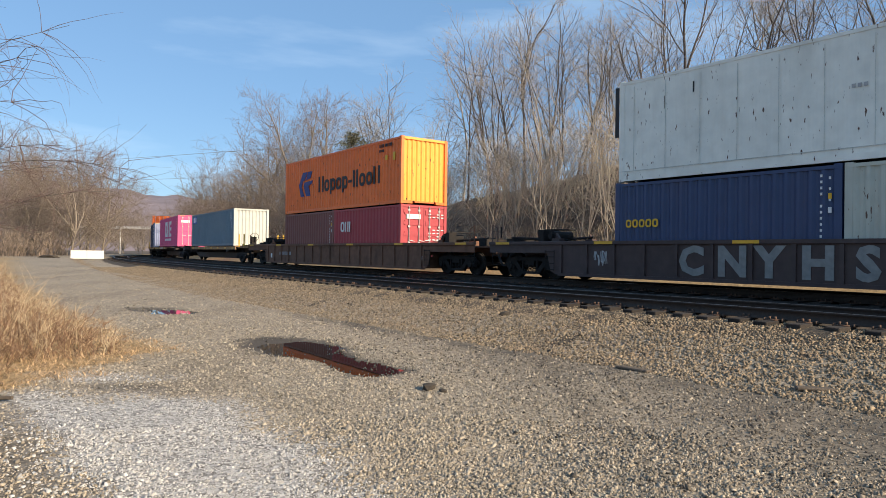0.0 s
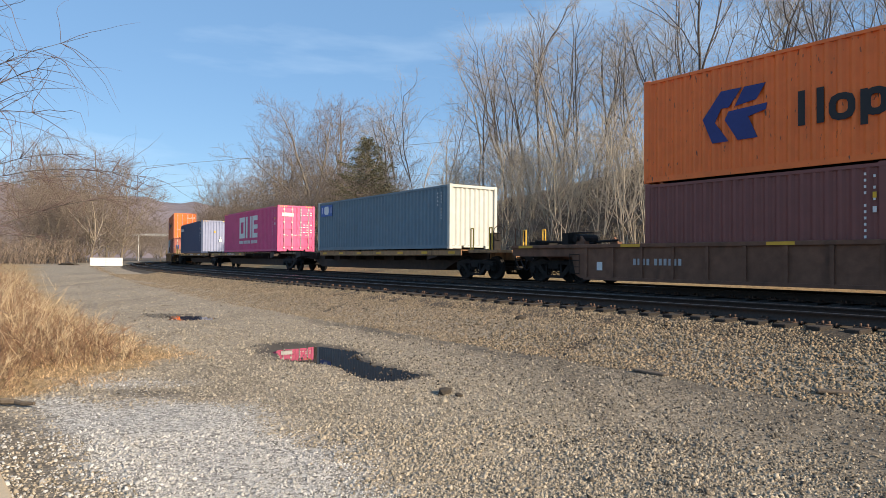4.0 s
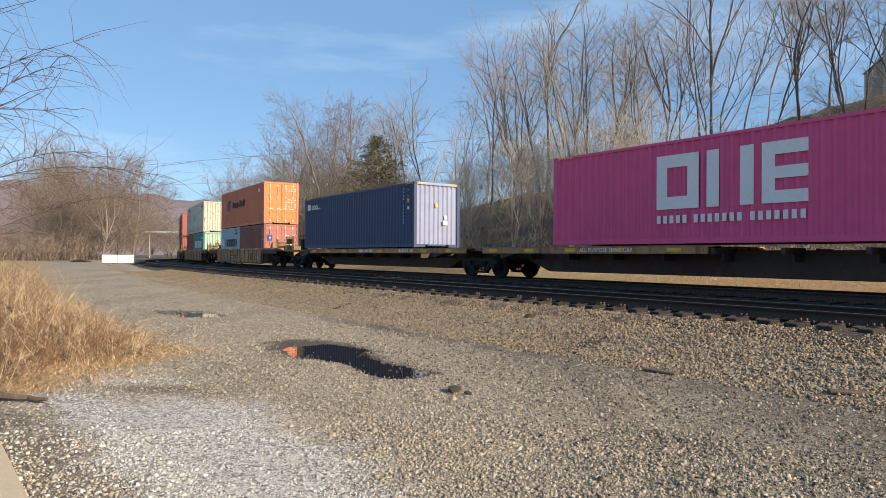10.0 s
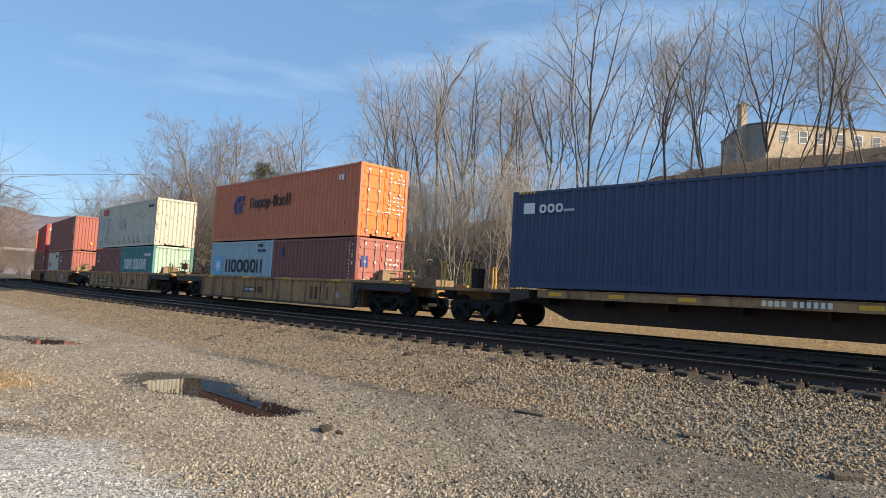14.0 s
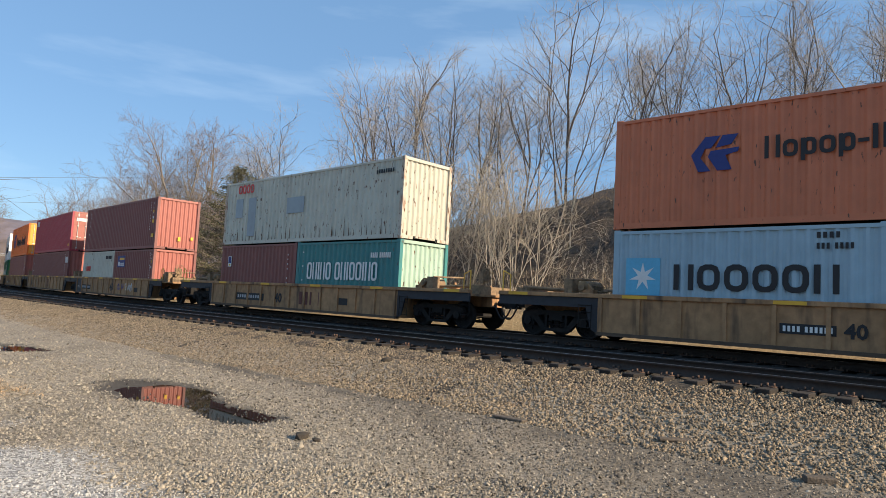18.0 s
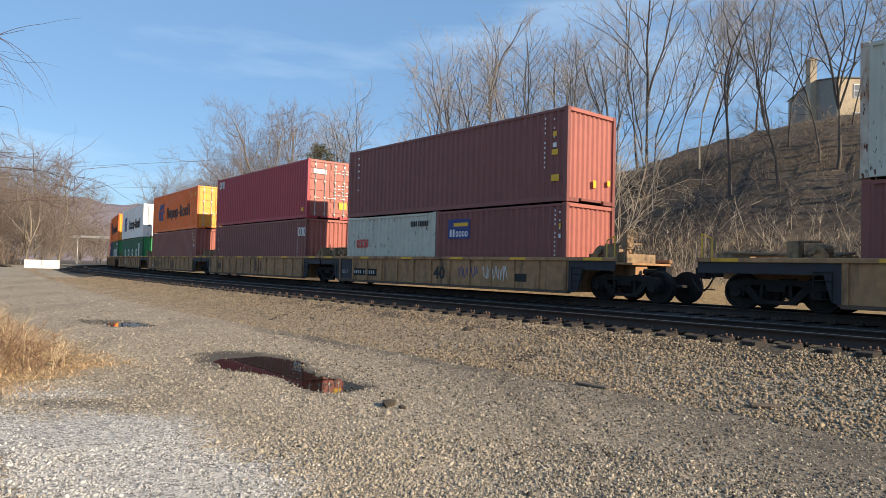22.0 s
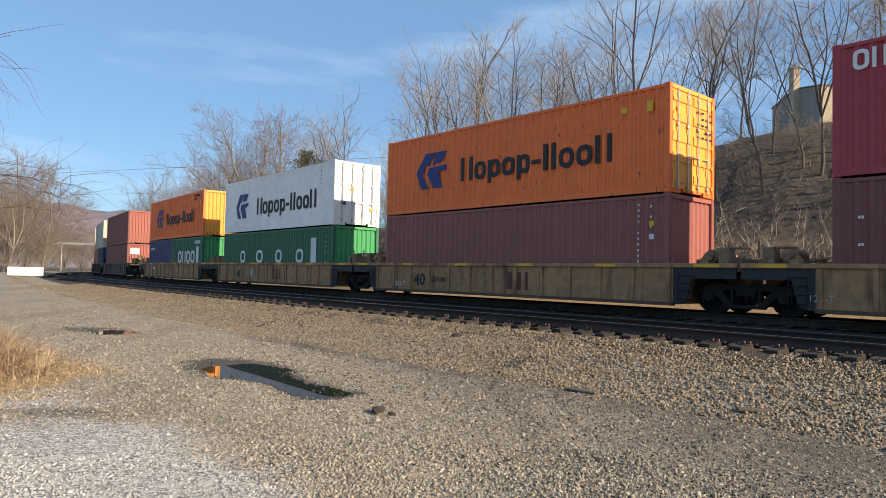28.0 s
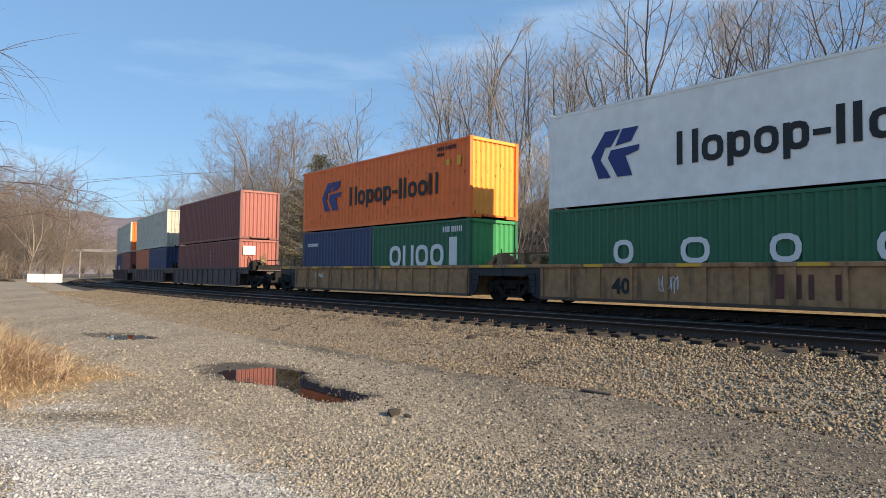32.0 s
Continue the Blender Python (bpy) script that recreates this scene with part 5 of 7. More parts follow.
# the cars, by the place of their middles along the train
SINGLE = dict(half=9.55, truck_x=7.85)
LONG = dict(half=11.3, truck_x=9.75, well=8.1, ribs=16)
ART = dict(half=7.95, truck_x=8.0)
CARS = [
    (5.85, well_car("sooty dark maroon well car with silver graffiti letters", M["well_black"], **LONG, stripe=True, marks=(*(("text", ch, x, 0.36, 1.0, M["tag_silver"], 0.045) for ch, x in zip("CNYHS", (-3.93, -2.87, -1.88, -0.86, 0.27))), ("scrawl", -6.7, 0.5, 0.45, 0.45, 3, M["grey_mark"]), ("bars", "cc cccccc", 1.9, 1.0, 1.0, 0.1, W_)))),
    (29.25, well_car("dark brown well car with vertical ribs", M["well_brown"], **LONG, marks=(("bars", "cccc cccccc", -6.3, 0.62, 1.6, 0.18, M["grey_mark"]), ("block", 7.9, 8.05, 0.5, 0.7, W_), ("block", 8.68, 8.76, 0.66, 0.74, M["red_mark"]), ("block", -7.6, -7.4, 0.45, 0.7, W_)))),
    (52.1, spine_car("dark brown spine car with tan walkways", 9.0, (1,), (1,), (-4, 8.6))),
    (70.1, spine_car("dark brown spine car with a lettered tan walkway", 9.0, (1,), (), (-8.4, 0.8), (("text", "ALL PURPOSE SPINE CAR", -3.6, 0.945, 0.185, W_),))),
    (88.1, spine_car("dark brown spine car with long tan side sill", 9.0, (1, -1), (-1,), (-6.4, 8.6), (("bars", "cccc cccccc", -0.3, 0.95, 1.45, 0.13, W_), ("bars", "c-cccc-cc", 3.6, 0.95, 1.2, 0.12, W_)))),
    (109.3, well_car("faded yellow well car with rust stains", M["well_yellow"], **SINGLE, brake=1, marks=(("block", -1.98, -0.9, 0.52, 0.74, K_), ("bars", "cccc cccccc", -1.92, 0.57, 0.98, 0.12, W_), ("text", "40", -0.76, 0.5, 0.42, K_, 0.012), ("bars", "llw", 3.4, 0.4, 1.4, 0.5, M["maroon_mark"]), ("block", 5.1, 5.5, 0.5, 0.7, M["grey_mark"])))),
    (129.5, well_car("faded tan well car with the number forty", M["well_yellow"], **SINGLE, brake=1, marks=(("block", -4.1, -1.9, 0.46, 0.76, K_), ("bars", "cccc cccccc", -4.0, 0.55, 2.0, 0.13, M["grey_mark"]), ("text", "40", -1.05, 0.45, 0.52, K_, 0.015), ("bars", "llw", 0.6, 0.42, 1.5, 0.5, M["maroon_mark"]), ("block", 3.2, 3.7, 0.5, 0.75, K_)))),
]
for i, (mid, more) in enumerate((
        (149.4, (("block", -6.4, -5.35, 0.26, 1.11, M["endpanel"]), ("text", "125-T", -6.15, 0.5, 0.22, M["grey_mark"]), ("block", -5.25, -3.5, 0.44, 0.72, M["steel_dark"]), ("bars", "cccc cccccc", -5.15, 0.51, 1.55, 0.14, M["grey_mark"]), ("text", "40", 0.16, 0.44, 0.62, K_, 0.015), ("scrawl", 1.45, 0.5, 1.1, 0.4, 5, M["tag_purple"]), ("scrawl", 2.75, 0.45, 1.15, 0.5, 8, W_), ("block", 4.1, 4.7, 0.45, 0.7, K_))),
        (165.4, (("text", "125-T", -6.5, 0.4, 0.22, M["grey_mark"]), ("text", "40", -5.05, 0.42, 0.6, K_), ("bars", "llw", 0.5, 0.4, 1.6, 0.55, M["maroon_mark"]))),
        (181.4, (("text", "125-T", -5.1, 0.38, 0.24, W_), ("text", "40", -3.98, 0.42, 0.62, K_, 0.015), ("text", "SEFOR!", -3.04, 0.55, 0.27, K_), ("bars", "llw", 0.56, 0.4, 1.6, 0.55, M["maroon_mark"]))),
        (197.4, (("text", "40", -3.75, 0.42, 0.58, K_, 0.02), ("scrawl", -2.3, 0.45, 0.6, 0.45, 9, W_), ("bars", "llw", 0.54, 0.4, 1.5, 0.55, M["maroon_mark"]))),
        (213.3, (("scrawl", -4.4, 0.7, 0.8, 0.25, 4, W_),)))):
    CARS.append((mid, well_car("faded yellow well car unit with black end panels", M["well_yellow"], **ART, end_coat=M["endpanel"], trucks=(1, -1) if i == 4 else (1,), couplers=((1,), (), (), (), (-1,))[i], brake=(1, 0, 0, 0, 0)[i], marks=more)))
for i, mid in enumerate((233.4, 249.2, 265.0)):
    CARS.append((mid, well_car("dusty plum-brown well car unit", M["well_purple"], **ART, trucks=(1,), couplers=(1,) if i == 0 else (), brake=1 if i == 0 else 0, stripe=False)))
for mid, car in CARS:
    MOVING.append((car, mid, 8.0, RAIL_Z))

Z1 = 0.31
Z1H = 0.19
Z2, Z2H, ZS = Z1 + STD + 0.02, Z1H + HC + 0.01, 1.16


def put(front, z, thing, length):
    load(thing, front, length / 2, z)


put(-0.3, Z2, container("pale grey insulated container with drip stains", L40, HC, P["offwhite"], "wall", marks=tuple(("block", 0.04 + 0.083 * i, 0.0408 + 0.083 * i, 0.1, 0.93, M["seam"]) for i in range(12)) + (("block", 0.0, 1.0, 0.1, 0.106, M["seam"]), ("block", 0.19, 0.193, 0.76, 0.86, K_), ("block", 0.12, 0.121, 0.66, 0.78, K_), ("bars", "ccc", 0.5, 0.53, 0.55, 0.58, M["grey_mark"]), ("block", 0.62, 0.621, 0.62, 0.7, K_), ("block", -0.012, -0.001, 0.45, 0.95, K_)), reefer=True), L40)
put(-0.15, Z1, container("pale grey twenty-foot container with ribbed sides", L20, STD, P["grey"]), L20)
put(5.95, Z1, container("deep blue twenty-foot container with a yellow mark", L20, STD, P["blue"], marks=(("bars", "xxxxx", 0.06, 0.24, 0.5, 0.62, M["amber"]),) + CODE), L20)
put(23.16, Z2, container("orange forty-foot container with blue arrow emblem", L40, HC, P["orange"], "wall", P["amber"], marks=line_mark() + PLATES), L40)
put(23.16, Z1, container("crimson twenty-foot container with white door marks", L20, STD, P["red"], "doors", marks=(("bars", "Owl", 0.11, 0.28, 0.57, 0.76, W_),) + DOOR_TEXT), L20)
put(29.25, Z1, container("maroon twenty-foot container with ribbed sides", L20, STD, P["maroon"], "doors", marks=CODE), L20)
put(44.5, ZS, container("slate blue forty-foot container with a cream end", L40, STD, P["slate"], "wall", P["cream_clean"], marks=(("block", 0.03, 0.14, 0.7, 0.93, M["blue_mark"]), ("plate", 0.068, 0.102, 0.735, 0.9, W_), ("bars", "www", 0.036, 0.134, 0.76, 0.88, W_), ("column", 0.95, 0.45, 0.9, 9, W_), ("column", 0.93, 0.6, 0.9, 5, W_)), post=P["cream_clean"]), L40)
put(62.83, ZS, container("magenta forty-foot container with white block emblem", L40, HC, P["pink"], "doors", marks=(("ring", 0.331, 0.439, 0.335, 0.85, W_), ("block", 0.458, 0.487, 0.335, 0.85, W_), ("block", 0.534, 0.563, 0.335, 0.85, W_), ("block", 0.58, 0.607, 0.335, 0.85, W_), ("block", 0.607, 0.671, 0.335, 0.44, W_), ("block", 0.607, 0.671, 0.54, 0.64, W_), ("block", 0.607, 0.671, 0.74, 0.85, W_), ("bars", "ccccc ccccccc ccccccc", 0.331, 0.672, 0.2, 0.275, W_), ("chevrons", M["amber"])) + CODE + DOOR_TEXT), L40)
put(83.5, ZS, container("navy blue forty-foot container with a sunlit lilac grey end", L40, HC, P["navy"], "wall", P["lilac"], marks=(("block", 0.035, 0.068, 0.76, 0.87, W_), ("bars", "xxx", 0.08, 0.15, 0.76, 0.88, W_), ("bars", "xxxx", 0.15, 0.18, 0.765, 0.8, W_), ("end", 0.45, 0.5, 0.62, 0.68, M["amber"]), ("end", 0.62, 0.72, 0.35, 0.42, W_), ("end", 0.65, 0.7, 0.44, 0.5, W_), ("chevrons", M["amber"])) + CODE), L40)
# its end takes the brighter orange, which paints the sunlight on it
put(103.2, Z2, container("brick orange forty-foot container with blue arrow emblem", L40, HC, P["rust_orange"], "doors", P["orange"], marks=(("arrows", 0.165, 0.257, 0.46, 0.75, N_), ("bars", "wodod-lloow", 0.3, 0.592, 0.52, 0.7, K_)) + (("block", 0.885, 0.895, 0.78, 0.86, W_), ("block", 0.9, 0.912, 0.78, 0.86, W_)) + DOOR_TEXT[:2]), L40)
put(103.2, Z1, container("oxide red twenty-foot container with a blue emblem on its door", L20, STD, P["maroon"], "doors", P["salmon"], marks=CODE + (("block", 0.1, 0.14, 0.72, 0.86, N_), ("end", 0.1, 0.24, 0.55, 0.72, N_), ("endbars", 0.6, 0.9, 0.35, 0.75, 5, W_))), L20)
put(109.3, Z1, container("pale blue twenty-foot container with dark lettering bars", L20, STD, P["sky"], "wall", marks=(("bars", "wOOOOw", 0.26, 0.86, 0.42, 0.66, K_), ("block", 0.06, 0.21, 0.36, 0.72, M["cyan"]), ("star", 0.075, 0.195, 0.39, 0.69, W_), ("bars", "cccc", 0.78, 0.86, 0.88, 0.93, K_), ("bars", "ccc cccc", 0.78, 0.9, 0.79, 0.84, K_))), L20)
put(123.4, Z2, container("weathered pale grey forty-foot container with red marks and rust", L40, HC, P["grey"], "wall", P["cream"], marks=(("bars", "oooo", 0.09, 0.2, 0.8, 0.98, M["red_mark"]), ("block", 0.08, 0.13, 0.42, 0.72, P["patch"]), ("block", 0.17, 0.22, 0.12, 0.72, P["patch"]), ("block", 0.42, 0.52, 0.42, 0.65, P["patch"]), ("bars", "cccccccc", 0.88, 0.96, 0.82, 0.87, K_)) + tuple(("rust", 0.015 + 0.0285 * i + 0.006 * ((i * 5) % 3), 0.055, 0.1 + 0.2 * ((i * 7) % 11) / 10, i) for i in range(34)), post=P["rust_post"]), L40)
put(123.4, Z1, container("teal twenty-foot container with worn white lettering bars", L20, STD, P["teal"], "wall", P["mint"], marks=(("bars", "OwlwO OwlOOlwO", 0.12, 0.82, 0.43, 0.69, W_), ("column", 0.07, 0.1, 0.95, 4, W_), ("bars", "cccc cccccc", 0.75, 0.93, 0.75, 0.82, W_))), L20)
put(129.5, Z1, container("dark red twenty-foot container with a small emblem", L20, STD, P["maroon"], "wall", marks=(("block", 0.1, 0.148, 0.62, 0.8, W_), ("plate", 0.105, 0.143, 0.68, 0.79, N_), ("plate", 0.112, 0.136, 0.635, 0.665, M["amber"]), ("column", 0.9, 0.1, 0.85, 10, W_))), L20)
put(143.35, Z2, container("maroon forty-foot container with white upright marks", L40, HC, P["maroon"], "wall", P["salmon"], marks=(("column", 0.06, 0.35, 0.92, 6, W_), ("column", 0.065, 0.35, 0.92, 6, W_), ("end", 0.52, 0.58, 0.18, 0.26, M["amber"]), ("end", 0.82, 0.88, 0.22, 0.28, M["amber"]), ("block", 0.95, 0.97, 0.5, 0.56, M["amber"]), ("block", 0.95, 0.975, 0.22, 0.29, M["amber"])) + CODE), L40)
put(143.35, Z1, container("maroon twenty-foot container with a blue and yellow plate", L20, STD, P["maroon"], "wall", P["salmon"], marks=(("block", 0.11, 0.3, 0.6, 0.87, N_), ("bars", "ccxxxx", 0.125, 0.285, 0.63, 0.73, W_), ("plate", 0.16, 0.285, 0.77, 0.82, M["amber"])) + CODE), L20)
put(149.45, Z1, container("pale grey twenty-foot container with red marks", L20, STD, P["grey"], "wall", marks=(("bars", "oooo", 0.12, 0.27, 0.5, 0.68, M["red_mark"]), ("bars", "cccc cccccc", 0.75, 0.93, 0.8, 0.88, K_))), L20)
put(159.3, Z2H, container("crimson forty-foot container with white emblem", L40, HC, P["red"], "doors", P["salmon"], marks=(("bars", "Owl", 0.03, 0.1, 0.78, 0.93, W_), ("block", 0.95, 0.97, 0.12, 0.18, M["amber"])) + DOOR_TEXT + (("end", 0.72, 0.9, 0.18, 0.3, M["amber"]),)), L40)
put(159.3, Z1H, container("maroon forty-foot container with white lettering bars", L40, HC, P["maroon"], "wall", P["salmon"], marks=(("column", 0.04, 0.2, 0.8, 3, W_), ("column", 0.045, 0.2, 0.8, 3, W_), ("bars", "xxx", 0.93, 0.995, 0.7, 0.9, W_), ("block", 0.91, 0.93, 0.2, 0.26, M["amber"])) + CODE[1:2]), L40)
put(175.3, Z2H, container("orange forty-foot container with blue arrow emblem and doors", L40, HC, P["orange"], "doors", P["amber"], marks=line_mark() + (("block", 0.88, 0.895, 0.78, 0.84, M["amber"]), ("block", 0.945, 0.96, 0.76, 0.86, M["amber"]), ("end", 0.15, 0.25, 0.72, 0.8, M["amber"]), ("endbars", 0.58, 0.95, 0.55, 0.85, 5, K_))), L40)
put(175.3, Z1H, container("faded maroon forty-foot container with ribbed sides", L40, HC, P["oxide"], "wall", P["salmon"], marks=CODE + (("block", 0.95, 0.97, 0.1, 0.16, M["amber"]),)), L40)
put(191.42, Z2, container("white insulated forty-foot container with blue arrow emblem", L40, HC, P["white"], "doors", marks=(("arrows", 0.13, 0.26, 0.26, 0.72, N_), ("bars", "wodod-lloow", 0.347, 0.873, 0.3, 0.6, K_), ("column", 0.9, 0.5, 0.9, 6, K_), ("end", 0.35, 0.43, 0.55, 0.6, M["amber"]), ("end", 0.15, 0.25, 0.32, 0.38, N_), ("end", 0.78, 0.86, 0.25, 0.3, M["amber"])), reefer=True), L40)
put(191.42, Z1, container("dark green forty-foot container with spaced white lettering bars", L40, STD, P["green"], "wall", end_coat=P["leaf"], marks=(("bars", "O", 0.188, 0.25, 0.355, 0.61, W_), ("bars", "O", 0.354, 0.43, 0.355, 0.61, W_), ("bars", "O", 0.538, 0.606, 0.355, 0.61, W_), ("bars", "O", 0.716, 0.787, 0.355, 0.61, W_), ("block", 0.84, 0.88, 0.1, 0.8, W_), ("column", 0.95, 0.15, 0.85, 8, W_))), L40)
put(207.2, Z2, container("orange forty-foot container with blue arrow emblem and ribbed end", L40, HC, P["orange"], "wall", P["amber"], marks=line_mark() + PLATES), L40)
put(207.2, Z1, container("dark green twenty-foot container with white lettering bars", L20, STD, P["green"], "wall", P["leaf"], marks=(("bars", "OwOO", 0.2, 0.78, 0.34, 0.66, W_), ("block", 0.82, 0.89, 0.1, 0.75, W_), ("bars", "cccc cccccc", 0.76, 0.94, 0.82, 0.9, W_))), L20)
put(213.3, Z1, container("deep blue twenty-foot container with small white marks", L20, STD, P["blue"], "wall", marks=(("bars", "xxxxx", 0.08, 0.25, 0.72, 0.8, W_),)), L20)
put(227.4, Z2, container("maroon forty-foot container with a sunlit salmon end", L40, HC, P["maroon"], "wall", P["salmon"]), L40)
put(227.4, Z1, container("maroon forty-foot container with white lettering on its end", L40, STD, P["maroon"], "wall", P["salmon"], marks=(("column", 0.58, 0.2, 0.8, 6, W_), ("end", 0.1, 0.4, 0.65, 0.85, W_))), L40)
put(243.1, Z2, container("pale grey forty-foot container with a cream end", L40, HC, P["grey"], "wall", P["cream"]), L40)
put(243.1, Z1, container("deep blue twenty-foot container behind the plum car's brake", L20, STD, P["blue"]), L20)
put(249.2, Z1, container("brick orange twenty-foot container in the plum car", L20, STD, P["rust_orange"]), L20)
put(258.9, Z2, container("pale grey forty-foot container with a yellow end", L40, HC, P["grey"], "wall", P["orange"]), L40)
put(258.9, Z1, container("oxide red twenty-foot container in the plum car", L20, STD, P["oxide"]), L20)
put(265.0, Z1, container("deep blue twenty-foot container with white marks", L20, STD, P["blue"], marks=(("bars", "xxx", 0.4, 0.7, 0.3, 0.6, W_),)), L20)


# ---- plants ----
def tubes(segs, sides=3):
    """Verts and quads of tapered bars, from rows of (p, q, r0, r1)."""
    A = np.array([(*p, *q, a, b) for p, q, a, b in segs], float)
    p, q, r0, r1 = A[:, :3], A[:, 3:6], A[:, 6], A[:, 7]
    d = q - p
    d /= np.linalg.norm(d, axis=1)[:, None] + 1e-9
    ref = np.where(abs(d[:, 2:3]) > 0.9, np.array([[1.0, 0, 0]]), np.array([[0, 0, 1.0]]))
    u = np.cross(d, ref)
    u /= np.linalg.norm(u, axis=1)[:, None] + 1e-9
    w = np.cross(d, u)
    ang = 2 * math.pi * np.arange(sides) / sides
    c = u[:, None] * np.cos(ang)[None, :, None] + w[:, None] * np.sin(ang)[None, :, None]
    V = np.concatenate([p[:, None] + c * r0[:, None, None], q[:, None] + c * r1[:, None, None]], 1)
    k = np.arange(sides)
    f = np.stack([k, (k + 1) % sides, sides + (k + 1) % sides, sides + k], 1)
    F = (f[None] + 2 * sides * np.arange(len(A))[:, None, None]).reshape(-1, 4)
    return V.reshape(-1, 3), F


def twig_mesh(name, bars, tips, material):
    """Thin three-sided bars and pointed tips as one mesh of triangles."""
    V, F = tubes(bars, 3)
    F = np.concatenate([F[:, [0, 1, 2]], F[:, [0, 2, 3]]])
    A, G = tubes([(p, q, a, a * 0.3) for p, q, a in tips], 3)
    A = A.reshape(-1, 6, 3)
    A = np.concatenate([A[:, :3], A[:, 3:].mean(1, keepdims=True)], 1).reshape(-1, 3)
    g = np.array([(0, 1, 3), (1, 2, 3), (2, 0, 3)])
    G = (g[None] + 4 * np.arange(len(tips))[:, None, None]).reshape(-1, 3) + len(V)
    return big_mesh(name, np.concatenate([V, A]), np.concatenate([F, G]), material)


def grow_tree(seed, high, girth, clear=0.4, leaders=2, limbs=8, fork=20, angle=42, lift=0.045, twigs=(7, 6, 3), lean=0.05, wob=0.1):
    """A leafless tree: a trunk that forks into leaders, limbs that rise from them, branches, twigs and pointed tips."""
    r = random.Random(seed)
    thick, thin, tips = [], [], []

    def run(p, d, length, rad, n, wander, up, low, out):
        nodes = []
        for i in range(n):
            d = (d + Vector((r.gauss(0, wander), r.gauss(0, wander), r.gauss(0, wander * 0.6) + up))).normalized()
            q = p + d * (length / n)
            a, b = rad * (1 - 0.72 * i / n), rad * (1 - 0.72 * (i + 1) / n)
            out.append((p, q, max(a, low), max(b, low)))
            p = q
            nodes.append((q, d, b))
        return nodes

    def aside(d, degrees):
        u = Vector((r.gauss(0, 1), r.gauss(0, 1), r.gauss(0, 1)))
        u = (u - d * u.dot(d)).normalized()
        a = radians(degrees)
        return d * math.cos(a) + u * math.sin(a)

    def limb(p, d, length, rad):
        nodes = run(p, d, length, rad, 5, 0.15, lift, 0.013, thick)
        for k in range(twigs[0]):
            q, e, b = nodes[min(4, int(5 * (k + r.random()) / twigs[0]))]
            ln = length * r.uniform(0.3, 0.5)
            for w, f, _ in run(q, aside(e, r.uniform(22, 55)), ln, max(b * 0.5, 0.011), 3, 0.16, lift * 0.8, 0.008, thin):
                for j in range(max(1, twigs[1] // 3)):
                    tl = ln * r.uniform(0.35, 0.6)
                    end = run(w, aside(f, r.uniform(18, 58)), tl, 0.0075, 2, 0.2, 0.03, 0.005, thin)
                    for x, g, _ in end:
                        for m in range(twigs[2] // 2 + (r.random() < 0.5)):
                            tips.append((x, x + aside(g, r.uniform(15, 55)) * tl * r.uniform(0.4, 0.75), 0.0055))

    trunk = run(Vector((0, 0, -0.4)), Vector((r.uniform(-lean, lean), r.uniform(-lean, lean), 1)).normalized(), high * clear + 0.4, girth, 6, 0.05, 0.05, 0.03, thick)
    top, d, b = trunk[-1]
    for k in range(2 if clear > 0.3 else 0):
        q, e, rb = trunk[r.choice((3, 4))]
        limb(q, aside(e, r.uniform(45, 75)), high * r.uniform(0.1, 0.2), rb * 0.3)
    for k in range(leaders):
        at = top if k == 0 or clear < 0.15 else trunk[r.choice((-1, -1, -2))][0]
        length = high * (1 - clear) * (1.0 if k == 0 else r.uniform(0.72, 1.0))
        nodes = run(at, aside(d, fork * r.uniform(0.15, 0.6) if k == 0 else fork * r.uniform(0.7, 1.4)), length, girth * (0.62 if leaders > 1 else 0.9) * (1 if k == 0 else 0.8), 9, wob, 0.06, 0.02, thick)
        for i in range(limbs):
            t = 0.12 + 0.88 * (i + r.uniform(0.1, 0.9)) / limbs
            q, e, rb = nodes[min(8, int(t * 9))]
            limb(q, aside(e, angle * r.uniform(0.65, 1.3)), high * (1 - clear) * (0.3 * (1 - t) + 0.23) * r.uniform(0.75, 1.25), max(rb * 0.5, 0.02))
    return thick, thin, tips


def make_tree(label, seed, high, girth, bark, twig, **kw):
    thick, thin, tips = grow_tree(seed, high, girth, **kw)
    t = tagged(new("bare_tree"), label, "tree", "leafless trees on the bank")
    part("trunk", big_mesh("trunk", *tubes(thick, 5), bark), None, t)
    part("crown", twig_mesh("crown", thin, tips, twig), None, t)
    t["high"] = max(q[2] for p, q, a in tips)
    return t


# the skyline of the wood seen from the yard: bearing in degrees, slope up to the tree tops
SKY_A = [-22, -20.6, -18.4, -15.7, -13.8, -10.5, -8.4, -6.7, -2.8, -1.3, 0.5, 3, 6, 9, 12, 14, 17, 24, 46]
SKY_T = [0.07, 0.107, 0.155, 0.19, 0.25, 0.256, 0.238, 0.295, 0.292, 0.28, 0.325, 0.375, 0.42, 0.435, 0.41, 0.42, 0.48, 0.5, 0.5]


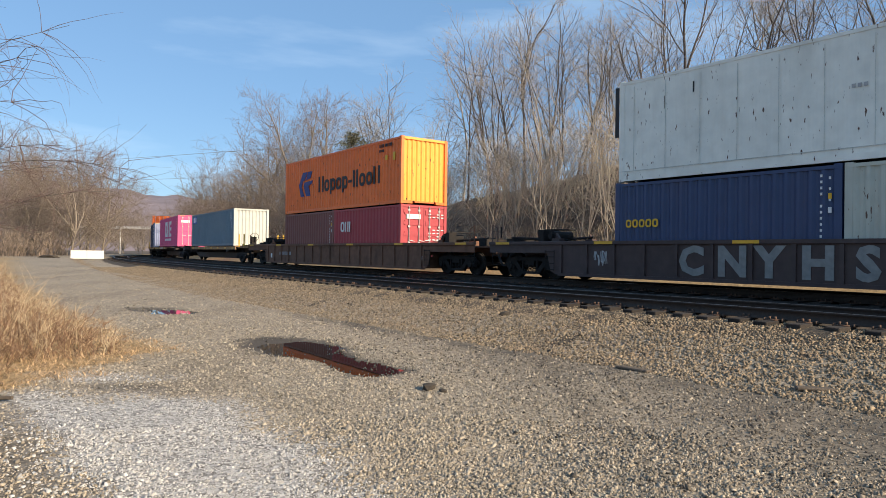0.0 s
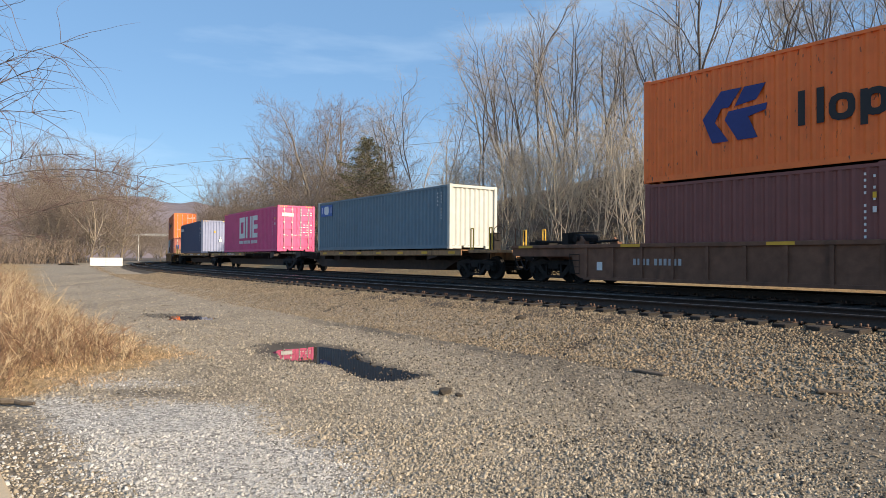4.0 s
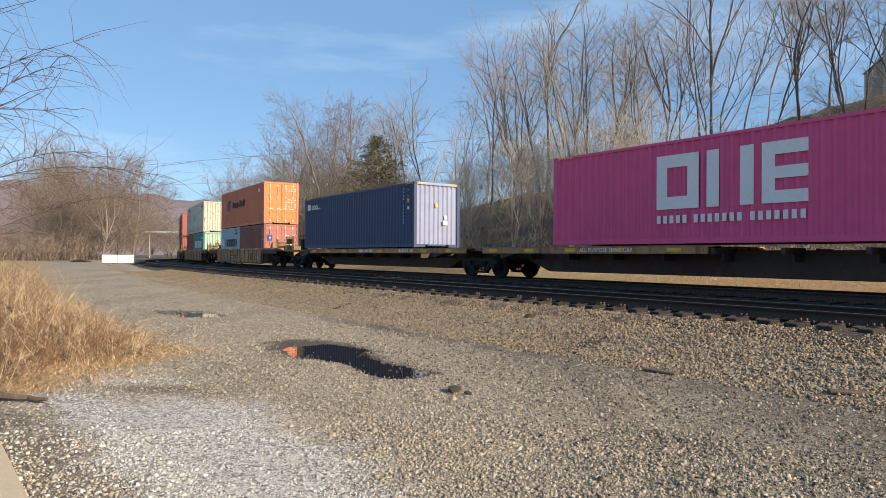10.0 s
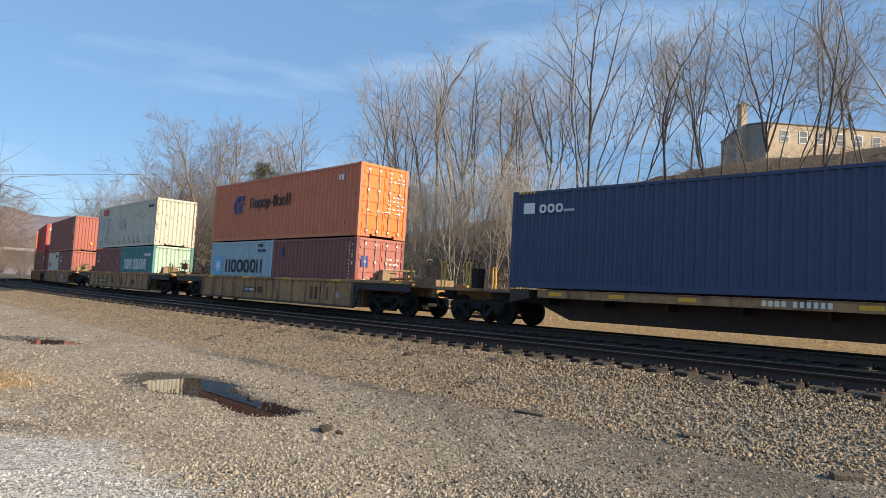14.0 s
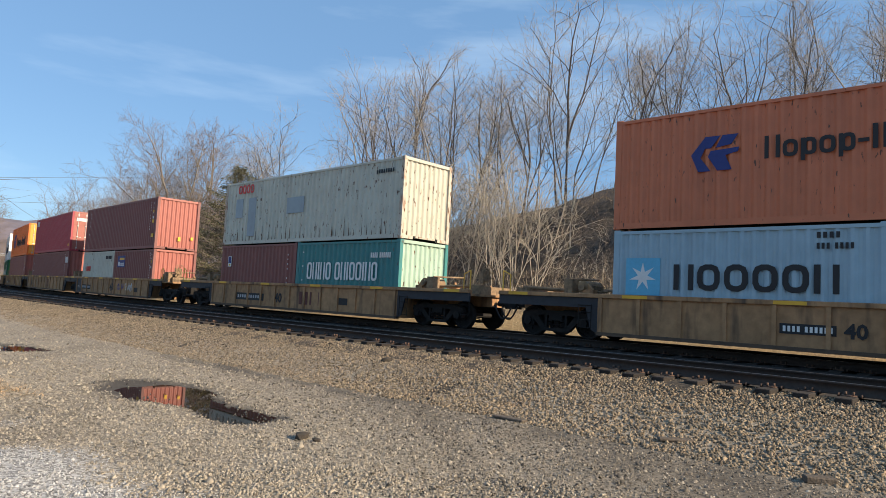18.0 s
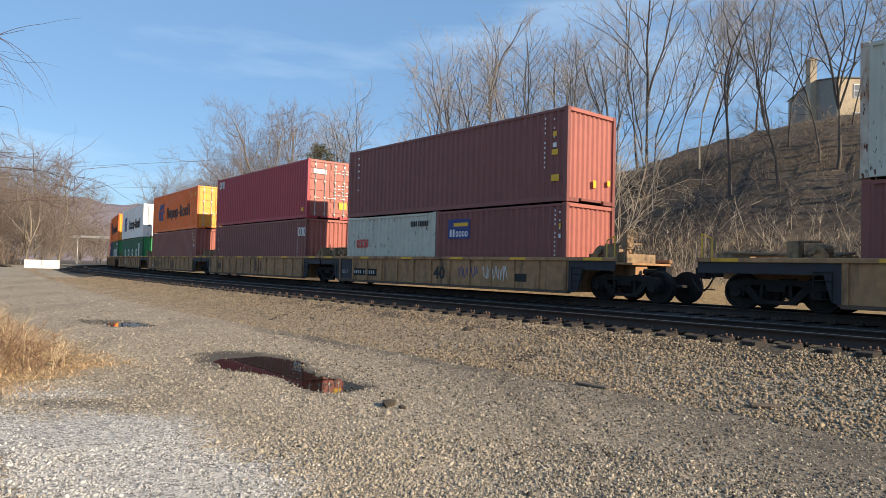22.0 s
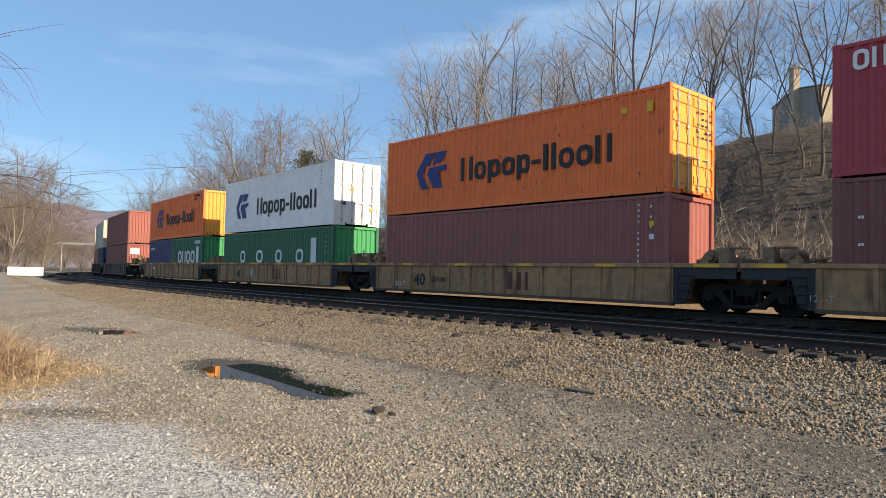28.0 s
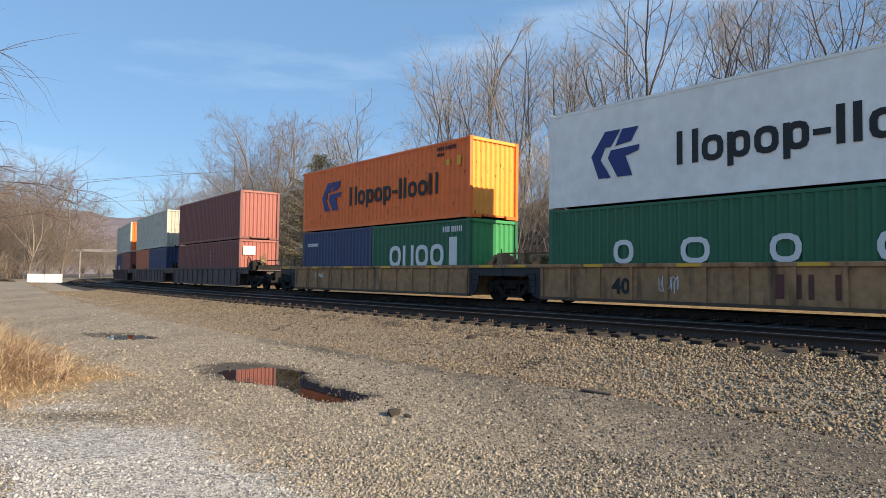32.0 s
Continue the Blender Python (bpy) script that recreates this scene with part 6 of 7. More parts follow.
def plant_trees():
    r = random.Random(21)
    tall, slim, bush, broad, clump = [], [], [], [], []
    for i in range(5):
        tall.append(make_tree("tall leafless tree with forked dark trunk", 100 + i, 14.0, 0.16, M["bark_dark"], M["twig"], clear=(0.4, 0.34, 0.46, 0.3, 0.42)[i], leaders=(2, 3, 3, 4, 2)[i], limbs=9, fork=21, angle=46, twigs=(6, 5, 3)))
    for i in range(4):
        slim.append(make_tree("slender leafless tree with pale upright stems", 200 + i, 12.0, 0.1, (M["twig_pale"], M["bark_dark"])[i % 2], M["twig"], clear=0.36, leaders=(1, 2, 1, 2)[i], limbs=9, fork=20, angle=44, twigs=(6, 5, 3)))
    for i in range(4):
        bush.append(make_tree("broad leafless tree with dense twiggy crown", 300 + i, 9.5, 0.11, M["bark"], M["twig_brown"], clear=0.09, leaders=6, limbs=7, fork=38, angle=50, twigs=(6, 5, 3)))
    for i in range(2):
        broad.append(make_tree("spreading leafless tree with ascending limbs", 400 + i, 12.0, 0.2, M["bark"], M["twig_brown"], clear=0.24, leaders=5, limbs=9, fork=36, angle=50))
    for i in range(3):
        clump.append(make_tree("clump of pale bare saplings", 500 + i, 7.0, 0.045, M["twig_pale"], M["twig_pale"], clear=0.03, leaders=4, limbs=6, fork=11, angle=38, twigs=(4, 3, 2), wob=0.05))
    used = set()

    def plant(tree, x, y, size):
        m = pose(x, y, height(x, y) - 0.1, 0, 0, r.uniform(0, 360)) @ Matrix.Diagonal((size, size, size, 1))
        if tree.name in used:
            ob = copy_thing(tree, Matrix.Identity(4))
        else:
            ob = tree
            used.add(tree.name)
        ob.matrix_basis = m

    ds = np.linspace(16, 150, 540)

    def plant_on(tree, az, o, share):
        """On the bearing az where it is o metres behind the track, up to a share of the skyline."""
        a = radians(az)
        _, O = so(ds * math.sin(a), ds * math.cos(a))
        far = np.nonzero(O > o)[0]
        d = float(ds[far[0]]) if len(far) else 120.0
        x, y = d * math.sin(a), d * math.cos(a)
        size = (1.6 + d * share * float(np.interp(az, SKY_A, SKY_T)) - height(x, y)) / tree["high"]
        if size > 0.25:
            plant(tree, x, y, min(size, 1.6))

    # the row along the crest of the bank
    az = -7.6
    while az < 50:
        for row in range(2 if az < 15 else 1):
            k = r.choice(tall + tall + slim) if az > 4 else r.choice(slim[::2] + slim + tall[:2])
            plant_on(k, az + r.uniform(-0.6, 0.6), r.uniform(15, 19) + row * r.uniform(5, 9), r.uniform(0.8, 1.03) if row == 0 else r.uniform(0.7, 0.98))
        az += r.uniform(1.7, 2.7) if az < 16 else r.uniform(2.5, 3.9)
    # more straight dark stems on the high part of the bank
    az = 15.0
    while az < 48:
        plant_on(r.choice((slim[1], slim[3], tall[0], slim[1], slim[3])), az, r.uniform(16, 27), r.uniform(0.78, 1.02))
        az += r.uniform(1.3, 2.4)
    # spreading trees where the wood comes down to the bend
    for az, o, share in ((-12.4, 15, 1.0), (-10.6, 19, 0.93), (-14.4, 14, 0.85)):
        plant_on(r.choice(broad), az, o, share)
    # twiggy mass towards the bend, thinning out behind the tall trees
    for row in range(4):
        az = -21.6
        while az < (15 if row < 3 else -2):
            share = r.uniform(0.7, 0.97) if az < -14.5 else r.uniform(0.52, 0.76) if az < -6 else r.uniform(0.36, 0.58)
            o = float(np.interp(az, [-21, -15, -6, 16], [5, 9, 13, 17]))
            plant_on(r.choice(bush), az + r.uniform(-0.5, 0.5), o + 5.5 * row + r.uniform(0, 4), share)
            az += r.uniform(0.9, 1.6) if az < -6 else r.uniform(2.6, 4.4)
    # pale saplings at the foot of the bank and on its slope
    for az in (8.6, 9.8, 11.4, 12.2, 14.0, 15.2, 15.9, 17.6, 6.2, 4.0, -0.5):
        plant_on(r.choice(clump), az + r.uniform(-0.4, 0.4), r.uniform(8, 11), r.uniform(0.4, 0.64))
    for i in range(15):
        plant_on(r.choice(clump), r.uniform(-4, 16), r.uniform(9, 17), r.uniform(0.36, 0.6))
    # thinner stems part way down the bank
    for i in range(14):
        plant_on(r.choice(slim), r.uniform(4, 44), r.uniform(12, 16), r.uniform(0.55, 0.85))
    # trees beyond the yard
    for i in range(30):
        a = radians(r.uniform(-33, -27) if i % 3 else r.uniform(-46, -18))
        d = r.uniform(88, 150)
        plant(r.choice(bush + broad), d * math.sin(a), d * math.cos(a), r.uniform(1.0, 1.35) * (1.0 if i % 3 else 0.6) * d / 105)
    # the low thicket at the far end of the yard
    for i in range(64):
        a, d = radians(r.uniform(-47, -16)), r.uniform(92, 150)
        x, y = d * math.sin(a), d * math.cos(a)
        o = float(so([x], [y])[1][0])
        if o < -14 or o > 7:
            plant(r.choice(bush), x, y, r.uniform(0.4, 0.75) * d / 115)
    for i in range(34):
        a, d = radians(r.uniform(-33, -17)), r.uniform(140, 210)
        x, y = d * math.sin(a), d * math.cos(a)
        if abs(float(so([x], [y])[1][0])) > 8:
            plant(r.choice(bush), x, y, r.uniform(0.5, 0.85) * d / 125)
    for tree in tall + slim + bush + broad + clump:
        if tree.name not in used:
            plant(tree, 20 + len(used), 60, 1.0)


plant_trees()


def cedar(x, y, high):
    t_ob = tagged(new("cedar_tree"), "shaggy olive green cedar among the bare trees", "tree")
    r = random.Random(77)
    t_ob.matrix_basis = pose(x, y, height(x, y))
    part("trunk", big_mesh("trunk", *tubes([((0, 0, -0.2), (0, 0, high * 0.9), 0.16, 0.03)], 6), M["bark"]), None, t_ob)
    V, F, limbs = [], [], []
    n = 0
    for i in range(230):
        t = 0.05 + 0.93 * (i + r.random()) / 230
        a = i * 2.4 + r.uniform(-0.5, 0.5)
        reach = high * 0.46 * (1 - t) ** 0.8 * r.uniform(0.6, 1.25) + 0.15
        root = Vector((0, 0, t * high))
        tip = root + Vector((math.cos(a) * reach, math.sin(a) * reach, reach * r.uniform(0.1, 0.5)))
        limbs.append((root, tip, 0.025, 0.006))
        for k in range(int(34 + 150 * reach / high)):
            f = r.uniform(0.3, 1.05)
            c = root.lerp(tip, f) + Vector((r.gauss(0, 0.16), r.gauss(0, 0.16), r.gauss(-0.05, 0.14))) * (1.1 - 0.5 * f)
            u = Vector((math.cos(a) + r.gauss(0, 0.7), math.sin(a) + r.gauss(0, 0.7), r.gauss(0.3, 0.5))).normalized() * r.uniform(0.08, 0.2)
            w = Vector((r.gauss(0, 1), r.gauss(0, 1), r.gauss(0, 1))).normalized() * 0.032
            V += [c - u * 0.4, c + w, c + u, c - w]
            F.append((n, n + 1, n + 2, n + 3))
            n += 4
    part("branchwork", big_mesh("branchwork", *tubes(limbs, 4), M["bark"]), None, t_ob)
    part("crown", big_mesh("crown", np.array([list(v) for v in V]), np.array(F), M["needles"]), None, t_ob)


x_c, y_c, _ = line(44.2, 7.6)
cedar(float(x_c), float(y_c), 9.4)


def stems(name, label, category, pts, material, high, seed, lean=0.3, rad=0.006, twigs=2, arch=0.0):
    """Many thin upright stems, each with a few side twigs."""
    r = random.Random(seed)
    segs, tips = [], []
    for (x, y, z), hh in zip(pts, high):
        d = Vector((r.gauss(0, lean), r.gauss(0, lean), 1)).normalized()
        p = Vector((x, y, z - 0.03))
        n = 3
        for i in range(n):
            d = (d + Vector((r.gauss(0, 0.14), r.gauss(0, 0.14), -arch))).normalized()
            q = p + d * hh / n
            if i < n - 1:
                segs.append((p, q, rad * (1 - 0.28 * i), rad * (1 - 0.28 * (i + 1))))
            else:
                tips.append((p, q, rad * 0.44))
            if i:
                for k in range(twigs):
                    e = (d + Vector((r.gauss(0, 0.6), r.gauss(0, 0.6), r.gauss(0.1, 0.3)))).normalized()
                    tips.append((p, p + e * hh * r.uniform(0.15, 0.4), rad * 0.55))
            p = q
    tagged(new(name, twig_mesh(name, segs, tips, material)), label, category, kind="stuff")


def blades(name, label, x, y, z, hh, material, seed, wide=0.006, lean=0.5):
    r = np.random.RandomState(seed)
    n = len(x)
    a = r.uniform(0, 2 * math.pi, n)
    b = r.uniform(0, 2 * math.pi, n)
    w = np.stack([np.cos(a), np.sin(a), 0 * a], 1) * wide * r.uniform(0.6, 1.4, n)[:, None]
    ln = np.stack([np.cos(b), np.sin(b), 0 * b], 1) * (hh * lean * np.abs(r.normal(0.4, 0.6, n)))[:, None]
    p = np.stack([x, y, z - 0.01], 1)
    mid = p + ln * 0.4 + np.stack([0 * x, 0 * x, hh * 0.62], 1)
    tip = p + ln * 1.2 + np.stack([0 * x, 0 * x, hh * r.uniform(0.75, 1.0, n)], 1)
    V = np.stack([p - w, p + w, mid + w * 0.7, mid - w * 0.7, tip + w * 0.1, tip - w * 0.1], 1).reshape(-1, 3)
    f = np.array([(0, 1, 2, 3), (3, 2, 4, 5)])
    F = (f[None] + 6 * np.arange(n)[:, None, None]).reshape(-1, 4)
    tagged(new(name, big_mesh(name, V, F, material)), label, "grass", kind="stuff")


def make_plants():
    r = np.random.RandomState(31)
    # verge of dry grass beside the yard
    n = 120000
    d = 7.2 + 45 * r.uniform(0, 1, n) ** 2.2
    a = np.radians(r.uniform(-46, -12, n))
    x, y = d * np.sin(a), d * np.cos(a)
    e = verge_edge(x, y)
    k = (x < e + 0.15) & (y > 6.6) & (r.uniform(0, 1, n) < 0.25 + 0.75 * np.clip((e - x) / 0.5, 0, 1))
    x, y, e = x[k], y[k], e[k]
    deep = np.clip((e - x) / 2.6, 0, 1)
    tuft = np.clip(0.5 + 0.9 * wave(x, y, 3.1, 4.0), 0.05, 1.3)
    k = r.uniform(0, 1, len(x)) < 0.35 + 0.65 * tuft
    x, y, deep, tuft = x[k], y[k], deep[k], tuft[k]
    blades("dry_grass", "matted straw-coloured dry grass along the yard", x, y, terrain(x, y), 0.02 + (0.04 + 0.34 * deep ** 1.4) * tuft * r.uniform(0.2, 1.0, len(x)), M["grass"], 32, 0.0045, 2.2)
    # short matted blades out to the ragged edge
    n = 36000
    d, a = 7.0 + 16 * r.uniform(0, 1, n) ** 1.6, np.radians(r.uniform(-44, -14, n))
    u, v = d * np.sin(a), d * np.cos(a)
    e = verge_edge(u, v)
    k = (u < e + 0.45 * r.uniform(0, 1, n) ** 2) & (u > e - 1.7) & (v > 7.4)
    u, v = u[k], v[k]
    blades("dry_grass", "short flattened dry grass fringing the gravel", u, v, terrain(u, v), r.uniform(0.02, 0.085, len(u)), M["grass"], 39, 0.005, 3.0)
    for share, mt, lb, sd, lean, tall in ((0.13, M["weed"], "tangled red-brown dead weed stems in the verge", 33, 0.55, 1.0), (0.05, M["weed_pale"], "pale straw-coloured dead stalks in the verge", 43, 0.4, 1.2)):
        k = (deep > 0.25) & (r.uniform(0, 1, len(x)) < share)
        u, v, dp = x[k], y[k], deep[k]
        stems("dead_weeds", lb, "weeds", np.stack([u, v, terrain(u, v)], 1), mt, tall * r.uniform(0.35, 1.5, len(u)) * (0.2 + 0.8 * dp), sd, lean, 0.0055, 4, 0.08)
    # dry grass at the foot of the bank
    n = 48000
    s, o = -18 + 70 * r.uniform(0, 1, n) ** 1.6, 2.6 + 9.5 * r.uniform(0, 1, n)
    x, y, _ = line(s, o)
    blades("bank_grass", "pale dry grass at the foot of the bank", x, y, terrain(x, y), r.uniform(0.3, 1.0, n) * np.interp(o, [2.6, 6, 9, 12], [0.08, 0.16, 0.42, 0.6]), M["grass_pale"], 34, 0.0055, 1.1)
    # brush on the bank
    n = 17000
    s, o = -20 + 76 * r.uniform(0, 1, n) ** 2.0, 7.0 + 18 * r.uniform(0, 1, n)
    x, y, _ = line(s, o)
    stems("bank_brush", "grey-brown winter brush and brambles covering the bank", "brush", np.stack([x, y, terrain(x, y)], 1), M["brush"], r.uniform(0.35, 1.3, n), 35, 0.85, 0.0065, 2)
    n = 260
    s, o = r.uniform(-20, 75, n), r.uniform(6.5, 13, n)
    x, y, _ = line(s, o)
    stems("bank_saplings", "pale bare saplings leaning on the bank", "saplings", np.stack([x, y, terrain(x, y)], 1), M["twig_pale"], r.uniform(1.2, 3.2, n), 36, 0.35, 0.01, 4)
    # far brush behind the barrier
    n = 3200
    d, a = r.uniform(80, 112, n), np.radians(r.uniform(-44, -10, n))
    x, y = d * np.sin(a), d * np.cos(a)
    o = so(x, y)[1]
    k = (o < -12) | (o > 6)
    x, y, n = x[k], y[k], int(k.sum())
    stems("far_brush", "tan winter thicket beyond the yard", "brush", np.stack([x, y, terrain(x, y)], 1), M["brush"], r.uniform(1.4, 4.0, n), 37, 0.25, 0.03, 4)


make_plants()


M["shrub_twig"] = mat("purplish_shrub_twigs", (0.13, 0.085, 0.075), 0.85, 0, 0.25, 5, 0.8, 0)


def arching_shrub(x, y, seed, n, reach, label):
    r = random.Random(seed)
    b = tagged(new("arching_shrub"), label, "shrub")
    b.matrix_basis = pose(x, y, height(x, y))
    thick, thin = [], []
    for i in range(n):
        a = r.uniform(0, 2 * math.pi)
        out = Vector((math.cos(a), math.sin(a), 0))
        p = out * r.uniform(0, 0.35)
        d = (Vector((0, 0, 1)) + out * r.uniform(0.1, 0.38)).normalized()
        ln = reach * r.uniform(0.7, 1.2)
        m = 16
        for k in range(m):
            d = (d + out * 0.07 + Vector((r.gauss(0, 0.13), r.gauss(0, 0.13), -0.09 if k > 7 else 0))).normalized()
            q = p + d * ln / m
            ra = 0.016 * (1 - 0.8 * k / m)
            thick.append((p, q, ra, ra * 0.92))
            if k > 4:
                for j in range(4):
                    e = (d * 0.7 + Vector((r.gauss(0, 0.6), r.gauss(0, 0.6), r.gauss(0.2, 0.5)))).normalized()
                    bend = Vector((r.gauss(0, 0.2), r.gauss(0, 0.2), r.gauss(-0.12, 0.2)))
                    pp = p
                    for w in range(6):
                        e = (e + bend + Vector((r.gauss(0, 0.2), r.gauss(0, 0.2), r.gauss(0, 0.2)))).normalized()
                        qq = pp + e * ln * r.uniform(0.022, 0.04)
                        thin.append((pp, qq, 0.006 - 0.0008 * w, 0.0052 - 0.0008 * w))
                        pp = qq
            p = q
    part("stem", big_mesh("stem", *tubes(thick, 5), M["bark_dark"]), None, b)
    part("crown", big_mesh("crown", *tubes(thin, 3), M["shrub_twig"]), None, b)


arching_shrub(-10.3, 9.8, 5, 40, 6.8, "tall arching bare shrub at the edge of the yard")
arching_shrub(-12.6, 12.6, 6, 22, 3.2, "tangled bare shrub in the verge")
arching_shrub(-8.2, 9.6, 8, 20, 1.3, "low tangled bramble in the verge")


# ---- small things in the yard ----
def clod(name, label, x, y, size, material, seed, flat=0.6, category="stone"):
    bm = B()
    bmesh.ops.create_icosphere(bm, subdivisions=1, radius=1)
    r = random.Random(seed)
    for v in bm.verts:
        k = 1 + 0.4 * noise.noise(v.co * 1.7 + Vector((seed, 0, 0))) + r.uniform(-0.2, 0.2)
        v.co = Vector((v.co.x * size[0] * k, v.co.y * size[1] * k, v.co.z * size[2] * k))
    ob = tagged(new(name, mesh_of(name, bm, material)), label, category)
    ob.matrix_basis = pose(x, y, height(x, y) + size[2] * 0.5, 0, 0, seed * 40)
    return ob


clod("soil_clod", "dark broken clod of earth lying on the gravel", -0.14, 7.86, (0.12, 0.08, 0.07), M["rock"], 2)
clod("soil_clod", "small dark clod beside the larger one", 0.02, 7.74, (0.05, 0.04, 0.03), M["rock"], 4)
clod("dark_rock", "dark rock on the ballast shoulder", 1.33, 14.1, (0.12, 0.1, 0.07), M["rock"], 5).location.z = 0.36
for k, (x, y, w, turn, lb) in enumerate(((4.38, 7.79, 0.42, -15, "short weathered board lying on the gravel"), (2.66, 9.2, 0.5, -50, "split board half buried at the foot of the ballast"), (5.05, 6.16, 0.3, -20, "broken tie end lying on the gravel"))):
    bm = B()
    box(bm, -w / 2, -0.07, 0, w / 2, 0.07, 0.04 if k < 2 else 0.07)
    bmesh.ops.bevel(bm, geom=bm.edges[:], offset=0.012, segments=1, affect="EDGES")
    ob = tagged(new("wood_scrap", mesh_of("wood_scrap", bm, M["log"])), lb, "board")
    ob.matrix_basis = pose(x, y, height(x, y) - 0.004, 0, 0, turn)
log_bm = B()
for i in range(6):
    rod(log_bm, (i * 0.13, 0.03 * math.sin(i * 2), 0.05 + 0.01 * math.sin(i)), ((i + 1) * 0.13, 0.03 * math.sin(i * 2 + 2), 0.05 + 0.01 * math.sin(i + 1)), 0.05 - 0.005 * i, 0.045 - 0.005 * i, 7)
tagged(new("fallen_branch", mesh_of("fallen_branch", log_bm, M["log"])), "rotten fallen branch at the grass edge", "branch").matrix_basis = pose(-5.2, 7.0, height(-5.2, 7.0), 0, 0, -8)
slab_bm = B()
box(slab_bm, -2.2, -3.0, -0.1, 0, 1.6, 0.07)
bmesh.ops.bevel(slab_bm, geom=slab_bm.edges[:], offset=0.02, segments=2, affect="EDGES")
tagged(new("concrete_slab", mesh_of("concrete_slab", slab_bm, M["slab"])), "tan concrete slab at the edge of the gravel", "slab", kind="structure").matrix_basis = pose(-3.75, 5.25, 0, 0, 0, 41)


# ---- the far end of the yard ----
def jersey(x, y, turn, length):
    bm = B()
    pr = [(-0.3, 0), (0.3, 0), (0.3, 0.08), (0.14, 0.33), (0.09, 0.82), (-0.09, 0.82), (-0.14, 0.33), (-0.3, 0.08)]
    a = [bm.verts.new((-length / 2, p, z)) for p, z in pr]
    b = [bm.verts.new((length / 2, p, z)) for p, z in pr]
    bm.faces.new(a)
    bm.faces.new(b[::-1])
    for i in range(8):
        bm.faces.new((a[i], a[(i + 1) % 8], b[(i + 1) % 8], b[i]))
    ob = tagged(new("concrete_barrier", mesh_of("concrete_barrier", bm, M["concrete"])), "white concrete road barrier across the yard", "barrier", "barriers closing the yard")
    ob.matrix_basis = pose(x, y, height(-36.05, 65.75) - 0.02, 0, 0, turn)


jersey(-36.05, 65.75, 28, 1.4)
jersey(-34.75, 66.45, 28, 1.5)
clod("dark_rock", "dark pile of rubble beside the barriers", -38.3, 64.6, (1.1, 0.5, 0.22), M["rock"], 9)


def guardrail():
    g = tagged(new("guardrail"), "pale steel guardrail on the far road", "guardrail")
    pts = [(-70 + i * 6, 128 + 0.6 * i * 6, 5.2 + 0.02 * i * 6) for i in range(12)]
    for p, q in zip(pts, pts[1:]):
        bm = B()
        for z in (0.55, 0.75):
            rod(bm, (p[0], p[1], p[2] + z), (q[0], q[1], q[2] + z), 0.16, seg=6)
        part("beam", bm, M["guard"], g)
    for p in pts:
        bm = B()
        rod(bm, (p[0], p[1], height(p[0], p[1]) - 0.2), (p[0], p[1], p[2] + 0.9), 0.1, seg=6)
        part("post", bm, M["guard"], g)


guardrail()


def wires():
    for k, (a, b, sag) in enumerate((((-162, 156.5, 14.5), (2, 87.2, 12.9), 0.3), ((-158, 141, 14.3), (2, 73.4, 14.8), 0.3))):
        bm = B()
        pts = []
        for i in range(25):
            t = i / 24
            pts.append((a[0] + (b[0] - a[0]) * t, a[1] + (b[1] - a[1]) * t, a[2] + (b[2] - a[2]) * t - sag * 4 * t * (1 - t)))
        rings = [[bm.verts.new((c[0] + 0.022 * u, c[1], c[2] + 0.022 * w)) for u, w in ((1, 0), (0, 1), (-1, 0), (0, -1))] for c in pts]
        for ra, rb in zip(rings, rings[1:]):
            for i in range(4):
                bm.faces.new((ra[i], ra[(i + 1) % 4], rb[(i + 1) % 4], rb[i]))
        tagged(new("power_wire", mesh_of("power_wire", bm, M["wire"])), "thin sagging power wire above the trees", "wire")


wires()


def ridge(name, label, dist, a0, a1, base, hh, seed, material):
    """A long wooded ridge far off, with depth."""
    r = np.random.RandomState(seed)
    n, m = 90, 10
    V = []
    for j in range(m):
        t = j / (m - 1)
        for i in range(n):
            a = radians(a0 + (a1 - a0) * i / (n - 1))
            top = hh(math.degrees(a)) * (1 + 0.02 * math.sin(i * 1.7) + 0.012 * r.normal())
            d = dist * (1 + 0.35 * t)
            V.append((d * math.sin(a), d * math.cos(a), base + top * math.sin(t * math.pi / 2) * 1.35 + 1.5 * r.normal() * t))
    i = (np.arange(m - 1)[:, None] * n + np.arange(n - 1)).ravel()
    tagged(new(name, big_mesh(name, np.array(V), np.stack([i, i + 1, i + n + 1, i + n], 1), material)), label, "hill", kind="structure")


ridge("backdrop_ridge", "hazy purple-brown wooded ridge on the skyline", 650, -75, 30, -4, lambda a: 57 + 10 * math.cos(radians((a + 45) * 3)) - 0.35 * (a + 45), 3, M["hill"])


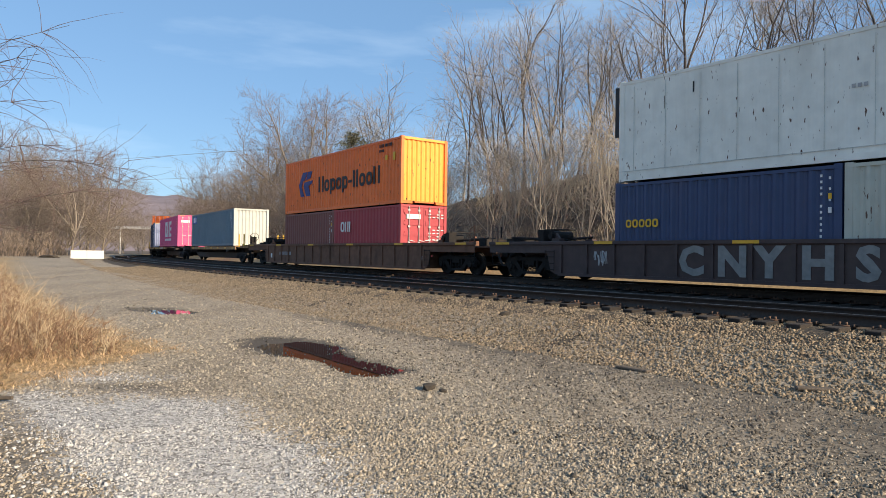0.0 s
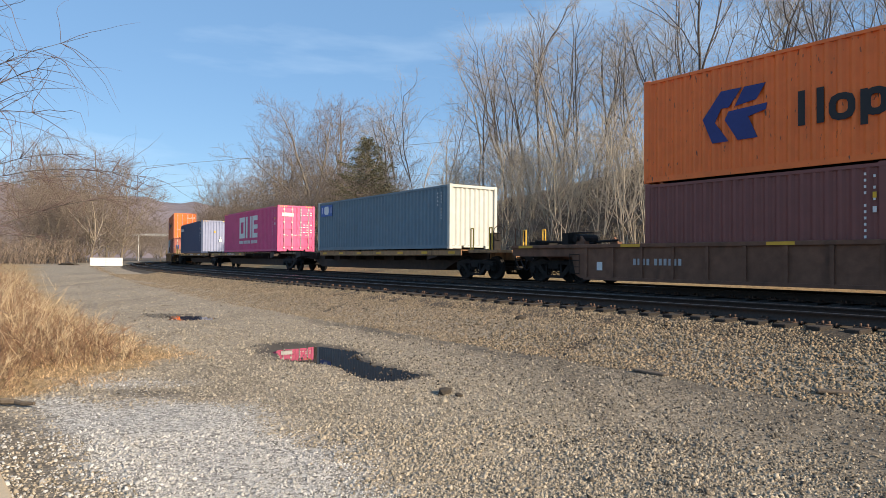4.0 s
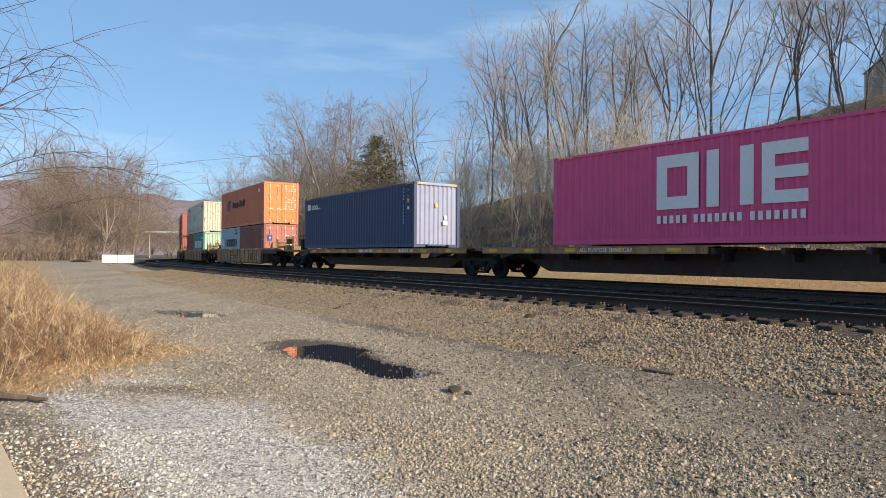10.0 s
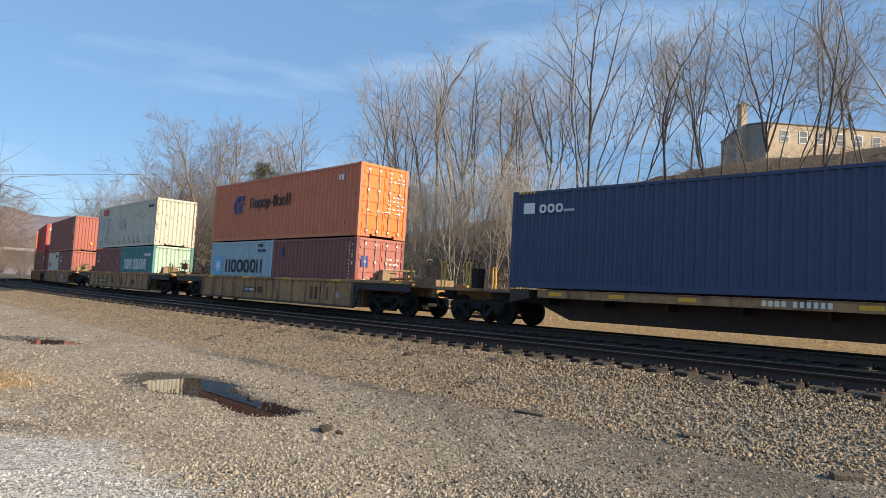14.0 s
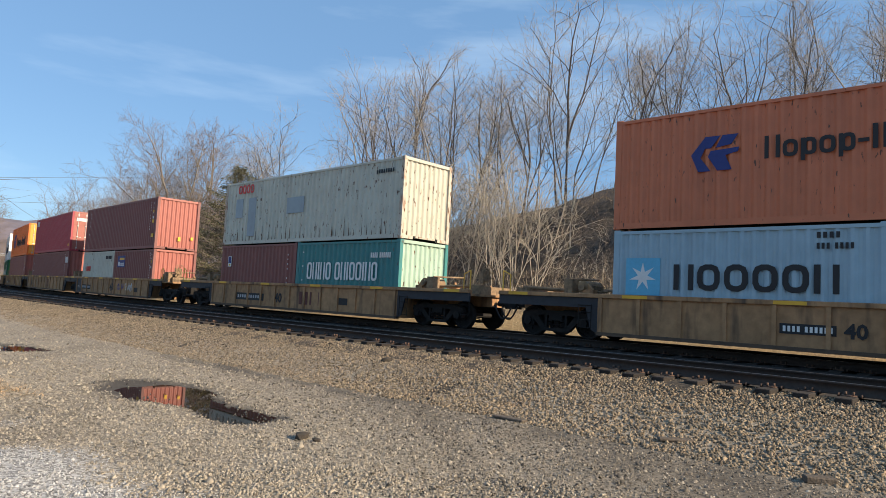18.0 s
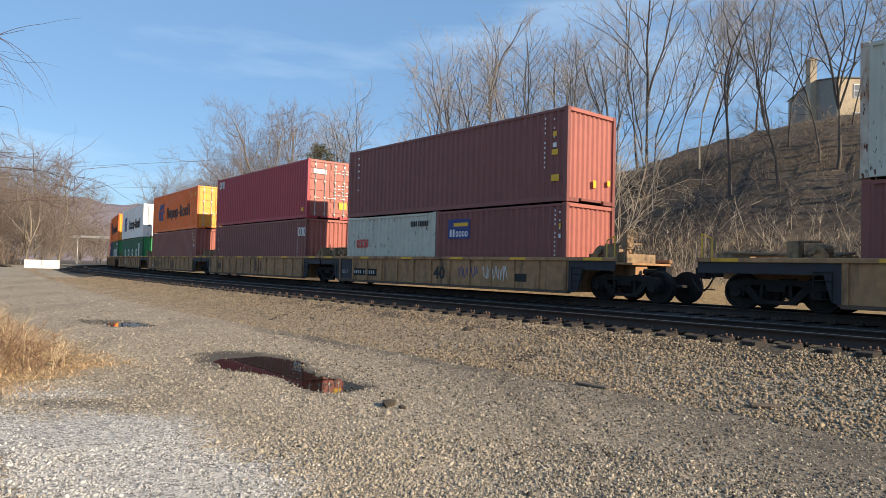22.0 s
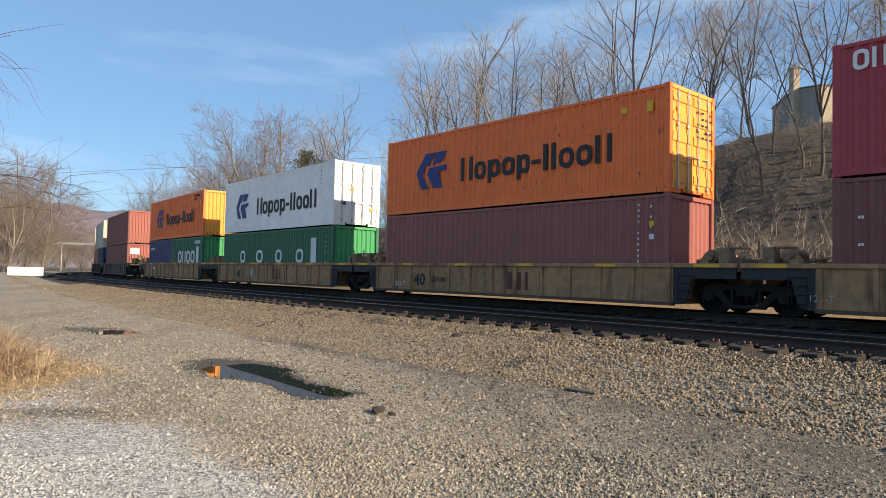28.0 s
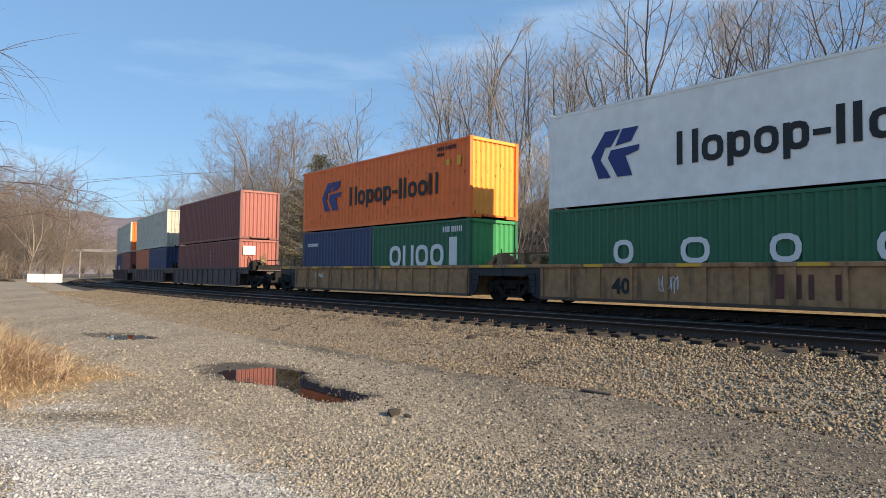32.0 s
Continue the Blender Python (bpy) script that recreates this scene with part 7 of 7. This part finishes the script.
# ---- the house on the bank ----
def house():
    h = tagged(new("brick_house"), "tan brick house with a chimney on top of the bank", "house")
    base = 16.4
    h.matrix_basis = pose(44.2, 66.6, base, 0, 0, -3)
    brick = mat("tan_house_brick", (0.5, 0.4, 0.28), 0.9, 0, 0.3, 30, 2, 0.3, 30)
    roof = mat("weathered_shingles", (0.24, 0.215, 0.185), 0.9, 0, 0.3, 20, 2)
    # the same brick darker: the gable's shade is put into its colour
    shade = mat("shaded_gable_brick", (0.3, 0.27, 0.225), 0.9, 0, 0.3, 30, 2, 0.3, 30)
    # grey lifted to paint in the panes' reflection and the pale blinds
    glass = mat("pale_window_glass", (0.2, 0.21, 0.21), 0.15, vary=0.3)
    for nm, q in (("wall_front", (0, 0, -3, 34, 0.3, 6.2)), ("wall_back", (0, 9.7, -3, 34, 10, 6.2)), ("wall_side", (33.7, 0.3, -3, 34, 9.7, 6.2))):
        part(nm, box(B(), *q), brick, h)
    bm = B()
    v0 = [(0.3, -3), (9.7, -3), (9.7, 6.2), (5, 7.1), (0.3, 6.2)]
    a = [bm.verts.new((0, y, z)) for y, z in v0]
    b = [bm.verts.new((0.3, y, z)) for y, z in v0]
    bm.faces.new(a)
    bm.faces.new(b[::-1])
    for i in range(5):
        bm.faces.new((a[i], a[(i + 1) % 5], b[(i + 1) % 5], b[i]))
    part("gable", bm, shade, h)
    for sgn in (-1, 1):
        bm = B()
        y0, y1 = (-0.12, 5) if sgn < 0 else (10.12, 5)
        za, zb = 6.15, 7.15
        p = [(-0.12, y0, za), (34.1, y0, za), (34.1, y1, zb), (-0.12, y1, zb)]
        lo = [bm.verts.new(c) for c in p]
        hi = [bm.verts.new((c[0], c[1], c[2] + 0.1)) for c in p]
        bm.faces.new(lo)
        bm.faces.new(hi[::-1])
        for i in range(4):
            bm.faces.new((lo[i], lo[(i + 1) % 4], hi[(i + 1) % 4], hi[i]))
        part("roof", bm, roof, h)
    bm = B()
    box(bm, -0.7, 4.0, -3, 0, 5.0, 9.2)
    box(bm, -0.8, 3.9, 9.2, 0.1, 5.1, 9.5)
    part("chimney", bm, brick, h)
    for i in range(15):
        for z in (1.2, 4.1):
            x = 1.6 + i * 2.15
            w = part("window", box(B(), x, -0.06, z, x + 1.0, 0.02, z + 1.4), M["white"], h)
            for dz in (0.09, 0.74):
                part("pane", box(B(), x + 0.09, -0.075, z + dz, x + 0.91, -0.062, z + dz + 0.57), glass, w)


house()


# ---- what moves ----
def motions():
    times = [float(t) for t in range(0, 33)]
    for thing, mid, half, z in MOVING:
        walk(thing, [(t, chord(mid - SPEED * t, half, z)) for t in times])
    steps = [i * 0.1 for i in range(321)]
    for wheel, c in WHEELS:
        walk(wheel, [(t, pose(c, 0, WHEEL_R) @ Matrix.Rotation(SPEED * t / WHEEL_R, 4, "Y")) for t in steps])


motions()
